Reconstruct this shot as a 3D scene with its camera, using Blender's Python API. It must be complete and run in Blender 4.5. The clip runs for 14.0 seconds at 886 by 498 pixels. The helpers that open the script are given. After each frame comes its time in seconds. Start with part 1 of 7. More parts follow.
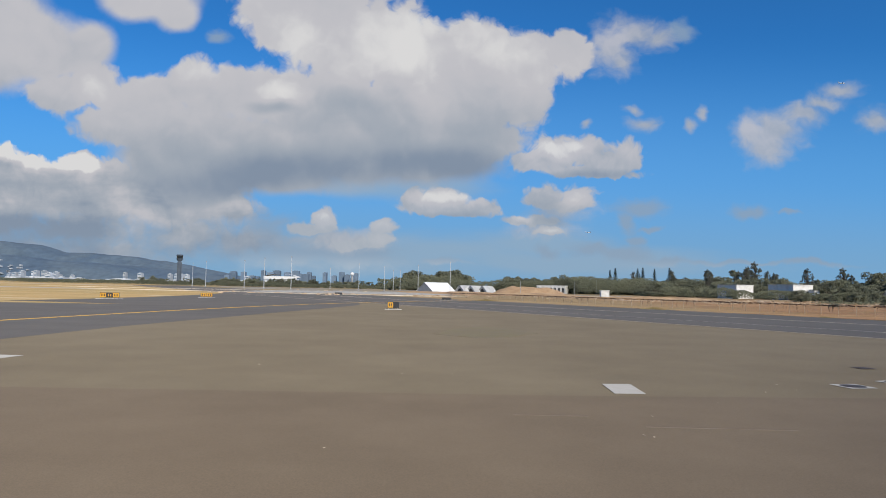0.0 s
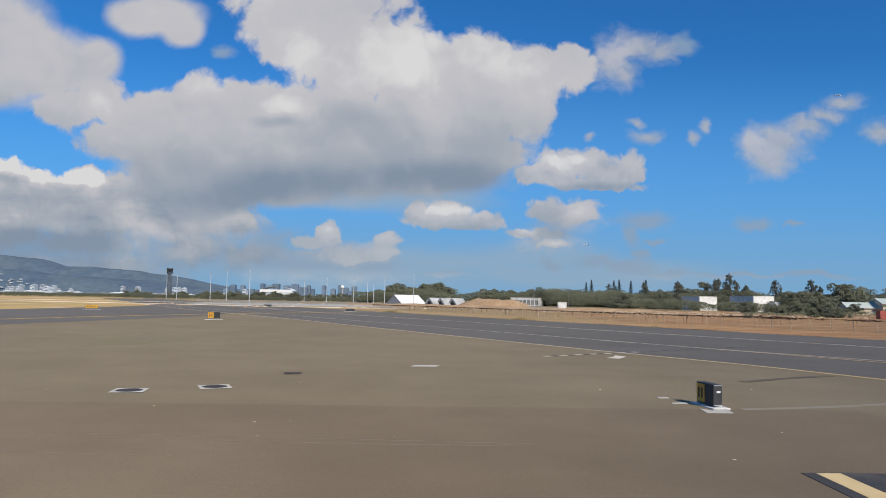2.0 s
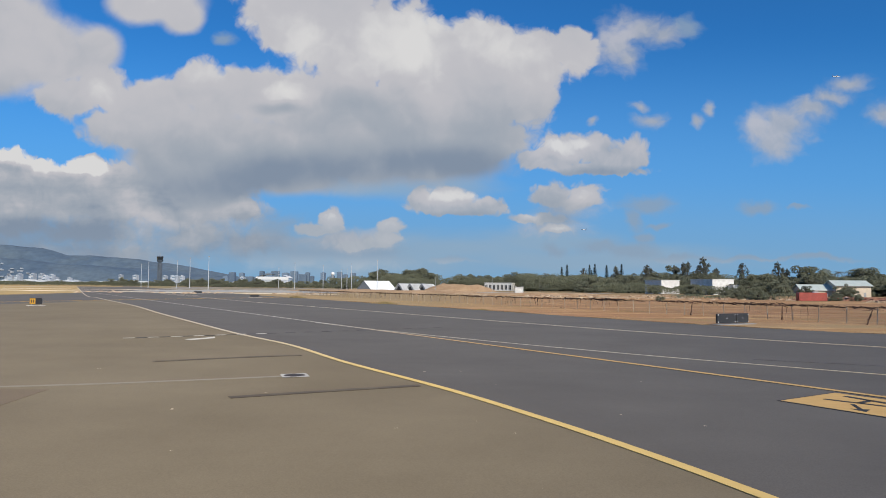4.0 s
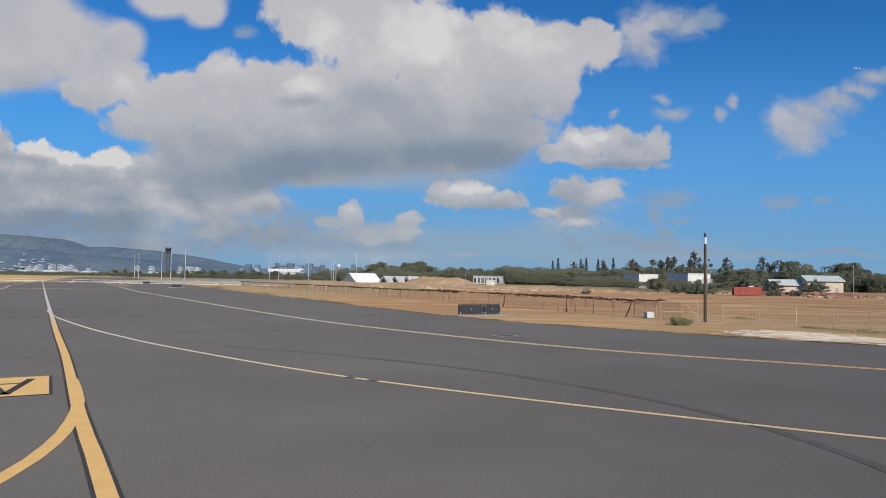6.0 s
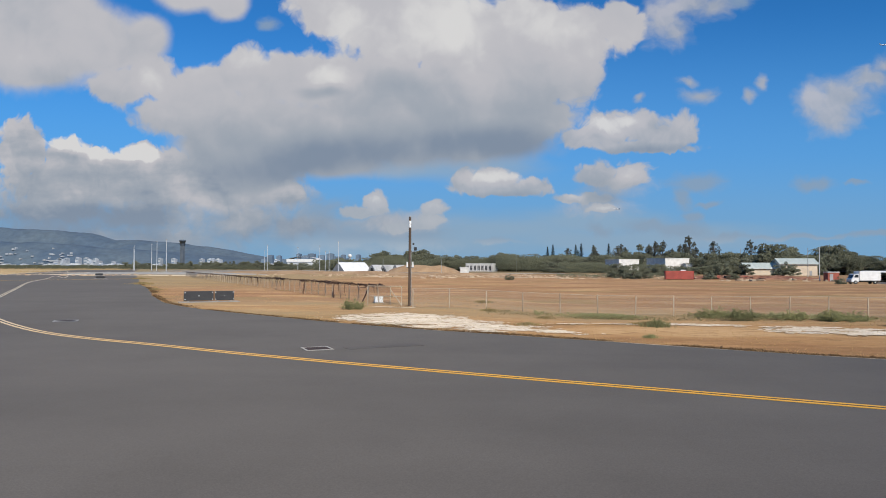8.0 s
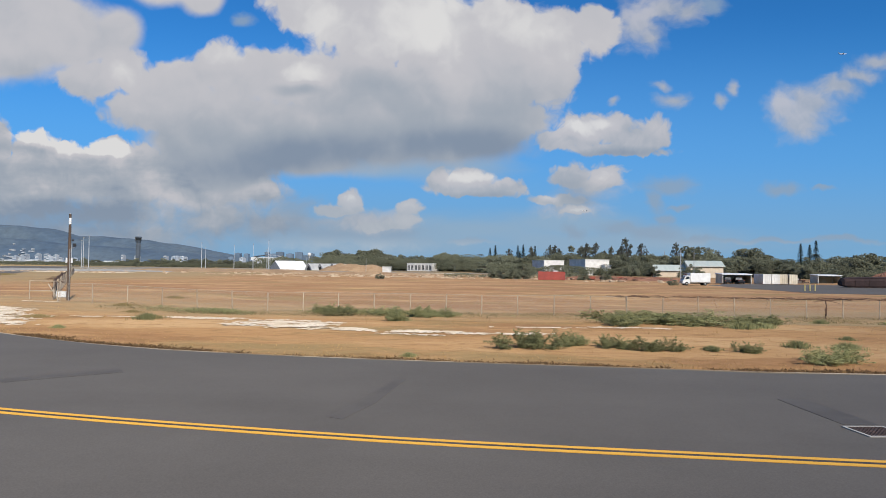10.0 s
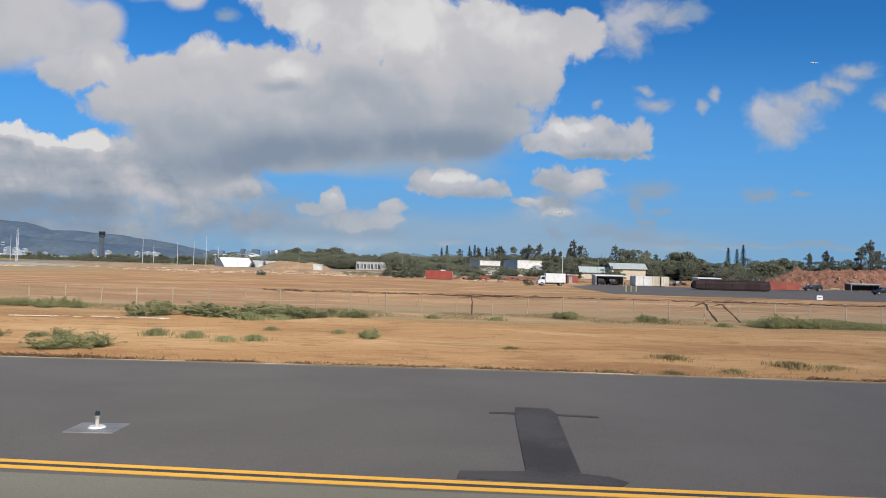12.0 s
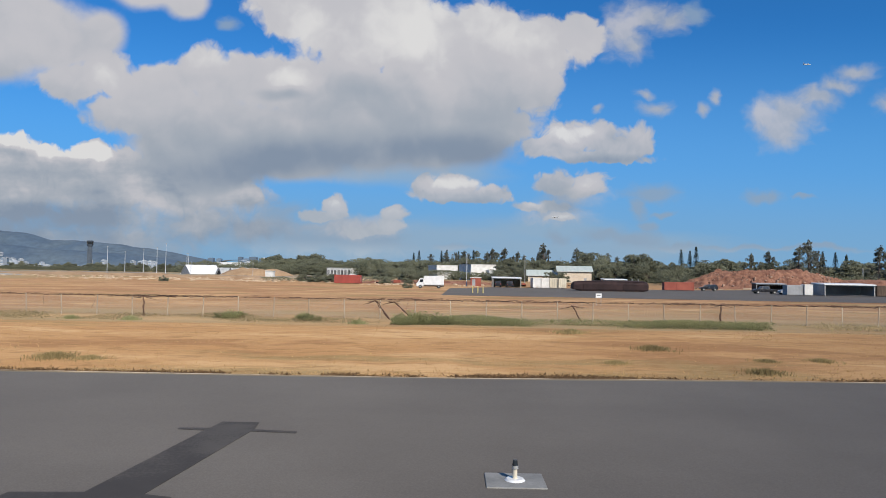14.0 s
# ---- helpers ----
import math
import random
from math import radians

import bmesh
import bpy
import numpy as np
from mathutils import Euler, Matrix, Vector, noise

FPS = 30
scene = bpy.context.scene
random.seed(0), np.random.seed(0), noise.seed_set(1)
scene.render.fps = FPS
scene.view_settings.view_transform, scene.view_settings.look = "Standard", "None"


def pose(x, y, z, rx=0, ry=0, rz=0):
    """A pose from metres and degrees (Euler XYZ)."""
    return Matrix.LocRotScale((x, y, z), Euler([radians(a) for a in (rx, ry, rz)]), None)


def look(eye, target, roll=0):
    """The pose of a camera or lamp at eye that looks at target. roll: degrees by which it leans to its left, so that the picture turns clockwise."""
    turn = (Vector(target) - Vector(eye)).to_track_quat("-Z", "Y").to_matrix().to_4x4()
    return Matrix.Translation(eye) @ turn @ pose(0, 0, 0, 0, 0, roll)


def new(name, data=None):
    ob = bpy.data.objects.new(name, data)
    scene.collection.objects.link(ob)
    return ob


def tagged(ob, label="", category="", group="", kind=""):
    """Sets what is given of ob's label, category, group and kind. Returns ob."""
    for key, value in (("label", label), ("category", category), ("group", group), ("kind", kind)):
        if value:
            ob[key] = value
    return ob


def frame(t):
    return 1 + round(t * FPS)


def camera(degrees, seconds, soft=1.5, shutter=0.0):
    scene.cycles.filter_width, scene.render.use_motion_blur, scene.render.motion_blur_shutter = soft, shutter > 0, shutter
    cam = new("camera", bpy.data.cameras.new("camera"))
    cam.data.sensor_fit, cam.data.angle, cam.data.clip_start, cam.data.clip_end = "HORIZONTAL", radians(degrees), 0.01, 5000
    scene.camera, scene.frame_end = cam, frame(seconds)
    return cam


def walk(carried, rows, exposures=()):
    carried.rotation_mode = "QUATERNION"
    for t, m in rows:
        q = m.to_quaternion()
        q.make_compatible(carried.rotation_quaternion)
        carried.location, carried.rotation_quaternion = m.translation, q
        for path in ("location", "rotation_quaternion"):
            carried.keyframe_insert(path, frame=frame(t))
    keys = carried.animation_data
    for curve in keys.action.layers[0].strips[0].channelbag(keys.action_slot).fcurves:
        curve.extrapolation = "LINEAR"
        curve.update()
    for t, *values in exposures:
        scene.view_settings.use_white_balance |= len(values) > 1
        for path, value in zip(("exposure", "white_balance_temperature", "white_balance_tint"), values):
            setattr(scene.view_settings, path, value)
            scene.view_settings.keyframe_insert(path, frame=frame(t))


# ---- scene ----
EYE = 3.4  # height of the cabin window over the pavement


def aim(x, y, yaw, pitch, roll):
    """A pose of the camera: its place and degrees to the left of +y, up, and of lean."""
    a, b = radians(yaw), radians(pitch)
    ahead = Vector((-math.sin(a) * math.cos(b), math.cos(a) * math.cos(b), math.sin(b)))
    eye = Vector((x, y, EYE))
    return look(eye, eye + ahead, roll)


cam = camera(66.29, 14.0, soft=0.95)
walk(cam, [
    (0.0, aim(0.000, -0.000, -0.002, 3.239, 1.129)),
    (0.5, aim(6.768, 0.428, 0.104, 3.974, 2.398)),
    (1.0, aim(13.428, 0.658, 0.050, 4.159, 1.436)),
    (1.5, aim(20.083, 0.849, 0.288, 4.409, 1.724)),
    (2.0, aim(26.795, 1.152, 0.349, 4.331, 1.001)),
    (2.5, aim(33.468, 1.353, 0.018, 3.747, 1.065)),
    (3.0, aim(40.221, 1.569, -0.079, 3.084, 0.598)),
    (5.5, aim(72.806, 2.828, 1.690, 3.251, 1.187)),
    (6.0, aim(79.825, 2.896, 2.215, 2.554, 0.928)),
    (6.5, aim(87.060, 3.280, 3.392, 2.215, -0.020)),
    (7.0, aim(94.217, 3.941, 2.862, 2.061, 1.054)),
    (7.5, aim(101.427, 4.650, 4.463, 1.561, 0.101)),
    (10.0, aim(138.280, 3.568, 2.191, 1.559, 0.698)),
    (10.5, aim(145.352, 3.691, 1.490, 1.411, 0.954)),
    (11.0, aim(152.423, 3.737, 1.187, 1.497, 2.156)),
    (11.5, aim(159.568, 3.809, 0.486, 1.429, 0.936)),
    (12.0, aim(166.773, 3.938, 0.686, 1.601, 1.557)),
    (12.5, aim(173.805, 4.042, 0.112, 1.747, 0.781)),
    (13.0, aim(181.007, 4.195, 1.163, 1.503, 1.244)),
    (13.5, aim(188.150, 4.261, 1.197, 1.439, 0.806)),
    (14.0, aim(195.329, 4.435, 0.904, 2.079, 0.924)),
], exposures=[(0.0, -0.06), (3.0, -0.06), (6.0, -0.13), (7.2, -0.13), (10.0, -0.03), (14.0, -0.03)])

# ---- light ----
SUN_TO = Vector((0.42, -0.78, 0.62)).normalized()  # towards the sun, behind the camera
sun = new("sun", bpy.data.lights.new("sun", "SUN"))
sun.data.energy, sun.data.angle, sun.data.color = 5.0, radians(0.53), (1.0, 0.93, 0.83)
sun.matrix_world = look(SUN_TO * 100, (0, 0, 0))

# Clouds as soft ellipses on the plane in front of the walk: across, up, half width, half height; for light also its amount
BANK = [
    (-0.197, 0.440, 0.127, 0.072), (-0.248, 0.397, 0.068, 0.051), (-0.136, 0.366, 0.119, 0.072), (-0.042, 0.345, 0.119, 0.053),
    (0.033, 0.354, 0.093, 0.053), (0.113, 0.337, 0.081, 0.049), (0.183, 0.354, 0.036, 0.036), (0.043, 0.282, 0.110, 0.064),
    (0.113, 0.290, 0.053, 0.059), (-0.057, 0.256, 0.144, 0.076), (-0.176, 0.272, 0.102, 0.064), (0.048, 0.223, 0.072, 0.042),
    (-0.572, 0.279, 0.053, 0.036), (-0.529, 0.292, 0.051, 0.036), (-0.453, 0.271, 0.076, 0.038), (-0.373, 0.293, 0.049, 0.044),
    (-0.297, 0.289, 0.081, 0.042), (-0.236, 0.272, 0.064, 0.051), (-0.478, 0.232, 0.076, 0.036),
]
BANK_FOOT = [
    (-0.382, 0.215, 0.110, 0.051), (-0.277, 0.195, 0.144, 0.053), (-0.132, 0.192, 0.161, 0.044), (-0.023, 0.187, 0.102, 0.034),
    (-0.433, 0.180, 0.064, 0.038), (-0.242, 0.152, 0.076, 0.020), (-0.354, 0.160, 0.085, 0.047), (-0.715, 0.375, 0.110, 0.093),
    (-0.633, 0.353, 0.076, 0.053), (-0.592, 0.327, 0.061, 0.032), (-0.539, 0.352, 0.039, 0.036), (-0.721, 0.313, 0.085, 0.032),
    (-0.454, 0.424, 0.072, 0.027), (-0.405, 0.401, 0.029, 0.025),
]
LOW_BANK = [
    (-0.733, 0.180, 0.039, 0.051), (-0.666, 0.172, 0.034, 0.032), (-0.621, 0.161, 0.042, 0.027), (-0.577, 0.156, 0.038, 0.022),
    (-0.542, 0.168, 0.031, 0.024), (-0.500, 0.158, 0.042, 0.027), (-0.642, 0.122, 0.127, 0.042), (-0.518, 0.115, 0.102, 0.049),
    (-0.676, 0.083, 0.144, 0.042), (-0.534, 0.076, 0.127, 0.036), (-0.404, 0.108, 0.102, 0.051), (-0.318, 0.107, 0.053, 0.022),
    (-0.377, 0.067, 0.102, 0.032), (-0.674, 0.039, 0.153, 0.038), (-0.506, 0.038, 0.136, 0.030), (-0.291, 0.063, 0.059, 0.019),
    (-0.466, 0.133, 0.068, 0.042), (-0.353, 0.134, 0.068, 0.030),
]
PUFFS = [
    (-0.042, 0.121, 0.032, 0.024), (-0.001, 0.125, 0.036, 0.027), (0.049, 0.120, 0.039, 0.020), (0.012, 0.111, 0.068, 0.012),
    (0.127, 0.188, 0.036, 0.020), (0.164, 0.198, 0.039, 0.029), (0.205, 0.203, 0.031, 0.029), (0.234, 0.189, 0.034, 0.020),
    (0.268, 0.198, 0.031, 0.029), (0.209, 0.177, 0.083, 0.012), (-0.179, 0.095, 0.020, 0.017), (-0.198, 0.081, 0.036, 0.012),
    (-0.089, 0.082, 0.019, 0.014), (-0.092, 0.066, 0.020, 0.014), (-0.129, 0.058, 0.044, 0.008), (0.198, 0.130, 0.029, 0.025),
    (0.152, 0.133, 0.031, 0.024), (0.146, 0.097, 0.034, 0.012), (0.157, 0.080, 0.031, 0.008), (0.110, 0.096, 0.024, 0.010),
]
THIN = [
    (-0.155, 0.065, 0.081, 0.015), (0.177, 0.119, 0.047, 0.019), (0.454, 0.238, 0.027, 0.029), (0.477, 0.216, 0.034, 0.027),
    (0.492, 0.238, 0.044, 0.032), (0.532, 0.266, 0.037, 0.021), (0.564, 0.287, 0.034, 0.014), (0.594, 0.307, 0.029, 0.011),
    (0.296, 0.248, 0.025, 0.014), (0.281, 0.272, 0.015, 0.008), (0.213, 0.249, 0.008, 0.008), (0.362, 0.248, 0.010, 0.010),
    (0.378, 0.268, 0.007, 0.012), (0.249, 0.367, 0.036, 0.039), (0.286, 0.388, 0.042, 0.022), (0.265, 0.341, 0.020, 0.017),
    (0.318, 0.379, 0.025, 0.017), (0.642, 0.260, 0.027, 0.020), (0.153, 0.092, 0.053, 0.022),
]
WISPS = [
    (0.299, 0.125, 0.039, 0.015), (0.271, 0.100, 0.014, 0.017), (0.283, 0.075, 0.015, 0.010), (0.309, 0.094, 0.024, 0.005),
    (0.267, 0.054, 0.042, 0.017), (0.468, 0.124, 0.012, 0.010), (0.452, 0.123, 0.029, 0.012), (0.511, 0.121, 0.017, 0.004),
    (0.219, 0.058, 0.042, 0.010), (0.324, 0.046, 0.051, 0.006), (0.005, 0.039, 0.034, 0.005), (0.153, 0.053, 0.020, 0.010),
    (0.555, 0.046, 0.068, 0.005), (0.351, 0.392, 0.022, 0.019), (0.436, 0.045, 0.102, 0.004), (-0.347, 0.371, 0.019, 0.012),
    (-0.218, 0.051, 0.093, 0.034), (-0.129, 0.044, 0.076, 0.022), (-0.257, 0.080, 0.038, 0.027),
]
HAZE = [
    (-0.014, 0.146, 0.076, 0.019), (-0.123, 0.147, 0.076, 0.015), (0.129, 0.065, 0.093, 0.020), (0.030, 0.055, 0.119, 0.020),
    (-0.121, 0.044, 0.220, 0.029), (0.194, 0.041, 0.220, 0.019),
]
GLOW = [
    (-0.664, 0.191, 0.037, 0.015, 0.75), (-0.608, 0.176, 0.039, 0.014, 0.65), (-0.542, 0.177, 0.029, 0.017, 0.65), (-0.530, 0.160, 0.015, 0.019, 0.30),
    (-0.493, 0.167, 0.031, 0.019, 0.25), (-0.245, 0.285, 0.038, 0.019, 0.25), (-0.178, 0.358, 0.144, 0.068, 0.16), (0.008, 0.371, 0.119, 0.051, 0.20),
    (0.125, 0.337, 0.093, 0.051, 0.15), (-0.358, 0.314, 0.051, 0.024, 0.15), (-0.533, 0.288, 0.051, 0.034, 0.12), (0.003, 0.134, 0.059, 0.014, 0.45),
    (0.160, 0.207, 0.047, 0.015, 0.40), (0.205, 0.217, 0.025, 0.012, 0.30), (0.268, 0.212, 0.029, 0.015, 0.15),
]
GLOW_SMALL = [
    (-0.179, 0.100, 0.017, 0.012, 0.35), (-0.090, 0.087, 0.015, 0.010, 0.30), (-0.092, 0.067, 0.019, 0.008, 0.20), (0.197, 0.136, 0.025, 0.014, 0.25),
    (0.116, 0.101, 0.020, 0.007, 0.40), (0.161, 0.082, 0.025, 0.006, 0.40), (0.448, 0.246, 0.022, 0.017, 0.25), (0.249, 0.383, 0.034, 0.025, 0.20),
    (-0.309, 0.113, 0.042, 0.012, 0.30), (-0.447, 0.090, 0.042, 0.019, 0.25), (-0.394, 0.061, 0.051, 0.012, 0.25), (-0.474, 0.124, 0.051, 0.020, 0.20),
]
GLOOM = [
    (-0.123, 0.175, 0.187, 0.032, -0.34), (-0.259, 0.161, 0.119, 0.031, -0.32), (0.003, 0.187, 0.093, 0.025, -0.28), (-0.057, 0.230, 0.119, 0.047, -0.14),
    (-0.143, 0.281, 0.085, 0.022, -0.14), (-0.258, 0.261, 0.034, 0.010, -0.30), (-0.381, 0.194, 0.110, 0.042, -0.10), (-0.362, 0.134, 0.102, 0.029, -0.26),
    (-0.649, 0.074, 0.136, 0.024, -0.34), (-0.508, 0.076, 0.093, 0.017, -0.16), (-0.674, 0.044, 0.170, 0.022, -0.30), (-0.723, 0.147, 0.034, 0.034, -0.10),
    (-0.712, 0.296, 0.093, 0.022, -0.12), (0.209, 0.171, 0.093, 0.008, -0.35), (0.012, 0.103, 0.076, 0.007, -0.32), (0.144, 0.119, 0.042, 0.025, -0.20),
    (0.169, 0.103, 0.034, 0.008, -0.20),
]


class Nodes:
    """Short hand for node trees."""

    def __init__(self, tree):
        self.tree = tree
        tree.nodes.clear()

    def add(self, kind, ins=(), **props):
        n = self.tree.nodes.new(kind)
        for k, v in props.items():
            setattr(n, k, v)
        for k, v in (ins.items() if isinstance(ins, dict) else enumerate(ins)):
            if v is None:
                continue
            if isinstance(v, bpy.types.NodeSocket):
                self.tree.links.new(v, n.inputs[k])
            else:
                n.inputs[k].default_value = v
        return n

    def math(self, op, *ins, clamp=False):
        return self.add("ShaderNodeMath", ins, operation=op, use_clamp=clamp).outputs[0]

    def vec(self, op, *ins):
        n = self.add("ShaderNodeVectorMath", ins, operation=op)
        return n.outputs["Value" if op == "LENGTH" else "Vector"]

    def mix(self, fac, a, b, blend="MIX"):
        n = self.add("ShaderNodeMix", data_type="RGBA", blend_type=blend)
        for i, v in ((0, fac), (6, a), (7, b)):
            if isinstance(v, bpy.types.NodeSocket):
                self.tree.links.new(v, n.inputs[i])
            else:
                n.inputs[i].default_value = v
        return n.outputs[2]

    def smooth(self, v, lo, hi, a=0.0, b=1.0):
        return self.add("ShaderNodeMapRange", {0: v, 1: lo, 2: hi, 3: a, 4: b}, interpolation_type="SMOOTHSTEP").outputs[0]

    def noise(self, vec, scale, detail=4.0, rough=0.55, color=False):
        n = self.add("ShaderNodeTexNoise", {"Vector": vec, "Scale": scale, "Detail": detail, "Roughness": rough})
        return n.outputs["Color" if color else "Fac"]


world = bpy.data.worlds.new("sky")
scene.world = world
world.use_nodes = True
W = Nodes(world.node_tree)
way = W.add("ShaderNodeTexCoord").outputs["Generated"]
axis = W.add("ShaderNodeSeparateXYZ", [way])
ahead = W.math("MAXIMUM", W.math("ABSOLUTE", axis.outputs[1]), 0.08)
flat = W.add("ShaderNodeCombineXYZ", [W.math("DIVIDE", axis.outputs[0], ahead), W.math("DIVIDE", axis.outputs[2], ahead), 0.0]).outputs[0]
across, up = W.add("ShaderNodeSeparateXYZ", [flat]).outputs[:2]
sky = W.add("ShaderNodeTexSky", sky_type="NISHITA", sun_disc=False, sun_elevation=math.asin(SUN_TO.z),
            sun_rotation=math.atan2(SUN_TO.x, SUN_TO.y), air_density=1.0, dust_density=0.4, ozone_density=2.5)


def plain(vec, scale, detail=0.0, rough=0.5, color=False):
    """Noise on the plane of the clouds."""
    n = W.add("ShaderNodeTexNoise", {"Vector": vec, "Scale": scale, "Detail": detail, "Roughness": rough}, noise_dimensions="2D")
    return n.outputs["Color" if color else "Fac"]


def billow(p, scale, octaves, fade=0.55):
    """Round heads with sharp creases between them, about 0 on average."""
    total, k = None, 1.0
    for i in range(octaves):
        head = W.math("ABSOLUTE", W.math("SUBTRACT", plain(p, scale * 2.13 ** i), 0.5))
        head = W.math("MULTIPLY", W.math("SUBTRACT", head, 0.095), 2.0 * k)
        total = head if total is None else W.math("ADD", total, head)
        k *= fade
    return total


def swirl(p, scale, reach, detail=2.0):
    """The plane bent by slow eddies."""
    d = W.vec("SUBTRACT", plain(p, scale, detail, 0.5, True), (0.5, 0.5, 0.5))
    return W.vec("ADD", p, W.vec("MULTIPLY", d, (reach, reach * 0.8, 0)))


def heap(rows, blend, p, under=0.0):
    """How deep a way of sight lies in a heap of ellipses: 1 in their middles, 0 on their rims; under flattens them below."""
    total = None
    for u, v, a, b in rows:
        q = W.vec("MULTIPLY", W.vec("SUBTRACT", p, (u, v, 0)), (1 / a, 1 / b, 0))
        if under:
            q = W.vec("ADD", q, W.vec("MULTIPLY", W.vec("MINIMUM", q, (9.0, 0, 0)), (0, under, 0)))
        near = W.math("SUBTRACT", 1.0, W.vec("LENGTH", q))
        total = near if total is None else W.math("SMOOTH_MAX", total, near, blend)
    return total


def spots(rows, p):
    """Soft rises and falls of light over the heaps."""
    total = None
    for u, v, a, b, k in rows:
        q = W.vec("LENGTH", W.vec("MULTIPLY", W.vec("SUBTRACT", p, (u, v, 0)), (1 / a, 1 / b, 0)))
        lit = W.smooth(q, 1.5, 0.1, 0.0, k)
        total = lit if total is None else W.math("ADD", total, lit)
    return total


def plus(*terms):
    total = terms[0]
    for t in terms[1:]:
        total = W.math("ADD", total, t)
    return total


def times(a, k):
    return W.math("MULTIPLY", a, k)


calm = swirl(flat, 5.0, 0.035)
loose = swirl(swirl(flat, 13.0, 0.030, 3.0), 48.0, 0.012, 3.0)
heads = billow(loose, 12.0, 4, 0.5)
swell = billow(loose, 9.0, 3, 0.42)
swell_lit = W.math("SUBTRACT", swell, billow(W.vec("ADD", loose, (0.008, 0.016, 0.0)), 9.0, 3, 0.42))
fine = billow(loose, 30.0, 3, 0.5)
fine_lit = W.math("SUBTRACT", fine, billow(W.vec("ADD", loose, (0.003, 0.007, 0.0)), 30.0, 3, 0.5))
veil = W.math("SUBTRACT", plain(loose, 10.0, 5.0, 0.5), 0.5)
broad = W.math("SUBTRACT", plain(calm, 4.0, 3.0, 0.5), 0.5)
shred = W.math("SUBTRACT", plain(W.vec("MULTIPLY", loose, (1.0, 2.2, 1.0)), 26.0, 5.0, 0.55), 0.5)
flow = W.math("SUBTRACT", plain(W.vec("MULTIPLY", calm, (1.0, 3.0, 1.0)), 8.0, 5.0, 0.55), 0.5)

high = plus(heap(BANK, 0.24, loose), times(heads, 0.34), times(fine, 0.16), times(veil, 0.35))
foot = plus(heap(BANK_FOOT, 0.50, calm), 0.12, times(heads, 0.15), times(veil, 0.55))
low = plus(heap(LOW_BANK, 0.35, loose), times(heads, 0.25), times(fine, 0.30), times(veil, 0.30))
puffs = plus(heap(PUFFS, 0.25, loose, 0.55), times(fine, 0.42), times(veil, 0.55))
thin = plus(heap(THIN, 0.60, loose), 0.10, times(fine, 0.25), times(shred, 0.70), times(veil, 0.6))
wisps = plus(heap(WISPS, 0.30, loose), times(shred, 0.9), times(veil, 0.6))
haze = plus(heap(HAZE, 0.50, calm), times(flow, 1.0))

glow = plus(spots(GLOW, loose), spots(GLOW_SMALL, loose), times(spots(GLOOM, calm), 0.95))
light = plus(glow, times(swell_lit, 0.13), times(broad, 0.26), times(veil, 0.42))
light_high = W.math("ADD", plus(light, W.smooth(up, 0.15, 0.34, -0.22, 0.04)), 0.70, clamp=True)
light_low = W.math("ADD", plus(light, times(fine_lit, 0.08), times(flow, 0.75), times(veil, 0.35)), W.smooth(up, 0.04, 0.17, 0.24, 0.58), clamp=True)
light_puff = W.math("ADD", plus(glow, times(fine_lit, 0.10), times(veil, 0.30)), 0.55, clamp=True)


def tone(lit):
    """From the blue-grey underside of a cloud to its sunlit white."""
    c = W.mix(W.smooth(lit, 0.0, 0.45), (0.232, 0.292, 0.385, 1), (0.362, 0.405, 0.468, 1))
    c = W.mix(W.smooth(lit, 0.35, 0.80), c, (0.545, 0.543, 0.578, 1))
    return W.mix(W.smooth(lit, 0.78, 1.0), c, (0.72, 0.715, 0.715, 1))


# Blue that pales towards the horizon, then haze, and the clouds from thin to thick
blue = W.mix(1.0, sky.outputs[0], (0.0195, 0.073, 0.124, 1), "MULTIPLY")
paint = W.mix(W.smooth(up, 0.40, 0.02, 0.0, 0.95), blue, (0.138, 0.376, 0.745, 1))
paint = W.mix(W.smooth(up, 0.17, 0.0, 0.0, 0.80), paint, (0.218, 0.405, 0.590, 1))
paint = W.mix(W.smooth(haze, -0.7, 0.7, 0.0, 0.75), paint, (0.300, 0.420, 0.545, 1))
paint = W.mix(W.smooth(wisps, -0.35, 0.75, 0.0, 0.80), paint, W.mix(W.smooth(up, 0.02, 0.05), (0.46, 0.54, 0.62, 1), (0.275, 0.370, 0.490, 1)))
paint = W.mix(W.smooth(thin, -0.30, 0.95, 0.0, 0.85), paint, tone(W.math("ADD", light_puff, -0.02)))
paint = W.mix(W.smooth(puffs, -0.10, 0.30, 0.0, 0.96), paint, W.mix(W.smooth(up, 0.14, 0.06, 0.0, 0.55), tone(light_puff), (0.39, 0.455, 0.525, 1)))
paint = W.mix(W.smooth(low, W.smooth(up, 0.15, 0.05, -0.06, -0.35), W.smooth(up, 0.15, 0.05, 0.20, 0.95), 0.0, 1.0), paint, W.mix(W.smooth(up, 0.12, 0.01, 0.0, 0.45), tone(light_low), (0.280, 0.360, 0.460, 1)))
paint = W.mix(W.smooth(foot, -0.18, 0.40), paint, tone(light_high))
paint = W.mix(W.smooth(high, -0.06, 0.26), paint, tone(light_high))
out = W.add("ShaderNodeBackground", {"Color": paint, "Strength": 1.0})
W.add("ShaderNodeOutputWorld", {"Surface": out.outputs[0]})

# ---- materials ----
MATS = {}
GROUND_TONE = (0.66, 0.66, 0.66, 1)  # scales ground colours down to offset the brightening by Diffuse Roughness


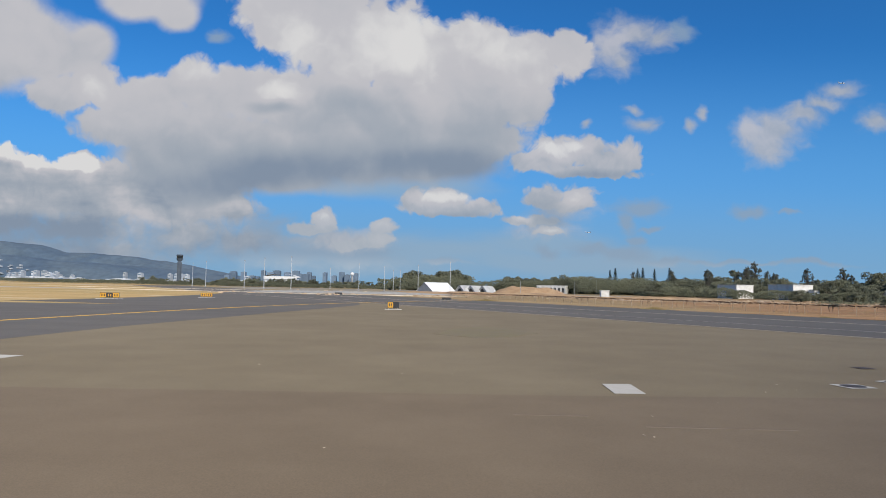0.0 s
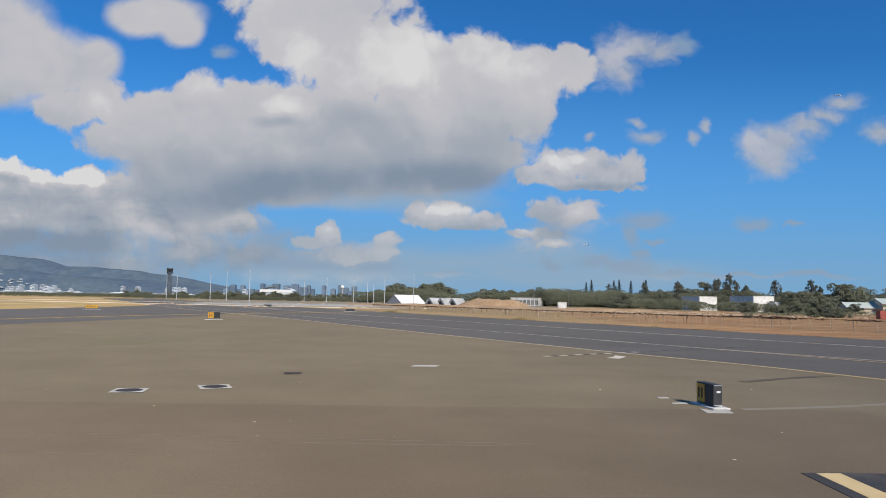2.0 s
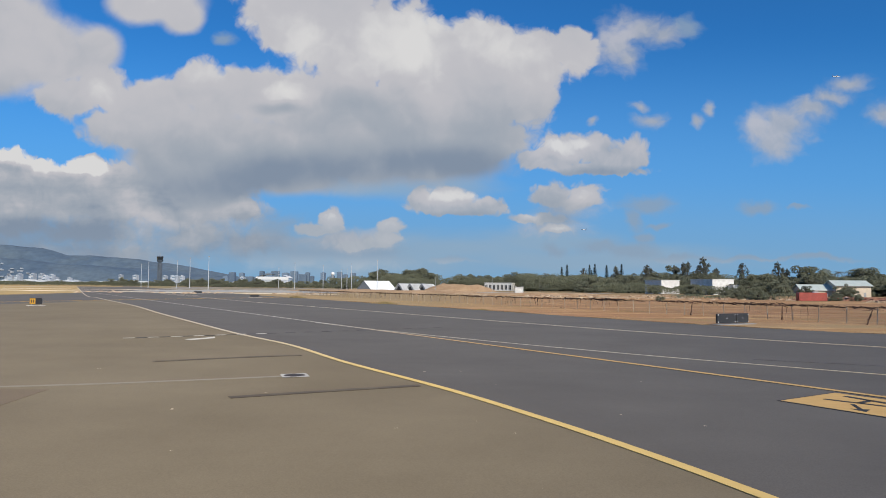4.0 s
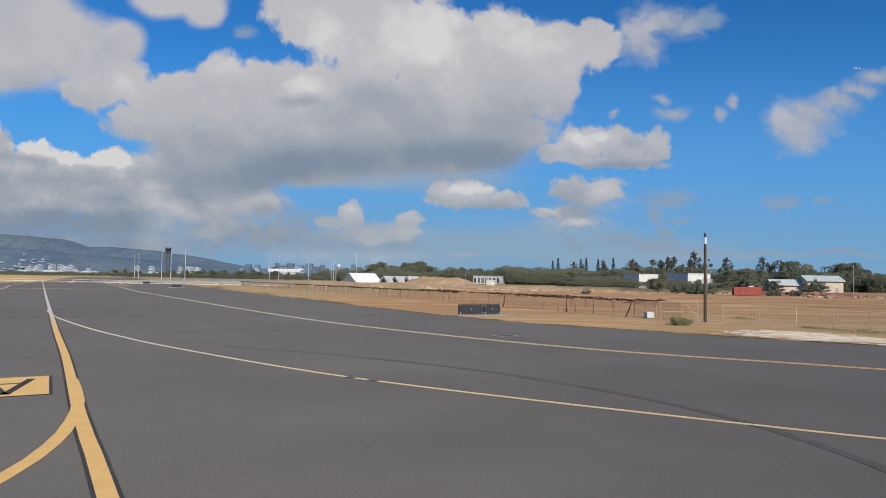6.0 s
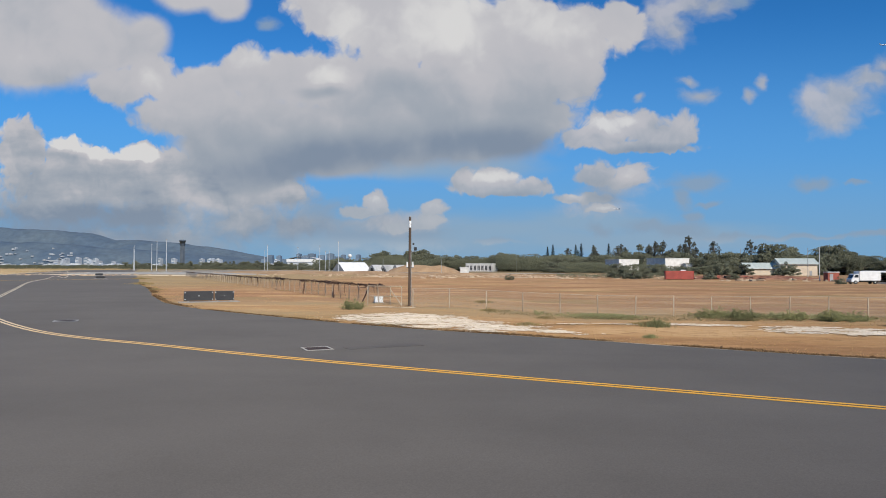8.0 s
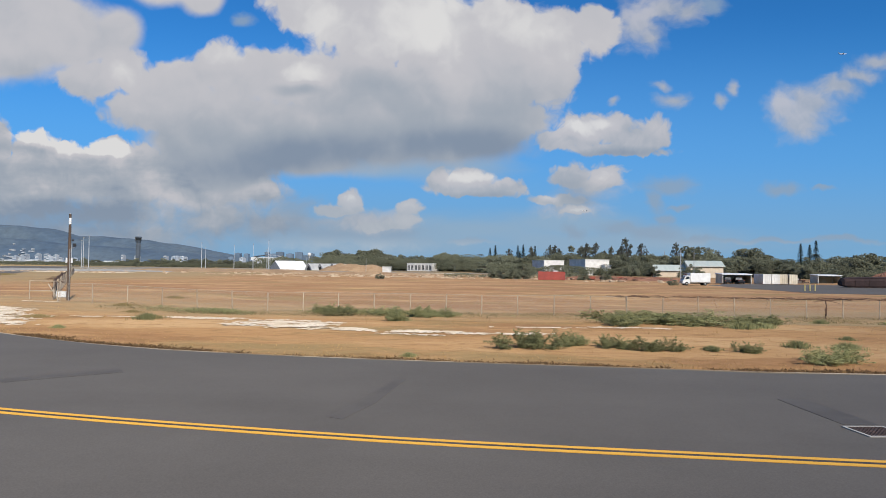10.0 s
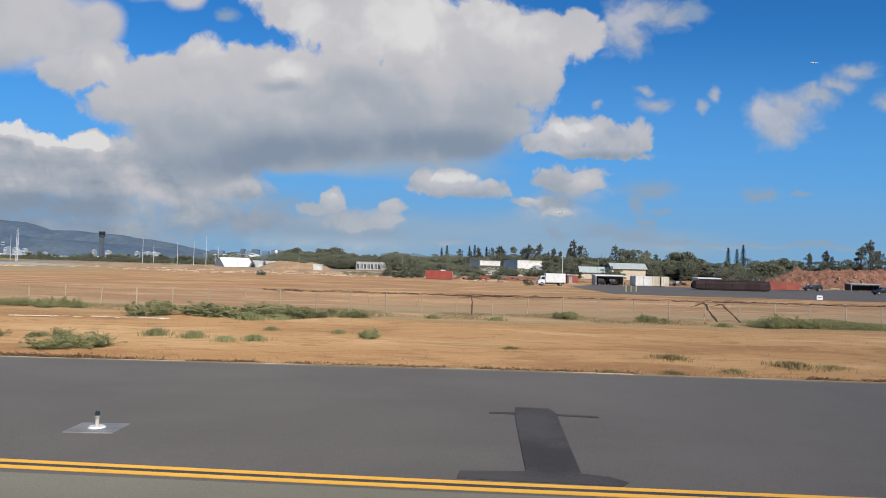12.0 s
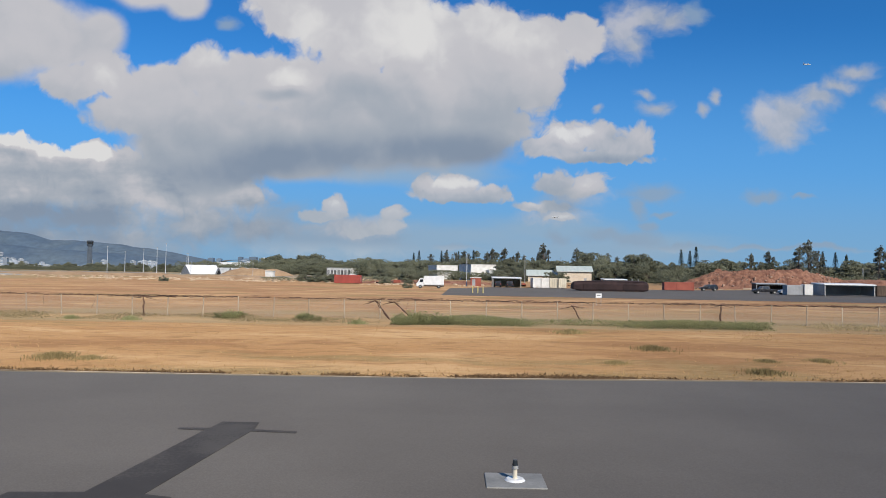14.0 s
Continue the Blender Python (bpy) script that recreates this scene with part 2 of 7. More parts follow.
def matter(name, a, b, rough=0.8, scale=1.0, fine=20.0, metal=0.0, bump=0.2, stretch=(1, 1, 1), spread=0.6, fleck=0.15, own=0.0, dusty=0.0):
    """A surface of two colours, mixed by broad stains and fine grain; own: how far each piece differs."""
    if name in MATS:
        return MATS[name]
    m = bpy.data.materials.new(name)
    m.use_nodes = True
    N = Nodes(m.node_tree)
    where = N.vec("MULTIPLY", N.add("ShaderNodeNewGeometry").outputs["Position"], stretch)
    broad = N.noise(where, scale, 5.0, 0.6)
    grain = N.noise(where, fine, 3.0, 0.6)
    half = spread / 2
    col = N.mix(N.smooth(broad, 0.5 - half * 0.6, 0.5 + half * 0.6), (*a, 1), (*b, 1))
    col = N.mix(fleck, col, N.add("ShaderNodeMapRange", {0: grain, 1: 0.25, 2: 0.75, 3: 0.3, 4: 1.7}).outputs[0], "MULTIPLY")
    if own:
        pick = N.add("ShaderNodeObjectInfo").outputs["Random"]
        col = N.mix(1.0, col, N.add("ShaderNodeMapRange", {0: pick, 3: 1 - own, 4: 1 + own}).outputs[0], "MULTIPLY")
    ins = {"Base Color": col, "Roughness": N.smooth(broad, 0.2, 0.8, max(rough - 0.08, 0.02), min(rough + 0.08, 1.0)), "Metallic": metal, "Diffuse Roughness": dusty}
    if bump:
        ins["Normal"] = N.add("ShaderNodeBump", {"Strength": bump, "Distance": 0.02, "Height": grain}).outputs[0]
    s = N.add("ShaderNodeBsdfPrincipled", ins)
    N.add("ShaderNodeOutputMaterial", {"Surface": s.outputs[0]})
    MATS[name] = m
    return m


def pavement_matter(name, a, b, streak, rough=0.85):
    """Old asphalt: aggregate grain, broad stains, faint streaks along the way of travel."""
    m = bpy.data.materials.new(name)
    m.use_nodes = True
    N = Nodes(m.node_tree)
    where = N.add("ShaderNodeNewGeometry").outputs["Position"]
    broad = N.noise(where, 0.055, 6.0, 0.6)
    drag = N.noise(N.vec("MULTIPLY", where, (0.02, 0.35, 1)), 1.0, 5.0, 0.6)
    grit = N.noise(where, 30.0, 3.0, 0.7)
    spot = N.noise(where, 0.9, 5.0, 0.65)
    col = N.mix(N.smooth(broad, 0.3, 0.7), (*a, 1), (*b, 1))
    col = N.mix(N.smooth(drag, 0.40, 0.80, 0.0, streak), col, (a[0] * 0.72, a[1] * 0.72, a[2] * 0.74, 1))
    col = N.mix(N.smooth(spot, 0.55, 0.85, 0.0, 0.22), col, (b[0] * 1.15, b[1] * 1.14, b[2] * 1.12, 1))
    blotch = N.noise(where, 0.22, 4.0, 0.6)
    col = N.mix(0.6, col, N.add("ShaderNodeMapRange", {0: blotch, 1: 0.3, 2: 0.7, 3: 0.90, 4: 1.10}).outputs[0], "MULTIPLY")
    col = N.mix(0.35, col, N.add("ShaderNodeMapRange", {0: grit, 1: 0.25, 2: 0.75, 3: 0.45, 4: 1.55}).outputs[0], "MULTIPLY")
    col = N.mix(1.0, col, GROUND_TONE, "MULTIPLY")
    bump = N.add("ShaderNodeBump", {"Strength": 0.35, "Distance": 0.006, "Height": grit}).outputs[0]
    s = N.add("ShaderNodeBsdfPrincipled", {"Base Color": col, "Roughness": rough, "Diffuse Roughness": 1.0, "Normal": bump, "Specular IOR Level": 0.2})
    N.add("ShaderNodeOutputMaterial", {"Surface": s.outputs[0]})
    return m


def paint_matter(name, col, under, wear=0.55, far_glare=None, reach=(95.0, 55.0)):
    """Road paint, rubbed through in flecks to what lies under it."""
    m = bpy.data.materials.new(name)
    m.use_nodes = True
    N = Nodes(m.node_tree)
    where = N.add("ShaderNodeNewGeometry").outputs["Position"]
    rub = N.math("ADD", N.math("MULTIPLY", N.noise(where, 0.5, 4.0, 0.6), 0.6), N.math("MULTIPLY", N.noise(where, 14.0, 5.0, 0.7), 0.4))
    base = (*col, 1)
    # Pale glare of the far stretch, put into the paint colour along x
    if far_glare:
        base = N.mix(N.smooth(N.add("ShaderNodeSeparateXYZ", [where]).outputs[0], *reach), base, (*far_glare, 1))
    c = N.mix(N.smooth(rub, wear, wear + 0.12, 0.0, 0.8), base, (*under, 1))
    c = N.mix(0.25, c, N.add("ShaderNodeMapRange", {0: N.noise(where, 2.2, 5.0, 0.6), 1: 0.2, 2: 0.8, 3: 0.6, 4: 1.4}).outputs[0], "MULTIPLY")
    c = N.mix(1.0, c, GROUND_TONE, "MULTIPLY")
    s = N.add("ShaderNodeBsdfPrincipled", {"Base Color": c, "Roughness": 0.75, "Diffuse Roughness": 1.0, "Specular IOR Level": 0.2})
    N.add("ShaderNodeOutputMaterial", {"Surface": s.outputs[0]})
    return m


def leaf_matter(name, a, b):
    m = bpy.data.materials.new(name)
    m.use_nodes = True
    N = Nodes(m.node_tree)
    isle = N.add("ShaderNodeNewGeometry").outputs["Random Per Island"]
    pick = N.add("ShaderNodeObjectInfo").outputs["Random"]
    col = N.mix(isle, (*a, 1), (*b, 1))
    col = N.mix(1.0, col, N.add("ShaderNodeMapRange", {0: pick, 3: 0.7, 4: 1.3}).outputs[0], "MULTIPLY")
    soft = N.vec("NORMALIZE", N.vec("ADD", N.vec("MULTIPLY", N.add("ShaderNodeNewGeometry").outputs["Normal"], (0.55, 0.55, 0.55)), (0.10, -0.20, 0.50)))
    s = N.add("ShaderNodeBsdfPrincipled", {"Base Color": col, "Roughness": 0.8, "Specular IOR Level": 0.1, "Normal": soft})
    t = N.add("ShaderNodeBsdfTranslucent", {"Color": col})
    x = N.add("ShaderNodeMixShader", [0.35, s.outputs[0], t.outputs[0]])
    N.add("ShaderNodeOutputMaterial", {"Surface": x.outputs[0]})
    return m


def field_matter():
    """Dry mown grass over red earth: bare, strawy and olive patches drawn out along the mowing."""
    m = bpy.data.materials.new("dry_grass_field")
    m.use_nodes = True
    N = Nodes(m.node_tree)
    where = N.add("ShaderNodeNewGeometry").outputs["Position"]
    xyz = N.add("ShaderNodeSeparateXYZ", [where])
    warp = N.vec("SUBTRACT", N.noise(where, 0.12, 3.0, 0.6, True), (0.5, 0.5, 0.5))
    bent = N.vec("ADD", where, N.vec("MULTIPLY", warp, (6.0, 5.0, 0)))
    streak = N.noise(N.vec("MULTIPLY", bent, (0.03, 0.20, 1)), 1.0, 6.0, 0.65)
    broad = N.noise(where, 0.03, 5.0, 0.6)
    tuft = N.noise(N.vec("MULTIPLY", where, (1.3, 2.6, 1)), 1.0, 7.0, 0.75)
    fine = N.noise(N.vec("MULTIPLY", bent, (0.45, 1.3, 1)), 1.0, 6.0, 0.70)
    patch = N.noise(N.vec("MULTIPLY", bent, (0.06, 0.15, 1)), 1.0, 7.0, 0.66)
    olive = N.noise(N.vec("MULTIPLY", bent, (0.035, 0.09, 1)), 1.0, 7.0, 0.68)
    col = N.mix(N.smooth(streak, 0.35, 0.68), (0.55, 0.350, 0.172, 1), (0.47, 0.275, 0.126, 1))
    far = N.smooth(xyz.outputs[1], 58.0, 72.0)
    earth = N.mix(N.smooth(streak, 0.38, 0.62), (0.51, 0.330, 0.182, 1), (0.365, 0.205, 0.118, 1))
    col = N.mix(far, col, earth)
    col = N.mix(N.smooth(broad, 0.50, 0.72, 0.0, 0.5), col, (0.56, 0.37, 0.18, 1))
    col = N.mix(N.smooth(patch, 0.52, 0.62, 0.0, 0.65), col, (0.68, 0.47, 0.25, 1))
    col = N.mix(N.smooth(patch, 0.48, 0.38, 0.0, 0.75), col, (0.34, 0.185, 0.090, 1))
    col = N.mix(N.smooth(olive, 0.52, 0.62, 0.0, 0.75), col, (0.31, 0.240, 0.115, 1))
    col = N.mix(N.smooth(fine, 0.50, 0.66, 0.0, 0.70), col, (0.30, 0.175, 0.080, 1))
    col = N.mix(N.smooth(tuft, 0.52, 0.68, 0.0, 0.50), col, (0.22, 0.135, 0.06, 1))
    col = N.mix(N.smooth(tuft, 0.46, 0.25, 0.0, 0.35), col, (0.68, 0.47, 0.25, 1))
    fenced = N.math("MULTIPLY", N.smooth(xyz.outputs[1], 49.0, 56.0), N.smooth(xyz.outputs[1], 84.0, 68.0))
    col = N.mix(N.math("MULTIPLY", fenced, N.smooth(olive, 0.36, 0.60, 0.15, 0.75)), col, (0.40, 0.315, 0.185, 1))
    woods = N.smooth(N.math("ADD", xyz.outputs[1], N.math("MULTIPLY", broad, 160.0)), 290.0, 560.0, 0.0, 0.78)
    col = N.mix(woods, col, (0.25, 0.215, 0.125, 1))
    verge = N.math("MULTIPLY", N.smooth(xyz.outputs[1], 95.0, 130.0), N.smooth(xyz.outputs[0], 75.0, 45.0, 0.0, 0.62))
    col = N.mix(verge, col, (0.335, 0.285, 0.165, 1))
    col = N.mix(1.0, col, (0.675, 0.635, 0.605, 1), "MULTIPLY")
    bump = N.add("ShaderNodeBump", {"Strength": 0.6, "Distance": 0.08, "Height": tuft}).outputs[0]
    s = N.add("ShaderNodeBsdfPrincipled", {"Base Color": col, "Roughness": 0.95, "Diffuse Roughness": 1.0, "Normal": bump, "Specular IOR Level": 0.1})
    N.add("ShaderNodeOutputMaterial", {"Surface": s.outputs[0]})
    return m


def island_matter():
    """Mown grass island: golden, with olive and whitish bands."""
    m = bpy.data.materials.new("banded_dry_grass")
    m.use_nodes = True
    N = Nodes(m.node_tree)
    where = N.add("ShaderNodeNewGeometry").outputs["Position"]
    band = N.noise(N.vec("MULTIPLY", where, (0.012, 0.05, 1)), 1.0, 6.0, 0.65)
    band2 = N.noise(N.vec("MULTIPLY", where, (0.02, 0.11, 1)), 1.0, 5.0, 0.65)
    tuft = N.noise(where, 0.9, 5.0, 0.7)
    col = N.mix(N.smooth(band, 0.42, 0.60), (0.53, 0.355, 0.160, 1), (0.40, 0.290, 0.125, 1))
    col = N.mix(N.smooth(band2, 0.56, 0.66, 0.0, 0.8), col, (0.66, 0.55, 0.38, 1))
    col = N.mix(N.smooth(band2, 0.44, 0.34, 0.0, 0.7), col, (0.24, 0.205, 0.085, 1))
    col = N.mix(N.smooth(tuft, 0.5, 0.8, 0.0, 0.5), col, (0.20, 0.15, 0.06, 1))
    col = N.mix(1.0, col, GROUND_TONE, "MULTIPLY")
    s = N.add("ShaderNodeBsdfPrincipled", {"Base Color": col, "Roughness": 0.95, "Diffuse Roughness": 1.0, "Specular IOR Level": 0.1})
    N.add("ShaderNodeOutputMaterial", {"Surface": s.outputs[0]})
    return m


TAXI = pavement_matter("taxiway_asphalt", (0.129, 0.116, 0.104), (0.149, 0.134, 0.120), 0.22)
APRON = pavement_matter("shoulder_asphalt", (0.203, 0.160, 0.102), (0.236, 0.189, 0.123), 0.10)
BROWN = pavement_matter("brown_asphalt", (0.184, 0.138, 0.091), (0.216, 0.165, 0.110), 0.12)
TRENCH = paint_matter("trench_fill", (0.295, 0.250, 0.190), (0.22, 0.178, 0.125), 0.56)
CONC = pavement_matter("stained_concrete", (0.20, 0.185, 0.14), (0.23, 0.215, 0.165), 0.3)
FIELD = field_matter()
YELLOW = paint_matter("yellow_paint", (0.82, 0.49, 0.085), (0.16, 0.13, 0.10), 0.66)
# The last colour of these four stands in for glare at grazing view
DOUBLE_Y = paint_matter("double_line_paint", (0.87, 0.465, 0.070), (0.16, 0.13, 0.10), 0.66, (0.68, 0.59, 0.44), (112.0, 66.0))
TURN_P = paint_matter("pale_line_paint", (0.70, 0.53, 0.28), (0.15, 0.13, 0.11), 0.64, (0.62, 0.55, 0.43), (80.0, 62.0))
GOLD_P = paint_matter("golden_line_paint", (0.66, 0.415, 0.155), (0.17, 0.14, 0.10), 0.66, (0.52, 0.47, 0.40), (57.0, 42.0))
EDGE_YELLOW = paint_matter("edge_yellow_paint", (0.76, 0.53, 0.19), (0.17, 0.14, 0.105), 0.64, (0.60, 0.50, 0.36), (52.0, 38.0))
CREAM = paint_matter("cream_paint", (0.76, 0.57, 0.30), (0.13, 0.12, 0.10), 0.60)
WHITE_P = paint_matter("white_paint", (0.52, 0.49, 0.44), (0.13, 0.12, 0.10), 0.58)
BLACK_P = paint_matter("black_paint", (0.045, 0.044, 0.045), (0.09, 0.088, 0.086), 0.52)
OLD_BLACK = paint_matter("old_black_paint", (0.068, 0.064, 0.062), (0.13, 0.115, 0.10), 0.50)
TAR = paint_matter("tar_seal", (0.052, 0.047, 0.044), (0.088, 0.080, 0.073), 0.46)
STAIN = paint_matter("old_tar_stain", (0.112, 0.088, 0.066), (0.165, 0.130, 0.090), 0.47)
RUBBER = paint_matter("rubber_mark", (0.096, 0.086, 0.078), (0.128, 0.115, 0.103), 0.45)
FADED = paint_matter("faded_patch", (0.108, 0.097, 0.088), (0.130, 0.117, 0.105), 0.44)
GRAVEL = matter("pale_coral_gravel", (0.68, 0.58, 0.45), (0.52, 0.41, 0.28), 0.95, 0.6, 9.0, bump=0.5, fleck=0.4, dusty=1.0)
CRACK = matter("grit_in_crack", (0.215, 0.165, 0.12), (0.165, 0.120, 0.082), 0.95, 1.0, 12.0)
PADC = matter("grey_concrete", (0.34, 0.33, 0.30), (0.26, 0.25, 0.23), 0.9, 1.2, 25.0)
RUST = matter("rusty_grate_iron", (0.135, 0.072, 0.045), (0.07, 0.040, 0.028), 0.85, 5.0, 30.0)
PAD_DARK = matter("stained_concrete_pad", (0.27, 0.26, 0.235), (0.19, 0.185, 0.17), 0.9, 1.6, 18.0)
IRON = matter("dark_cast_iron", (0.05, 0.04, 0.035), (0.09, 0.065, 0.05), 0.7, 6.0, 40.0, metal=0.3)
WHITE = matter("white_painted_metal", (0.78, 0.77, 0.74), (0.66, 0.65, 0.62), 0.5, 0.8, 12.0, bump=0.05, fleck=0.08)
WHITEW = matter("white_wall", (0.74, 0.71, 0.66), (0.60, 0.57, 0.52), 0.8, 0.5, 6.0, bump=0.05, fleck=0.1)
FABRIC = matter("white_fabric", (0.80, 0.79, 0.77), (0.68, 0.67, 0.64), 0.75, 0.25, 3.0, bump=0.05, fleck=0.08)
STEEL = matter("galvanised_steel", (0.46, 0.45, 0.42), (0.32, 0.31, 0.29), 0.55, 2.0, 20.0, metal=0.4, bump=0.05)
WIREM = matter("weathered_post", (0.50, 0.41, 0.30), (0.36, 0.28, 0.20), 0.8, 1.5, 20.0, own=0.2)
TIMBER = matter("weathered_timber", (0.115, 0.075, 0.05), (0.07, 0.048, 0.035), 0.9, 3.0, 30.0, bump=0.5, stretch=(1, 1, 0.15))
BLACKM = matter("black_metal", (0.022, 0.022, 0.024), (0.035, 0.034, 0.034), 0.6, 2.0, 15.0, bump=0.05)
SIGNY = matter("yellow_sign_face", (0.66, 0.34, 0.03), (0.56, 0.28, 0.03), 0.5, 2.0, 20.0, bump=0.02)
PALEY = matter("faded_yellow_paint", (0.62, 0.50, 0.18), (0.52, 0.42, 0.18), 0.7, 2.0, 20.0, bump=0.02)
MASTW = matter("pale_mast_paint", (0.56, 0.57, 0.57), (0.48, 0.49, 0.50), 0.6, 0.5, 5.0, bump=0)
RED = matter("red_container_paint", (0.42, 0.075, 0.05), (0.30, 0.06, 0.042), 0.6, 0.5, 6.0, bump=0.05)
ORANGE = matter("rust_red_container_paint", (0.33, 0.085, 0.05), (0.25, 0.06, 0.04), 0.75, 0.4, 6.0)
CREAMC = matter("cream_container_paint", (0.62, 0.55, 0.42), (0.50, 0.43, 0.32), 0.7, 0.5, 6.0, own=0.15)
CREAMW = matter("cream_siding", (0.66, 0.54, 0.40), (0.58, 0.47, 0.35), 0.8, 0.4, 6.0)
GREENR = matter("green_metal_roof", (0.45, 0.50, 0.44), (0.53, 0.56, 0.50), 0.5, 0.3, 5.0, stretch=(3, 0.4, 1))
GREYW = matter("grey_wall_and_tent_shade", (0.36, 0.36, 0.36), (0.28, 0.28, 0.28), 0.9, 0.4, 5.0)
MAROON = matter("dark_maroon_rust", (0.040, 0.020, 0.019), (0.024, 0.014, 0.014), 0.95, 0.6, 8.0)
REDDIRT = matter("red_earth_rubble", (0.27, 0.130, 0.078), (0.15, 0.065, 0.040), 0.95, 0.5, 3.0, bump=0.8, fleck=0.4)
BROWNDIRT = matter("brown_earth", (0.40, 0.265, 0.15), (0.31, 0.195, 0.105), 0.95, 0.12, 1.0, bump=0.6, fleck=0.3)
# Near black that stands in for the shade inside openings
SHADED_GAP = matter("painted_shaded_interior", (0.03, 0.03, 0.032), (0.02, 0.02, 0.022), 0.9, 1.0, 5.0, bump=0)
GLASS = matter("dark_window_glass", (0.02, 0.025, 0.03), (0.03, 0.035, 0.04), 0.12, 1.0, 5.0, bump=0, fleck=0)
TYRE = matter("tyre_rubber", (0.02, 0.02, 0.02), (0.03, 0.03, 0.03), 0.9, 5.0, 30.0)
CARBLACK = matter("black_car_paint", (0.02, 0.02, 0.022), (0.025, 0.025, 0.028), 0.25, 1.0, 8.0, bump=0)
CARGREY = matter("silver_car_paint", (0.42, 0.43, 0.44), (0.36, 0.37, 0.38), 0.3, 1.0, 8.0, bump=0)
# Tower concrete with distance haze mixed into its blue-grey
TOWERM = matter("hazy_tower_concrete", (0.080, 0.098, 0.120), (0.062, 0.078, 0.098), 0.8, 0.1, 2.0, bump=0)
# High-rise and block colours carry the haze of distance
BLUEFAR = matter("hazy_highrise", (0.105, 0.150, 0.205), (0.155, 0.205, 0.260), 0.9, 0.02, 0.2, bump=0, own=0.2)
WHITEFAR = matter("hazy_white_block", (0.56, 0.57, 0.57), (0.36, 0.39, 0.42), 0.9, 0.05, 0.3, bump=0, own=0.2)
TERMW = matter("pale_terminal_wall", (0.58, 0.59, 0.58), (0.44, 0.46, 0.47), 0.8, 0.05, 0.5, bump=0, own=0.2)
# Forest hill blued and lightened: its distance haze is in the base colour
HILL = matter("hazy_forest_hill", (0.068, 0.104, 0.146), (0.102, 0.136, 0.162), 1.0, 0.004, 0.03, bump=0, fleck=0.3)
# Scrub, ironwood and thicket greens are greyed and lightened for distance haze
LEAF = leaf_matter("scrub_leaves", (0.150, 0.156, 0.102), (0.215, 0.216, 0.146))
DARKLEAF = leaf_matter("ironwood_needles", (0.108, 0.112, 0.090), (0.160, 0.162, 0.128))
PINELEAF = leaf_matter("pine_needles", (0.060, 0.085, 0.066), (0.110, 0.135, 0.100))
SCRUB = leaf_matter("thicket_leaves", (0.140, 0.146, 0.090), (0.190, 0.192, 0.126))
DRYWEED = leaf_matter("dry_olive_weed_leaves", (0.27, 0.215, 0.105), (0.40, 0.31, 0.16))
WEED = leaf_matter("green_weed_leaves", (0.215, 0.215, 0.098), (0.350, 0.335, 0.155))
STRAW = leaf_matter("dry_straw", (0.40, 0.24, 0.10), (0.62, 0.40, 0.18))
DARKSTRAW = leaf_matter("brown_straw", (0.22, 0.17, 0.075), (0.38, 0.28, 0.13))
THATCH = leaf_matter("brown_thatch", (0.085, 0.050, 0.026), (0.17, 0.105, 0.055))
BARK = matter("grey_brown_bark", (0.13, 0.10, 0.08), (0.08, 0.06, 0.05), 0.95, 1.0, 10.0)
VINE = matter("dead_vine", (0.150, 0.085, 0.055), (0.085, 0.048, 0.034), 0.95, 3.0, 20.0)


# ---- building blocks ----
def mesh_of(name, bm, material):
    me = bpy.data.meshes.new(name)
    bm.normal_update()
    bm.to_mesh(me)
    bm.free()
    me.materials.append(material)
    return me


def raw_mesh(name, verts, faces, material):
    me = bpy.data.meshes.new(name)
    me.from_pydata([tuple(v) for v in verts], [], [tuple(f) for f in faces])
    me.materials.append(material)
    return me


def thing(name, label, category, x=0, y=0, z=0, rz=0, group="", kind=""):
    ob = new(name)
    ob.empty_display_size = 0.2
    ob.matrix_basis = pose(x, y, z, 0, 0, rz)
    return tagged(ob, label, category, group, kind)


def part(name, bm, material, parent, label=""):
    ob = new(name, bm if isinstance(bm, bpy.types.Mesh) else mesh_of(name, bm, material))
    ob.parent = parent
    if label:
        tagged(ob, label)
    return ob


def box(bm, cx, cy, cz, sx, sy, sz, rz=0, bevel=0.0, rx=0, ry=0):
    m = pose(cx, cy, cz, rx, ry, rz) @ Matrix.Diagonal((sx, sy, sz, 1))
    r = bmesh.ops.create_cube(bm, size=1, matrix=m)
    if bevel:
        es = list({e for v in r["verts"] for e in v.link_edges})
        bmesh.ops.bevel(bm, geom=es, offset=bevel, segments=1, affect="EDGES")
    return bm


def one_box(*a, **k):
    return box(bmesh.new(), *a, **k)


def rod(bm, p, q, r, r2=None, seg=8):
    p, q = Vector(p), Vector(q)
    d = q - p
    m = Matrix.Translation((p + q) / 2) @ d.to_track_quat("Z", "Y").to_matrix().to_4x4()
    bmesh.ops.create_cone(bm, cap_ends=True, segments=seg, radius1=r, radius2=r if r2 is None else r2, depth=d.length, matrix=m)
    return bm


def one_rod(*a, **k):
    return rod(bmesh.new(), *a, **k)


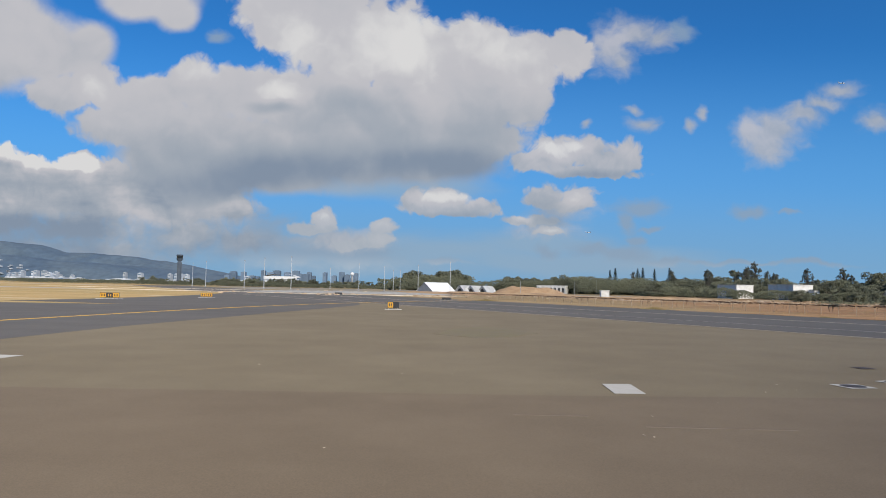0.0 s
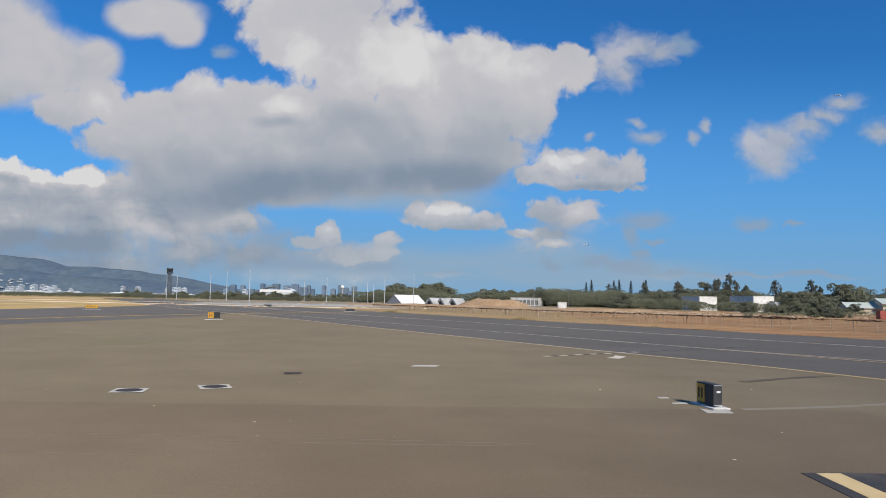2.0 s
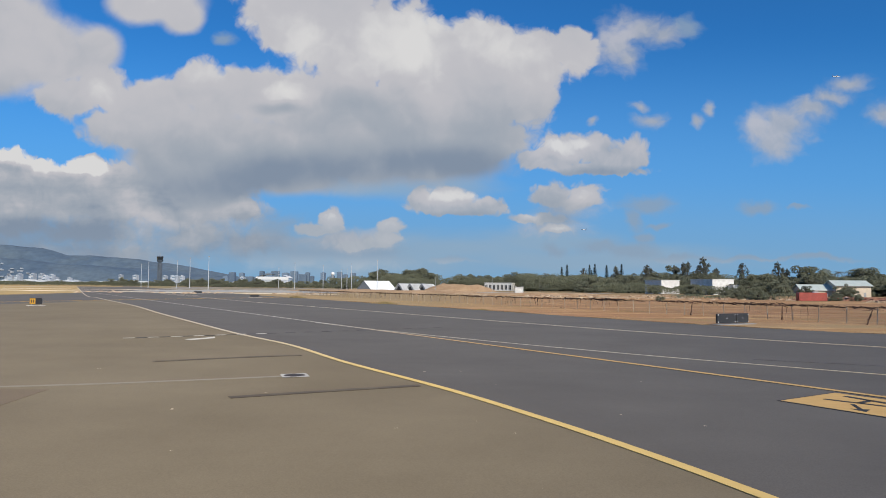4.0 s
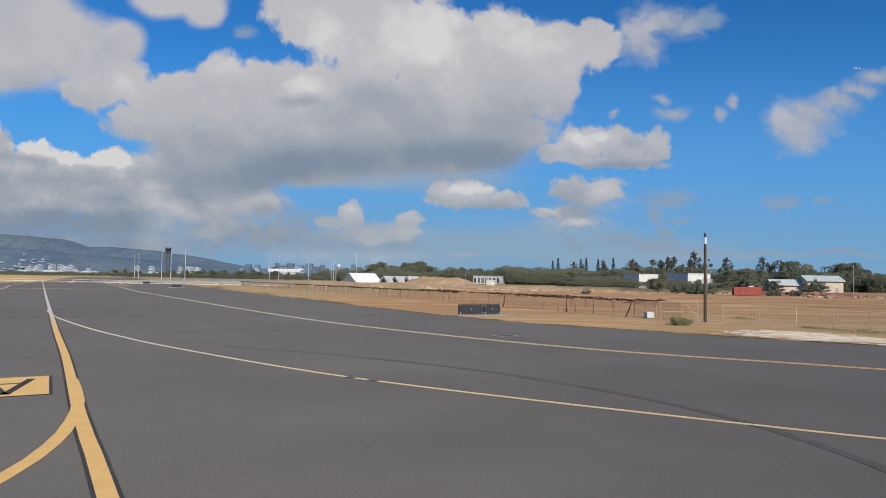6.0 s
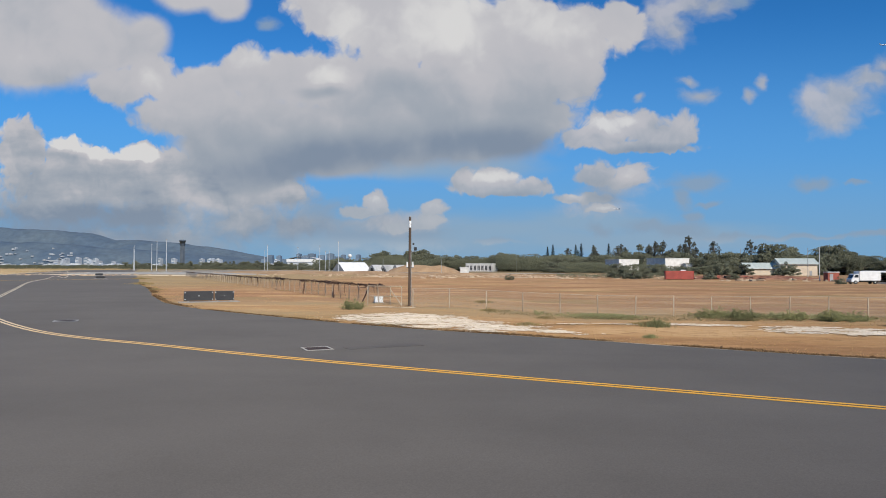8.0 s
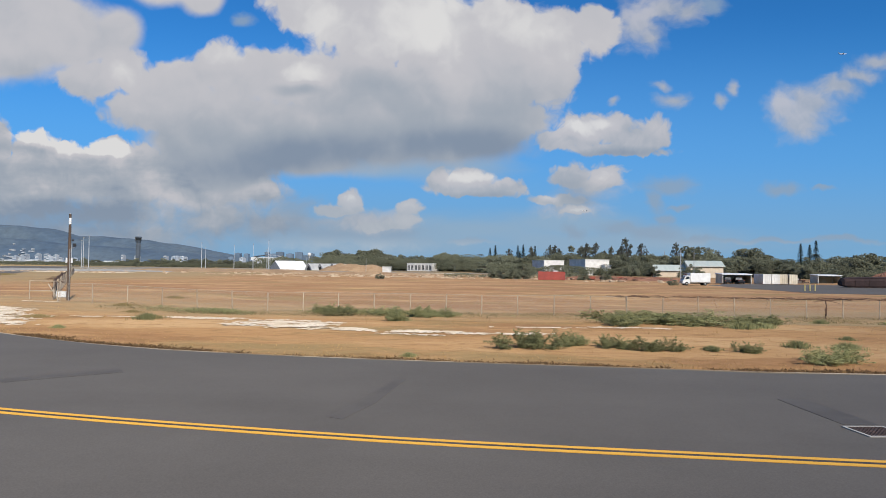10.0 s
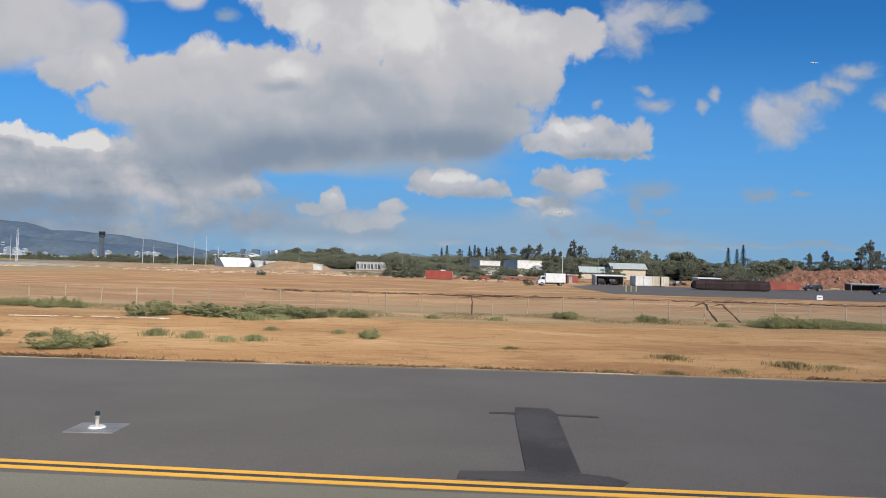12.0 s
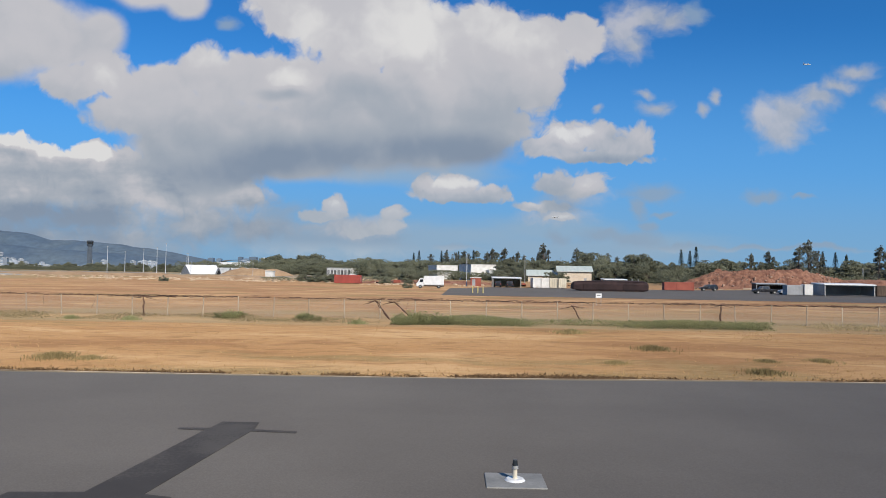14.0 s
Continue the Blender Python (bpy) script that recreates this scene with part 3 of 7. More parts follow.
def smooth_line(pts, step=1.5):
    """Points along a smooth curve through pts."""
    P = [Vector((p[0], p[1], 0)) for p in pts]
    res = []
    for i in range(len(P) - 1):
        a, b, c, d = P[max(i - 1, 0)], P[i], P[i + 1], P[min(i + 2, len(P) - 1)]
        n = max(2, int((c - b).length / step)) if (c - b).length < 60 else 12
        for k in range(n):
            t = k / n
            ta, td = (c - a) * 0.5, (d - b) * 0.5
            h = (2 * t**3 - 3 * t**2 + 1) * b + (t**3 - 2 * t**2 + t) * ta + (-2 * t**3 + 3 * t**2) * c + (t**3 - t**2) * td
            res.append(h)
    return res + [P[-1]]


def ribbon(pts, width, z, shift=0.0, step=1.5, thick=0.012):
    """A painted band along a curve, as a thin slab."""
    L = smooth_line(pts, step)
    vs, fs = [], []
    for i, p in enumerate(L):
        d = (L[min(i + 1, len(L) - 1)] - L[max(i - 1, 0)]).normalized()
        n = Vector((-d.y, d.x, 0))
        for s in (-0.5, 0.5):
            q = p + n * (shift + s * width)
            vs += [(q.x, q.y, z), (q.x, q.y, z - thick)]
        if i:
            a, b = 4 * (i - 1), 4 * i
            fs += [(a, b, b + 2, a + 2), (a + 1, a, b, b + 1)[::-1], (a + 2, a + 3, b + 3, b + 2)[::-1]]
    return vs, fs


def flat_poly(pts, z, thick=0.05):
    bm = bmesh.new()
    top = [bm.verts.new((p[0], p[1], z)) for p in pts]
    f = bm.faces.new(top)
    f.normal_update()
    if f.normal.z < 0:
        f.normal_flip()
    r = bmesh.ops.extrude_face_region(bm, geom=[f])
    low = [v for v in r["geom"] if isinstance(v, bmesh.types.BMVert)]
    bmesh.ops.translate(bm, verts=low, vec=(0, 0, 0))
    for v in top:
        v.co.z = z - thick
    bmesh.ops.triangulate(bm, faces=bm.faces[:])
    bmesh.ops.recalc_face_normals(bm, faces=bm.faces[:])
    return bm


def setting(name, me, label, material=None):
    ob = new(name, me if isinstance(me, bpy.types.Mesh) else mesh_of(name, me, material))
    return tagged(ob, label, kind="structure")


# ---- ground and pavement ----
EDGE = [(-520, 1180), (-300, 760), (-125, 430), (-68, 326), (8, 190), (36, 138.5), (52, 111.5), (61.5, 94.5), (70.4, 78.4), (78, 66.2), (85, 57.8), (92.7, 51.0), (101.3, 44.0), (108.5, 39.6),
        (114, 36.6), (122, 32.0), (130.6, 29.3), (144.5, 27.5), (152, 27.0), (167, 27.2), (181, 26.8), (195, 26.8), (210, 27.5), (260, 27.8), (420, 28)]
LEFT = [(-600, 60), (-90, 96), (-71, 109), (-67.5, 120), (-66.3, 140), (-67, 170), (-72.1, 215), (-84, 260), (-139, 386), (-343, 822), (-545, 1200)]


def ground_height(x, y):
    s = lambda v, a, b: (lambda t: t * t * (3 - 2 * t))(min(max((v - a) / (b - a), 0), 1))
    dip = -0.55 * s(x, 104, 118) * s(y, 46, 58) * (1 - s(y, 72, 108))
    rough = 0.05 * noise.noise((x * 0.11, y * 0.14, 0)) * s(y, 34, 46) * (1 - s(y, 100, 160))
    return -0.06 + dip + rough


def build_ground():
    near = lambda a, b, st: list(np.arange(a, b, st))
    xs = [-5200, -3600, -2400, -1500, -900, -500, -300, -200] + near(-140, 420, 5) + [430, 520, 700, 1000, 1600, 2600, 3800, 5200]
    ys = [-5200, -2500, -1000, -400, -150, -50, 0, 15] + near(22, 130, 3) + near(130, 300, 12) + [320, 380, 460, 600, 850, 1200, 1800, 2800, 3900, 5200]
    vs = [(x, y, ground_height(x, y)) for y in ys for x in xs]
    w = len(xs)
    fs = [(j * w + i, j * w + i + 1, (j + 1) * w + i + 1, (j + 1) * w + i) for j in range(len(ys) - 1) for i in range(w - 1)]
    me = raw_mesh("ground", vs, fs, FIELD)
    me.polygons.foreach_set("use_smooth", [True] * len(fs))
    setting("ground", me, "dry golden mown grass over red earth")


build_ground()
edge_line = [(p.x, p.y) for p in smooth_line(EDGE, 4)]
left_line = [(p.x, p.y) for p in smooth_line(LEFT, 6)]
rng = random.Random(5)
edge_line = [(x + rng.uniform(-0.12, 0.12), y + rng.uniform(-0.12, 0.12)) for x, y in edge_line]
setting("pavement", flat_poly(edge_line + [(420, -400), (-700, -400)] + left_line, -0.020), "old olive grey asphalt of the wide shoulder", APRON)

YLINE = [(-310, 660), (-66, 222), (-26, 155), (3.9, 107.5), (18.5, 82.5), (28.4, 66.0), (38.3, 49.7), (44.1, 41.0), (48.5, 32.7), (54.2, 23.0), (59, 12), (61.5, 0), (62, -20)]
CENTRE = [(-564.0, 1000), (-408.8, 760), (-292.3, 580), (-201.8, 440), (-135.8, 338), (-85.4, 260), (-46.5, 200), (-17.4, 155), (3.9, 122), (19.4, 98), (31.7, 79), (43.75, 60.4), (56.2, 41.2), (63.4, 30.2), (70.68, 18.8), (73.72, 14.2), (78, 7.4), (84, -4)]
TURN = [(41, 64.3), (43.9, 60.0), (48.3, 54.0), (55.5, 45.3), (59.8, 40.6), (65.7, 34.7), (75.8, 26.2), (86.6, 19.9), (92.5, 17.25), (94.6, 16.33), (96.6, 15.43), (98.0, 14.8), (106, 11.5), (125, 6)]
BRANCH = [(67.16, 24.4), (69.4, 20.9), (70.75, 18.3), (71.6, 16.2), (72.15, 14.0), (72.4, 11), (72, 4)]
DOUBLE = [(-930, 1577), (-98, 320), (-45, 232), (-12.5, 180), (11, 140.5), (36, 103), (48.3, 84.5), (60.4, 66.6), (71.3, 52), (84.7, 38.7), (94.8, 32.8), (101.8, 29.2), (112.4, 24.5), (124.2, 19.8), (134.9, 17.3),
          (143, 16.3), (152, 15.55), (159.7, 15.1), (167, 14.7), (175.7, 14.4), (184, 14.1), (210, 13.6), (260, 13.2)]
CURVE = [(-44, 20), (-39, 40), (-36.2, 56), (-32.4, 81.2), (-26.5, 108), (-19.6, 129.5), (-10, 152), (10, 190)]

taxi = [(x, y) for x, y in [(p.x, p.y) for p in smooth_line(YLINE, 3)]]
right = [(x + 0.3, y - 0.25) for x, y in edge_line]
setting("road", flat_poly([p for p in right if p[1] < 640] + [(420, -20)] + taxi[::-1], -0.012, 0.02), "dark grey taxiway asphalt", TAXI)
setting("road_left", flat_poly([(-25.5, 30), (-25, 38.7), (-24.2, 52), (-21.8, 68.9), (-18.5, 92), (-14.5, 121), (-18, 146), (-58, 215), (-240, 535), (-250, 560)] + [(x + 0.3, y) for x, y in left_line[::-1] if 100 < y < 560] + [(-95, 95), (-120, 30)], -0.013, 0.02), "dark grey asphalt of the crossing taxiway", TAXI)
setting("road_shoulder", flat_poly([(-60, -30), (-60, 20.4), (-14, 21.7), (4, 22.1), (15, 22.9), (30, 23.5), (40.4, 24.0), (41.2, 18), (41.6, 12), (42, -30)], -0.012, 0.02),
        "brown-grey resurfaced asphalt strip", BROWN)
setting("pavement_slab", flat_poly([(154.6, -10), (154.6, 14.9), (167, 14.35), (184, 13.75), (210, 13.25), (260, 12.85), (260, -10)], -0.005, 0.02), "olive grey stained concrete apron", CONC)


GRASS_L = island_matter()
setting("grass_island", flat_poly([(x - 0.4, y) for x, y in left_line] + [(-3600, 1300), (-3600, 60)], -0.03, 0.02), "pale yellow dry grass island between the taxiways", GRASS_L)
FAR_TARMAC = matter("grey_far_tarmac", (0.25, 0.225, 0.19), (0.31, 0.28, 0.235), 0.9, 0.02, 0.6, stretch=(0.3, 1, 1))
for pts in ([(-150, 470), (60, 400), (150, 395), (150, 420), (60, 440), (-165, 540)], [(-190, 590), (90, 560), (90, 610), (-230, 700)]):
    setting("far_tarmac", flat_poly(pts, 0.0, 0.03), "grey tarmac strip at the far end of the field", FAR_TARMAC)
RUNWAY = matter("pale_runway_concrete", (0.42, 0.39, 0.33), (0.34, 0.31, 0.26), 0.9, 0.02, 1.0)
for a, b, w in (((-1500, 420), (-150, 292), 20), ((-2400, 900), (-260, 560), 30)):
    marking_pts = [(a[0], a[1] - w / 2), (b[0], b[1] - w / 2), (b[0] + 6, b[1] + w / 2), (a[0], a[1] + w / 2)]
    setting("far_runway", flat_poly(marking_pts, -0.02, 0.02), "pale far runway strip across the grass", RUNWAY)


def marking(name, label, data, material, parent=None):
    me = raw_mesh(name, *data, material)
    ob = new(name, me)
    if parent:
        ob.parent = parent
        return ob
    return tagged(ob, label, "marking", kind="structure")


marking("taxiway_edge_line", "single yellow painted taxiway edge line", ribbon(YLINE, 0.30, 0.0), EDGE_YELLOW)
marking("taxiway_curve_line", "yellow painted curve on the far taxiway", ribbon(CURVE, 0.5, 0.0), YELLOW)
marking("taxiway_centre_border", "black border under the taxiway centre line", ribbon(CENTRE, 0.44, -0.003), BLACK_P)
marking("taxiway_centre_line", "thick yellow painted taxiway centre line", ribbon(CENTRE, 0.30, 0.003), GOLD_P)
marking("taxiway_turn_line", "thin pale yellow lead-off line", ribbon(TURN, 0.17, 0.000), TURN_P)
# Dark patches added over the pale line, standing in for its gaps
for pts in ([(75.62, 26.14), (75.82, 26.46), (76.12, 26.24), (75.92, 25.92)], [(76.45, 25.58), (76.65, 25.90), (77.00, 25.66), (76.80, 25.34)]):
    marking_gap = new("sealed_crack", mesh_of("sealed_crack", flat_poly(pts, 0.006, 0.01), RUBBER))
    tagged(marking_gap, "dark patch over the pale line that makes a gap", "crack", kind="structure")
marking("taxiway_branch_line", "thick yellow curving branch line", ribbon(BRANCH, 0.30, 0.007), GOLD_P)
dbl = thing("double_edge_line", "double yellow taxiway edge line on asphalt", "marking", kind="structure")
part("dark_gap", raw_mesh("dark_gap", *ribbon(DOUBLE, 0.16, -0.003), OLD_BLACK), None, dbl)
for s in (-0.15, 0.15):
    part("stripe", raw_mesh("stripe", *ribbon(DOUBLE, 0.15, 0.002, s), DOUBLE_Y), None, dbl)


def quad_patch(name, label, pts, material, z=-0.001, cat="patch"):
    ob = new(name, mesh_of(name, flat_poly(pts, z, 0.012), material))
    return tagged(ob, label, cat, kind="structure")


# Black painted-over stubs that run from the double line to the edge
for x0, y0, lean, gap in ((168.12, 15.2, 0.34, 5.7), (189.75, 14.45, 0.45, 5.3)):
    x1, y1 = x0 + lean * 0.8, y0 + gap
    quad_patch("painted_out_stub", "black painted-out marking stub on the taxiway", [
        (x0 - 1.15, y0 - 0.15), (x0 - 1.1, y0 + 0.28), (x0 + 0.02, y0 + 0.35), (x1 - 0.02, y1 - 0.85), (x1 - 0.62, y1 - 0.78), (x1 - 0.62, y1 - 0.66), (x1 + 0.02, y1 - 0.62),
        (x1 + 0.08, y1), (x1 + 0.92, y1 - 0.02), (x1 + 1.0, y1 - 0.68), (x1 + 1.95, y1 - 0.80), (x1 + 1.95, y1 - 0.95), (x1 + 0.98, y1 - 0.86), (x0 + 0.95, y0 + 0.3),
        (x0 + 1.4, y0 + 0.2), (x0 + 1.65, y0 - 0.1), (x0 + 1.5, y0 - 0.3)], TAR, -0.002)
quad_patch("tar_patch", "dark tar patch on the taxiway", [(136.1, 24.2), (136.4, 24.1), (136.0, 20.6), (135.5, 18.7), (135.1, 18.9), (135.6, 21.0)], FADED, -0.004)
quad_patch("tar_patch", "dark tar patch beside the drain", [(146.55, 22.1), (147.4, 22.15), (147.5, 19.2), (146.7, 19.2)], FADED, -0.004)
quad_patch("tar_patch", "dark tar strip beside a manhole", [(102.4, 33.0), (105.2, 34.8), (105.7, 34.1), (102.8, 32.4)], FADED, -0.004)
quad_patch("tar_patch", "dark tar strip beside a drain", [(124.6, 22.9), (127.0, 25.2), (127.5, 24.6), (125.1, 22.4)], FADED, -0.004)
marking("tar_strip", "dark tar strip sealed across the asphalt", ribbon([(40.2, 32.0), (43, 33.8), (46.0, 35.4)], 0.42, -0.003), STAIN)
marking("tar_strip", "dark tar strip sealed across the asphalt", ribbon([(46.6, 22.8), (49, 24.1), (52.2, 25.7)], 0.36, -0.003), STAIN)
marking("cable_trench", "pale filled cable trench in the asphalt", ribbon([(36.6, 23.9), (40.6, 25.0), (44.8, 26.7), (47.0, 27.7)], 0.34, -0.008), TRENCH)
marking("tyre_mark", "curved black tyre mark on the taxiway", ribbon([(68, 35.6), (73.5, 33.1), (78.7, 29.9), (82.5, 26.5), (85.6, 22.4), (87.0, 19.3), (87.6, 16.5), (87.6, 13.5), (86.5, 10)], 0.32, -0.004), RUBBER)
for pts, w in (([(21.6, 17.5), (25, 17.45), (28.7, 17.6)], 0.05), ([(14, 18.1), (22.7, 18.0), (29, 17.8)], 0.04), ([(5.2, 17.3), (9, 17.2)], 0.05), ([(2, 18.6), (4, 18.6)], 0.04), ([(16.5, 16.0), (21, 15.9)], 0.04)):
    marking("crack_line", "thin pale crack filled with grit", ribbon(pts, w, -0.004), CRACK)

# Holding position ladder in cream on black
ladder = thing("holding_ladder", "cream ladder marking with black border on asphalt", "marking", kind="structure")
part("border", flat_poly([(34.17, 3), (34.14, 15.42), (35.1, 15.52), (36.2, 15.46), (36.80, 15.48), (36.87, 3)], -0.001, 0.01), OLD_BLACK, ladder)
for a, b in ((34.43, 34.94), (36.06, 36.59)):
    part("bar", flat_poly([(a, 3), (a, 15.38), (b, 15.42), (b, 3)], 0.006, 0.008), CREAM, ladder)
for y in (13.80, 13.31, 9.68, 9.19, 5.56, 5.07):
    part("rung", flat_poly([(34.94, y), (34.94, y + 0.22), (36.06, y + 0.22), (36.06, y)], 0.004, 0.008), CREAM, ladder)

# Painted direction sign with the letter A and its arrow
sign_a = thing("painted_direction_sign", "yellow painted pavement sign with black letter A and arrow", "marking", kind="structure")
C0, U0, V0 = Vector((63.4, 23.3, 0)), Vector((2.6, 1.7, 0)), Vector((2.05, -3.25, 0))
at = lambda u, v: ((C0 + U0 * u + V0 * v).x, (C0 + U0 * u + V0 * v).y)
part("border", flat_poly([at(-0.028, -0.022), at(1.028, -0.022), at(1.028, 1.022), at(-0.028, 1.022)], 0.0, 0.01), BLACK_P, sign_a)
part("panel", flat_poly([at(0, 0), at(1, 0), at(1, 1), at(0, 1)], 0.006, 0.008), GOLD_P, sign_a)


def stroke(a, b, w, mat, parent, name="stroke"):
    a, b = Vector((*a, 0)), Vector((*b, 0))
    n = (b - a).normalized()
    n = Vector((-n.y, n.x, 0)) * w / 2
    part(name, flat_poly([(a + n).xy, (b + n).xy, (b - n).xy, (a - n).xy], 0.012, 0.008), mat, parent)


apex, foot1, foot2 = (67.0, 21.4), (64.9, 23.65), (65.9, 24.25)
stroke(foot1, apex, 0.20, BLACK_P, sign_a)
stroke(foot2, apex, 0.23, BLACK_P, sign_a)
stroke((65.55, 22.95), (66.25, 23.45), 0.16, BLACK_P, sign_a)
stroke((65.25, 22.75), (64.98, 21.9), 0.12, BLACK_P, sign_a, "arrow_shaft")
part("arrow_head", flat_poly([(64.72, 21.95), (65.22, 21.85), (64.88, 21.45)], 0.0125, 0.008), BLACK_P, sign_a)

MOSS = paint_matter("dry_moss", (0.205, 0.172, 0.090), (0.205, 0.165, 0.110), 0.40)
quad_patch("moss_patch", "thin dry olive moss on the asphalt", [(-0.5, 50), (0.8, 56.5), (3.5, 60), (6.0, 58.5), (7.5, 53), (5.0, 48.5), (2.3, 47)], MOSS, -0.012, "moss")

# White painted blocks and dashes
DASH_W = paint_matter("worn_white_dash", (0.66, 0.61, 0.53), (0.17, 0.15, 0.12), 0.58, (0.62, 0.57, 0.48), (38.0, 34.0))
for pts in ([(5.8, 22.75), (5.9, 25.0), (6.95, 25.1), (6.85, 22.8)], [(-20.3, 29.4), (-19.9, 30.7), (-18.7, 30.6), (-18.9, 29.3)], [(25.0, 36.3), (25.2, 37.1), (26.5, 37.2), (26.3, 36.4)]):
    quad_patch("white_block", "white painted block on the asphalt", pts, WHITE_P, 0.0, "marking")
quad_patch("worn_white_patch", "worn white paint patch beside the dashed line", [(36.9, 44.0), (37.5, 43.5), (38.4, 45.2), (38.0, 46.3), (37.6, 45.1)], DASH_W, 0.0, "marking")
for pts in ([(34.55, 26.1), (34.62, 26.5), (35.0, 26.5), (34.95, 26.15)], [(34.6, 24.75), (34.65, 25.05), (35.25, 25.25), (35.2, 24.9)], [(35.1, 23.0), (35.2, 23.9), (35.5, 23.5), (36.1, 23.9), (35.95, 23.0)]):
    quad_patch("plinth_paint", "ragged white paint round the sign plinth", pts, WHITE_P, 0.0, "marking")
dashes = thing("dashed_line", "black and white dashed line across the taxiway", "marking", kind="structure")
DASHES, DASH_A, DASH_B = 34, Vector((33.0, 44.3, 0)), Vector((52.5, 58.5, 0))
for i in range(DASHES):
    a, b = DASH_A.lerp(DASH_B, i / DASHES), DASH_A.lerp(DASH_B, (i + 0.92) / DASHES)
    if a.x > 40 and i % 2 == 0:
        continue
    n = (b - a).normalized()
    n = Vector((-n.y, n.x, 0)) * 0.17
    part("dash", flat_poly([(a + n).xy, (b + n).xy, (b - n).xy, (a - n).xy], 0.002, 0.008), OLD_BLACK if i % 2 else DASH_W, dashes)


def debris(n):
    r = random.Random(3)
    vs, fs = [], []
    for _ in range(n):
        x, y, s = r.uniform(-8, 62), r.uniform(11, 30), r.uniform(0.012, 0.045)
        k = len(vs)
        a = r.uniform(0, 6.3)
        for q in range(4):
            vs.append((x + s * 1.6 * math.cos(a + q * 1.57), y + s * math.sin(a + q * 1.57), -0.006 + r.uniform(0.004, 0.02)))
        fs.append((k, k + 1, k + 2, k + 3))
    tagged(new("grit", raw_mesh("grit", vs, fs, GRAVEL)), "pale grit scattered on the asphalt", "grit", kind="stuff")


debris(55)


# ---- pavement fittings ----
def manhole(x, y, rz, size=1.15, shape="round", collar=WHITE_P):
    t = thing("manhole", "dark round iron manhole cover in a pale square collar" if shape == "round" else "dark iron drain grate in a pale concrete collar", "manhole", x, y, 0, rz, "manholes in the taxiway")
    bm = bmesh.new()
    h = size / 2
    r = 0.40 * size
    if shape == "round":
        ring = [bm.verts.new((r * math.cos(i * math.pi / 12), r * math.sin(i * math.pi / 12), 0.004)) for i in range(24)]
        sq = []
        for i in range(24):
            a = i * math.pi / 12
            c, s = math.cos(a), math.sin(a)
            k = h / max(abs(c), abs(s))
            sq.append(bm.verts.new((k * c, k * s, 0.0)))
        for i in range(24):
            bm.faces.new((ring[i], sq[i], sq[(i + 1) % 24], ring[(i + 1) % 24]))
        part("collar", bm, collar, t, "pale painted collar")
        part("cover", one_rod((0, 0, -0.02), (0, 0, 0.008), r, seg=24), IRON, t)
    else:
        for cx, cy, sx, sy in ((0, h * 0.93, size, h * 0.14), (0, -h * 0.93, size, h * 0.14), (-h * 0.93, 0, h * 0.14, size * 0.86), (h * 0.93, 0, h * 0.14, size * 0.86)):
            box(bm, cx, cy, 0.0, sx, sy, 0.02)
        part("collar", bm, collar, t, "pale concrete collar")
        g = one_box(0, 0, -0.004, size * 0.86, size * 0.86, 0.012)
        # Flat dark sheet in place of the shaded depth under the bars
        part("pit", g, SHADED_GAP, t)
        for i in range(9):
            part("bar", one_box((i - 4) * size * 0.088, 0, 0.004, size * 0.045, size * 0.84, 0.012), RUST, t)
    return t


manhole(15.5, 25.7, 12)
manhole(18.1, 27.1, 25)
manhole(19.9, 32.2, 10, 0.78, collar=IRON)
manhole(47.4, 27.9, 20, 1.0, collar=WHITE_P)
manhole(101.4, 32.5, 28, 1.15, "grate", WHITE_P)
manhole(124.1, 22.2, 15, 1.15, "grate", PADC)
manhole(147.05, 18.55, 5, 0.95, "grate", WHITE_P)
manhole(82.1, 45.1, 30, 1.4, collar=PADC)


def edge_light(x, y, rz):
    t = thing("taxiway_edge_light", "white taxiway edge light on a square concrete pad", "light", x, y, 0, rz, "taxiway edge lights")
    part("pad", one_box(0, 0, -0.006, 0.98, 0.80, 0.03, bevel=0.008), PAD_DARK, t, "pale grey concrete pad")
    part("base", one_rod((0, 0, 0.008), (0, 0, 0.04), 0.17, 0.14, 20), WHITE, t)
    part("stem", one_rod((0, 0, 0.04), (0, 0, 0.24), 0.040, 0.036, 12), CREAMC, t, "cream painted stem")
    part("collar", one_rod((0, 0, 0.20), (0, 0, 0.25), 0.055, 0.05, 14), STEEL, t)
    part("lens", one_rod((0, 0, 0.25), (0, 0, 0.34), 0.048, 0.036, 14), GLASS, t, "dark blue glass lens")
    return t


edge_light(159.75, 17.6, 2)
edge_light(196.4, 15.8, 0)
edge_light(41.3, 11.6, 0)


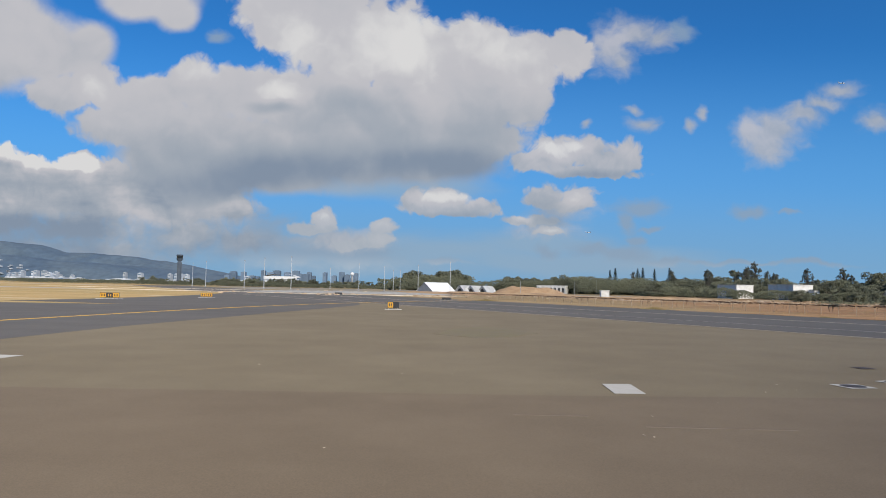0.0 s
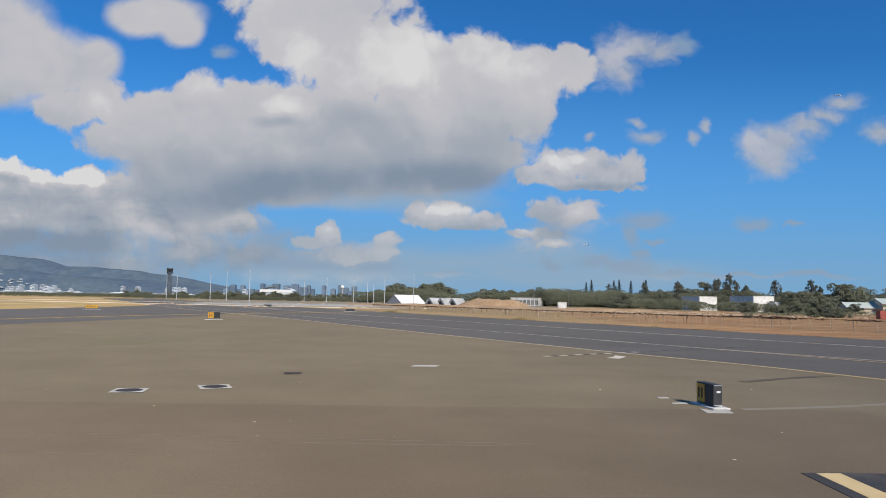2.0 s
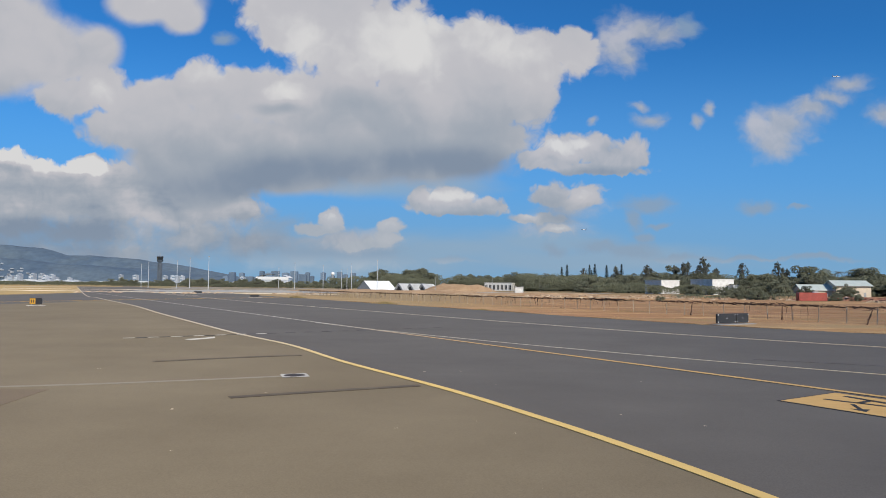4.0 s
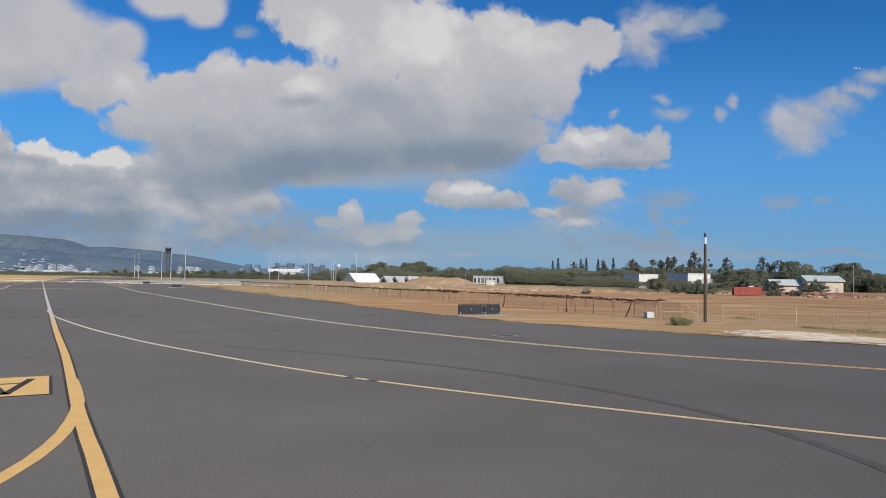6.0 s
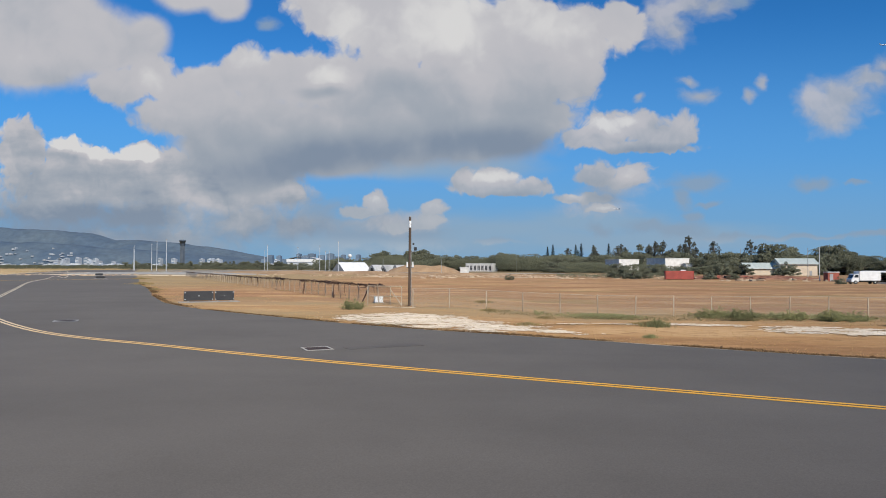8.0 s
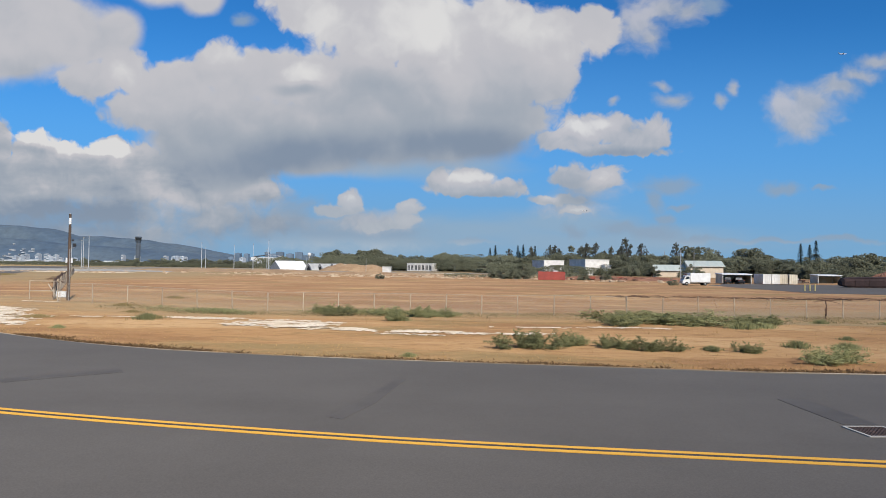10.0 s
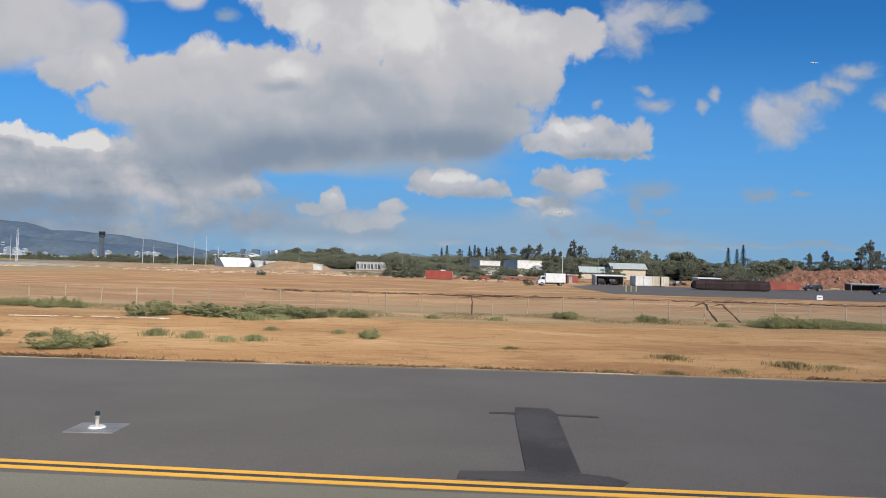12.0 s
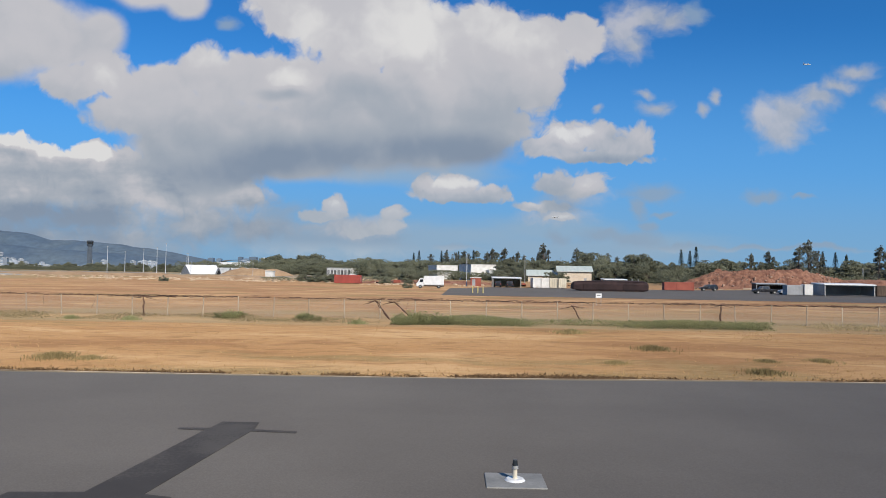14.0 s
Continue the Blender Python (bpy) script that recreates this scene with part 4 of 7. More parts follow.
def lit_sign(x, y, rz, w, h, panels, label, z=0.0, deep=0.22, foot=0.22):
    """A box sign on legs, with yellow or black faces and plain bars for its writing."""
    t = thing("taxiway_sign", label, "sign", x, y, z, rz, "taxiway signs")
    part("housing", one_box(0, 0, foot + h / 2, w, deep, h, bevel=0.015), BLACKM, t, "black metal housing")
    for k in (-1, 1):
        part("end_trim", one_box(w / 2 + 0.004, 0, foot + h / 2 + k * h * 0.47, 0.012, deep * 0.96, 0.03), STEEL, t)
    if deep > 0.3:
        part("label_plate", one_box(w / 2 + 0.006, 0.02, foot + h * 0.66, 0.012, deep * 0.45, 0.06), WHITE, t, "small white label")
    for s in (-1, 1):
        part("leg", one_rod((s * w * 0.38, 0, 0), (s * w * 0.38, 0, foot + 0.02), 0.04), STEEL, t)
    part("plinth", one_box(0, 0, -0.005, w * 1.45, 0.62, 0.05, bevel=0.01), WHITEW, t, "white painted plinth")
    n = len(panels)
    for i, colour in enumerate(panels):
        cx = (i + 0.5) / n * w - w / 2
        if colour == "n":
            continue
        f = part("face", one_box(cx, -deep / 2 - 0.005, foot + h / 2, w / n * 0.94, 0.012, h * 0.88), SIGNY if colour == "y" else BLACKM, t)
        for k in (-1, 1) if colour != "k" else ():
            part("bar", one_box(cx + k * w / n * 0.18, -deep / 2 - 0.0135, foot + h / 2, w / n * 0.16, 0.006, h * 0.5), BLACKM if colour == "y" else SIGNY, f)
    return t


lit_sign(-7.2, 100.9, 4, 1.7, 0.9, "yk", "yellow and black taxiway sign beside the taxiway")
lit_sign(-63.5, 130, 12, 3.4, 0.95, "yby", "yellow taxiway sign with a black panel on the grass")
lit_sign(-54, 156, 12, 2.6, 0.8, "yy", "yellow taxiway sign at the tip of the grass")
lit_sign(35.78, 24.55, -80, 1.05, 0.70, "yk", "yellow faced taxiway sign on a white plinth", 0.0, 0.31, 0.06)
lit_sign(-37.4, 246, 10, 2.6, 0.75, "nn", "black backed taxiway sign beside the far taxiway", 0.0, 0.22, 0.08)
lit_sign(1.2, 183, 10, 2.4, 0.62, "nn", "black backed taxiway sign on the grass edge", 0.0, 0.22, 0.08)


def back_sign():
    """The big sign seen from behind: two black panels with bolts on a pale slab."""
    t = thing("large_taxiway_sign", "large black sign seen from behind on a pale slab", "sign", 80.9, 69.2, -0.06, 31)
    part("slab", one_box(0, -0.1, 0.03, 5.6, 1.2, 0.08), PADC, t, "pale concrete slab")
    for cx, w in ((-0.95, 2.75), (1.45, 1.85)):
        p = part("panel", one_box(cx, 0, 0.62, w, 0.22, 0.92, bevel=0.02), BLACKM, t)
        for sx in (-0.46, 0.0, 0.46):
            for sz in (0.28, 0.62, 0.96):
                if (sx == 0) == (sz == 0.62):
                    part("bolt", one_rod((cx + sx * w, -0.14, sz), (cx + sx * w, -0.10, sz), 0.05, seg=8), WHITE, p)
        for sx in (-0.35, 0.35):
            part("leg", one_box(cx + sx * w, 0, 0.1, 0.08, 0.12, 0.2), STEEL, t)


back_sign()


# ---- fence ----
def fence(name, a, b, h, gap, label, first=300):
    a, b = Vector(a), Vector(b)
    n = int((b - a).length / gap)
    t = thing(name, label, "fence")
    post = mesh_of("post", one_rod((0, 0, 0), (0, 0, h), 0.043, seg=8), WIREM)
    r = random.Random(n)
    vs, fs = [], []
    for i in range(n + 1):
        p = a.lerp(b, i / n)
        z = ground_height(p.x, p.y)
        o = part("post", post, None, t)
        o.matrix_basis = pose(p.x, p.y, z - 0.05, r.uniform(-2.5, 2.5), r.uniform(-2.5, 2.5), 0) @ Matrix.Diagonal((1, 1, r.uniform(0.94, 1.04), 1))
        for hh in (0.05, h - 0.1):
            vs.append((p.x, p.y, z + hh))
        if i:
            k = 2 * i
            fs.append((k - 2, k, k + 1, k - 1))
    part("wire_mesh", raw_mesh("wire_mesh", vs, fs, NET), None, t, "rusty chain link mesh")
    bm = bmesh.new()
    for i in range(n):
        p, q = a.lerp(b, i / n), a.lerp(b, (i + 1) / n)
        rod(bm, (p.x, p.y, ground_height(p.x, p.y) + h - 0.08 + 0.02 * math.sin(i * 1.9)), (q.x, q.y, ground_height(q.x, q.y) + h - 0.08 + 0.02 * math.sin(i * 1.9 + 1.9)), 0.018, seg=5)
    part("top_wire", bm, VINE if first else WIREM, t)
    return t


def net_matter():
    m = bpy.data.materials.new("chain_link")
    m.use_nodes = True
    N = Nodes(m.node_tree)
    where = N.add("ShaderNodeNewGeometry").outputs["Position"]
    xyz = N.add("ShaderNodeSeparateXYZ", [where])
    hold = None
    for s in (1, -1):
        d = N.math("ADD", xyz.outputs[0], N.math("MULTIPLY", xyz.outputs[2], float(s)))
        w = N.math("ABSOLUTE", N.math("SUBTRACT", N.math("FRACT", N.math("MULTIPLY", d, 9.0)), 0.5))
        line = N.math("LESS_THAN", w, 0.045)
        hold = line if hold is None else N.math("MAXIMUM", hold, line)
    s = N.add("ShaderNodeBsdfPrincipled", {"Base Color": (0.30, 0.24, 0.18, 1), "Roughness": 0.7})
    x = N.add("ShaderNodeMixShader", [hold, N.add("ShaderNodeBsdfTransparent").outputs[0], s.outputs[0]])
    N.add("ShaderNodeOutputMaterial", {"Surface": x.outputs[0]})
    return m


NET = net_matter()
fence("chain_link_fence", (101.8, 62.6), (152, 63.1), 1.75, 3.05, "chain link fence along the dry field with dead vines", 0)
fence("chain_link_fence", (152, 63.1), (300, 64.6), 1.75, 3.05, "chain link fence topped with dead vines along the field")
fence("chain_link_fence", (99.3, 66.0), (2, 233), 1.8, 3.0, "old chain link fence running away with brown vines")


def vine_run(name, a, b, z0, thick, label, seed, density=5.0, drop=0.1, spread=0.05):
    """Dead creeper along the top of a fence: crooked thin stems in clumps."""
    r = random.Random(seed)
    a, b = Vector((*a, 0)), Vector((*b, 0))
    L = (b - a).length
    bm_v, bm_f = [], []

    def stem(p, q, w):
        d = (q - p)
        n = d.cross(Vector((0, 0, 1)))
        n = n.normalized() * w if n.length > 1e-5 else Vector((w, 0, 0))
        m = d.cross(n).normalized() * w
        k = len(bm_v)
        for c in (p, q):
            for s, u in ((1, 0), (-0.5, 0.87), (-0.5, -0.87)):
                bm_v.append(c + n * s + m * u)
        for i in range(3):
            j = (i + 1) % 3
            bm_f.append((k + i, k + j, k + 3 + j, k + 3 + i))

    s = 0.0
    while s < L:
        c = 0.5 + 0.5 * noise.noise((s * 0.13 + seed, seed * 3.1, 0))
        for _ in range(int(1 + density * max(0, c - 0.25) * 2)):
            p = a.lerp(b, min(s + r.uniform(0, 0.8), L) / L)
            z = ground_height(p.x, p.y) + z0 + r.gauss(0, 0.025 + spread * c)
            p = Vector((p.x + r.gauss(0, 0.05), p.y + r.gauss(0, 0.05), z))
            q = p + (b - a).normalized() * r.uniform(0.2, 0.9) + Vector((0, r.gauss(0, 0.06), r.gauss(0, spread)))
            stem(p, q, thick * r.uniform(0.5, 1.3))
            if r.random() < drop * c:
                stem(q, q + Vector((r.gauss(0, 0.25), r.gauss(0, 0.1), -r.uniform(0.3, 1.3))), thick * 0.6)
        s += 0.45
    ob = new(name, raw_mesh(name, bm_v, bm_f, VINE))
    return tagged(ob, label, "vine", kind="stuff")


vine_run("dead_vine", (150, 63.1), (300, 64.6), 1.70, 0.021, "dead brown creeper along the fence top", 4, 4.2, 0.010, 0.035)
vine_run("dead_vine", (98.6, 67.2), (72, 112), 1.72, 0.040, "dead brown creeper on the old fence", 9, 7.0, 0.09, 0.08)
vine_run("dead_vine", (72, 112), (2, 233), 1.6, 0.045, "dead brown creeper on the far fence", 12, 5.0, 0.22)


def vine_trunk(x, y, lean, h, label):
    t = thing("vine_trunk", label, "dead trunk", x, y, ground_height(x, y) - 0.05, 0, "dead vine trunks at the fence")
    r = random.Random(int(x * 7))
    bm = bmesh.new()
    for k in range(2):
        p = Vector((r.gauss(0, 0.05), r.gauss(0, 0.05), 0))
        for i in range(6):
            q = Vector((lean * (i + 1) / 6 * h + r.gauss(0, 0.05), r.gauss(0, 0.06), h * (i + 1) / 6))
            rod(bm, p, q, 0.065 - 0.006 * i, 0.060 - 0.006 * i, 7)
            p = q
    part("stem", bm, VINE, t)
    bm = bmesh.new()
    for k in range(5):
        s = 1 if k % 2 else -1
        p = Vector((lean * h, 0, h * 0.96))
        q = p + Vector((s * r.uniform(0.4, 1.2), r.gauss(0, 0.1), r.uniform(-0.35, 0.12)))
        rod(bm, p, q, 0.035, 0.015, 6)
    part("branch", bm, VINE, t)
    return t


vine_trunk(168.7, 62.6, 0.0, 1.75, "thick dead vine trunk upright at the fence")
vine_trunk(190.0, 62.9, -0.8, 1.7, "dead vine trunk leaning at the fence")
vine_trunk(192.0, 63.0, -1.1, 1.6, "dead vine trunk leaning at the fence")
vine_trunk(218.4, 63.4, 0.05, 1.8, "dead vine trunk upright at the fence")
vine_trunk(206.5, 63.2, -0.6, 1.5, "thin dead vine trunk leaning at the fence")
vine_trunk(236.5, 63.6, 0.3, 1.6, "dead vine trunk leaning at the fence")
vine_trunk(90.8, 79.6, 0.0, 1.75, "dead vine trunk upright at the old fence")
vine_trunk(95.6, 71.8, 0.4, 1.7, "dead vine trunk bent over the old fence")
vine_trunk(84.3, 90.2, 0.1, 1.7, "dead vine trunk upright at the old fence")


def gate():
    t = thing("fence_gate", "pale pipe frame gate leaning beside the pole", "gate", 98.9, 65.3, -0.06, -8)
    bm = bmesh.new()
    for p, q in (((-1.6, 0, 0), (-1.6, 0, 1.75)), ((1.6, 0, 0), (1.6, 0, 1.75)), ((-1.6, 0, 1.75), (1.6, 0, 1.75)), ((-1.6, 0, 0.85), (1.6, 0, 0.85))):
        rod(bm, p, q, 0.035, seg=8)
    part("frame", bm, WIREM, t)
    part("brace", one_rod((0.6, -0.3, 1.5), (1.7, -0.3, 0.05), 0.05), WIREM, t)


gate()


def utility_pole(x, y, h, label, material, extras=True, r=0.15):
    t = thing("utility_pole", label, "pole", x, y, ground_height(x, y) - 0.1, 0, "utility poles")
    part("pole", one_rod((0, 0, 0), (0, 0, h), r, r * 0.72, 14), material, t)
    if extras:
        part("band", one_rod((0, 0, h - 0.95), (0, 0, h - 0.35), r * 0.80, r * 0.78, 14), WHITE, t, "white band near the top")
        part("cap", one_rod((0, 0, h), (0, 0, h + 0.08), r * 0.5, seg=10), STEEL, t)
        part("bracket", one_rod((0, 0, h * 0.60), (0.5, 0, h * 0.62), 0.035), STEEL, t)
        part("floodlight", one_box(0.5, -0.05, h * 0.645, 0.26, 0.2, 0.30, bevel=0.03), BLACKM, t)
        part("floodlight", one_box(0.32, -0.05, h * 0.70, 0.16, 0.16, 0.18, bevel=0.03), BLACKM, t)
        for s in (-1, 1):
            part("insulator", one_rod((s * 0.25, 0, h * 0.44), (s * 0.25, 0, h * 0.50), 0.10, 0.07, 10), WHITE, t)
        part("crossarm", one_box(0, 0, h * 0.44, 0.62, 0.1, 0.1), TIMBER, t)
        part("conduit", one_rod((0.13, -0.12, 0), (0.11, -0.1, h * 0.6), 0.03), STEEL, t)
    return t


utility_pole(101.2, 65.2, 8.1, "dark weathered timber pole with floodlights at the fence corner", TIMBER)
cab = thing("utility_cabinet", "small white utility cabinet beside the fence", "cabinet", 97.5, 70.2, ground_height(97.5, 70.2), 20)
part("body", one_box(0, 0, 0.32, 0.85, 0.5, 0.58, bevel=0.02), WHITE, cab)
part("door", one_box(0.05, -0.255, 0.32, 0.6, 0.02, 0.46), WHITE, cab)
part("base", one_box(0, 0, 0.02, 1.0, 0.65, 0.08), PADC, cab)


# ---- pale gravel patches ----
def gravel_patch(cx, cy, rx, ry, rz, seed, keep=-0.12):
    """Broken pale gravel: small cells where a noise field and an ellipse agree."""
    r = random.Random(seed)
    c, s = math.cos(radians(rz)), math.sin(radians(rz))
    st = 0.22
    vs, fs = [], []
    for i in range(int(-rx / st), int(rx / st) + 1):
        for j in range(int(-ry / st), int(ry / st) + 1):
            px, py = i * st, j * st
            d = (px / rx) ** 2 + (py / ry) ** 2
            x, y = cx + px * c - py * s, cy + px * s + py * c
            if noise.fractal((x * 0.55, y * 1.5, seed), 0.8, 2.0, 5) < keep + 0.75 * (d - 0.45) + r.gauss(0, 0.11):
                continue
            k = len(vs)
            for ox, oy in ((-1, -1), (1, -1), (1, 1), (-1, 1)):
                qx, qy = px + (ox * 0.55 + r.uniform(-0.15, 0.15)) * st, py + (oy * 0.55 + r.uniform(-0.15, 0.15)) * st
                X, Y = cx + qx * c - qy * s, cy + qx * s + qy * c
                vs.append((X, Y, ground_height(X, Y) + 0.022 + r.uniform(0, 0.012)))
            fs.append((k, k + 1, k + 2, k + 3))
    tagged(new("gravel_patch", raw_mesh("gravel_patch", vs, fs, GRAVEL)), "bare pale coral gravel patch in the grass", "gravel", kind="stuff")


gravel_patch(104.6, 47.4, 8.8, 3.6, -40, 1, -0.22)
gravel_patch(110.5, 42.4, 4.5, 1.0, -32, 2, -0.05)
gravel_patch(103.2, 52.5, 4.6, 2.2, -30, 11, -0.05)
gravel_patch(127.4, 43.6, 3.8, 3.0, -28, 3, -0.16)
gravel_patch(121.5, 47.2, 3.6, 0.8, -8, 6, 0.0)
gravel_patch(132.0, 40.6, 4.0, 1.0, -18, 4, 0.0)
gravel_patch(136.2, 40.0, 3.4, 0.9, -14, 5, 0.02)
gravel_patch(140.6, 39.4, 2.4, 0.8, 4, 12, 0.0)
gravel_patch(142.5, 43.3, 3.0, 0.6, 2, 13, 0.02)
gravel_patch(147.5, 44.2, 3.4, 0.5, 0, 14, 0.06)
gravel_patch(135.5, 38.3, 2.2, 0.5, -10, 15, 0.04)
gravel_patch(118.0, 46.8, 9.0, 0.7, -4, 7, 0.06)
gravel_patch(100.4, 62.7, 2.6, 0.4, -12, 8)


# ---- plants near the taxiway ----
def blade_mesh(name, n, spread, height, width, mat, seed, upright=0.6):
    """A clump of narrow bent leaves."""
    r = random.Random(seed)
    vs, fs = [], []
    for _ in range(n):
        a, d = r.uniform(0, 6.283), abs(r.gauss(0, 0.5)) * spread
        x, y = d * math.cos(a), d * math.sin(a)
        h = height * r.uniform(0.45, 1.0) * (1 - 0.45 * min(d / spread, 1))
        b = a + r.gauss(0, 0.9)
        ox, oy = math.cos(b) * h * r.uniform(0.1, 1 - upright), math.sin(b) * h * r.uniform(0.1, 1 - upright)
        c = r.uniform(0, 6.283)
        wx, wy = math.cos(c) * width, math.sin(c) * width
        k = len(vs)
        vs += [(x - wx, y - wy, -0.03), (x + wx, y + wy, -0.03), (x + ox * 0.5 + wx, y + oy * 0.5 + wy, h * 0.62), (x + ox * 0.5 - wx, y + oy * 0.5 - wy, h * 0.62), (x + ox, y + oy, h)]
        fs += [(k, k + 1, k + 2, k + 3), (k + 3, k + 2, k + 4)]
    return raw_mesh(name, vs, fs, mat)


def shrub_mesh(name, n, rx, h, leaf, mat, seed):
    """A low bush: sprays of small leaves on arching stems, uneven in height, open at the rim."""
    r = random.Random(seed)
    vs, fs = [], []

    def card(p, d, w):
        e = d.orthogonal().normalized()
        e.rotate(Matrix.Rotation(r.uniform(0, 6.283), 3, d))
        f = d.cross(e)
        k = len(vs)
        vs.extend((p + e * w, p + f * w * 0.42, p - e * w, p - f * w * 0.42))
        fs.append((k, k + 1, k + 2, k + 3))

    tops = [(r.uniform(-0.85, 0.85) * rx, r.uniform(-0.4, 0.4) * rx, r.uniform(0.45, 1.0) * h) for _ in range(11)]
    stems = 150
    for i in range(stems):
        tx, ty, th = tops[i % 11]
        a = r.uniform(0, 6.283)
        foot = Vector((tx * 0.8 + r.gauss(0, 0.10) * rx, ty * 0.8 + r.gauss(0, 0.08) * rx, -0.02))
        reach = abs(r.gauss(0, 0.26)) * rx
        tip = Vector((tx + reach * math.cos(a), ty + reach * math.sin(a) * 0.8, th * r.uniform(0.35, 1.12) * (1 - 0.4 * min(reach / rx, 1))))
        sag = tip + Vector((math.cos(a), math.sin(a), -0.6)) * 0.08 * r.random()
        for q in range(n // stems):
            t = r.random() ** 0.7
            p = foot.lerp(tip, t).lerp(sag, t * t) + Vector((r.gauss(0, 0.045), r.gauss(0, 0.045), r.gauss(0, 0.035))) * (1.2 - 0.6 * t)
            p.z = max(p.z, 0.0)
            card(p, Vector((r.gauss(0, 1), r.gauss(0, 1), r.gauss(0.5, 0.8))).normalized(), leaf * r.uniform(0.5, 1.3))
    return raw_mesh(name, vs, fs, mat)


BUSHES = [shrub_mesh("foliage", 9000, 1.0, 0.9, 0.032, WEED, s) for s in (1, 2, 3, 8)]
CLUMPS = [blade_mesh("foliage", 520, 0.6, 0.36, 0.008, WEED, s, 0.1) for s in (4, 5)]
TUFTS = [blade_mesh("foliage", 620, 0.80, 0.19, 0.008, DARKSTRAW, s, 0.1) for s in (6, 7)]


def weed(kind, x, y, s, rz, h=1.0, label="", name="weed_bush"):
    t = thing(name, label, "bush" if name == "weed_bush" else "grass", x, y, ground_height(x, y), rz, "weeds beside the taxiway")
    src = {"bush": BUSHES, "clump": CLUMPS, "tuft": TUFTS}[kind]
    o = part("foliage", src[int(x * 13) % len(src)], None, t)
    o.scale = (s, s, s * h * (0.85 if kind == "bush" else 1.0))
    return t


for x, y, s, h in ((141.0, 33.3, 1.64, 0.78), (143.0, 34.4, 1.03, 0.85), (144.8, 33.6, 1.10, 0.73), (146.5, 33.1, 1.23, 0.71), (150.1, 32.9, 0.67, 1.01), (151.9, 30.1, 1.73, 0.49), (126.7, 60.9, 1.71, 0.76), (131.3, 59.1, 1.54, 0.72), (134.3, 57.9, 1.62, 0.80), (136.0, 59.1, 1.65, 0.73), (148.1, 46.8, 2.25, 0.59), (150.7, 48.9, 4.97, 0.25), (153.8, 56.1, 4.84, 0.22), (159.4, 55.1, 2.36, 0.39), (162.9, 36.8, 0.93, 0.70), (177.1, 60.9, 1.10, 0.90), (183.5, 60.2, 1.19, 0.73), (128.1, 58.7, 2.07, 0.59), (133.4, 47.6, 1.13, 1.07), (157.2, 48.7, 2.65, 0.36), (182.9, 60.5, 1.12, 0.85), (176.7, 61.7, 1.74, 0.49), (191.6, 56.6, 1.74, 0.86), (194.0, 57.4, 2.07, 0.66),
                   (97.4, 59.4, 1.05, 1.15), (148.8, 33.4, 0.5, 0.6)):
    weed("bush", x, y, s, (x * 37) % 360, h, "green leafy weed bush in dry grass")
for x, y, s in ((148.9, 33.6, 0.73), (154.8, 45.1, 1.66), (156.4, 45.9, 1.20), (157.0, 33.6, 0.96), (158.2, 34.1, 1.04), (134.0, 48.1, 0.94), (118.3, 45.2, 1.45), (202.6, 45.8, 0.83), (157.8, 34.9, 0.65), (157.6, 39.0, 0.73),
                (153.3, 35.2, 1.2), (155.2, 34.6, 1.2), (136.0, 29.8, 0.6), (116.5, 38.9, 0.7), (161.2, 38.4, 0.8), (170.5, 56.5, 1.4), (165.5, 57.2, 1.2), (188.0, 56.8, 1.4)):
    weed("clump", x, y, s, (x * 53) % 360, 1.0, "green grassy weed clump in dry grass")
for x, y, s in ((175.9, 31.9, 1.2), (180.1, 30.4, 1.5), (177.0, 28.4, 1.0), (174.6, 27.6, 0.8), (172.4, 27.6, 0.7), (204.9, 37.0, 1.5), (202.3, 45.4, 1.7), (201.8, 31.6, 0.9), (208.4, 33.0, 0.9), (206.7, 29.5, 1.3), (210.9, 33.4, 1.0), (213.5, 29.0, 1.0), (181.5, 30.2, 1.0),
                (41, 131, 3.2), (12, 184, 3.5), (58, 103, 1.6), (110.8, 46.0, 1.3), (117.9, 46.4, 1.4), (108.4, 61.5, 1.3), (107.6, 73.5, 1.6), (112.4, 55.0, 1.2), (169.5, 33.8, 0.7), (220, 36, 1.2)):
    weed("tuft", x, y, s, (x * 71) % 360, 1.0, "olive brown dry grass tuft beside the taxiway", "grass_tuft")


def weed_strip(name, x0, x1, y0, y1, n, h, mat, label, seed, gate=0.0):
    """A ragged band of weeds along the fence."""
    r = random.Random(seed)
    vs, fs = [], []
    while len(fs) < n:
        x, y = r.uniform(x0, x1), r.uniform(y0, y1)
        g = noise.noise((x * 0.16, y * 0.2, seed))
        if g < gate + r.uniform(-0.3, 0.3):
            continue
        z = ground_height(x, y)
        hh = h * r.uniform(0.05, 1.0) * (0.55 + 0.8 * max(g, 0))
        p = Vector((x, y, z + hh))
        d = Vector((r.gauss(0, 1), r.gauss(-0.3, 1), r.gauss(0.5, 1))).normalized()
        e = d.orthogonal().normalized() * r.uniform(0.03, 0.085)
        e.rotate(Matrix.Rotation(r.uniform(0, 6.283), 3, d))
        f = d.cross(e) * 0.45
        k = len(vs)
        vs += [p + e, p + f, p - e, p - f]
        fs.append((k, k + 1, k + 2, k + 3))
    tagged(new(name, raw_mesh(name, vs, fs, mat)), label, "weeds", kind="stuff")


weed_strip("weed_strip", 190.5, 220, 56.6, 60.6, 26000, 0.85, WEED, "green weeds along the fence foot", 3, -0.15)
weed_strip("weed_strip", 108, 190, 56.5, 63, 14000, 0.34, DRYWEED, "sparse olive weeds along the fence foot", 5, 0.12)
weed_strip("weed_strip", 112, 142, 57.5, 61, 8000, 0.5, WEED, "patchy green weeds along the fence foot", 7, 0.18)
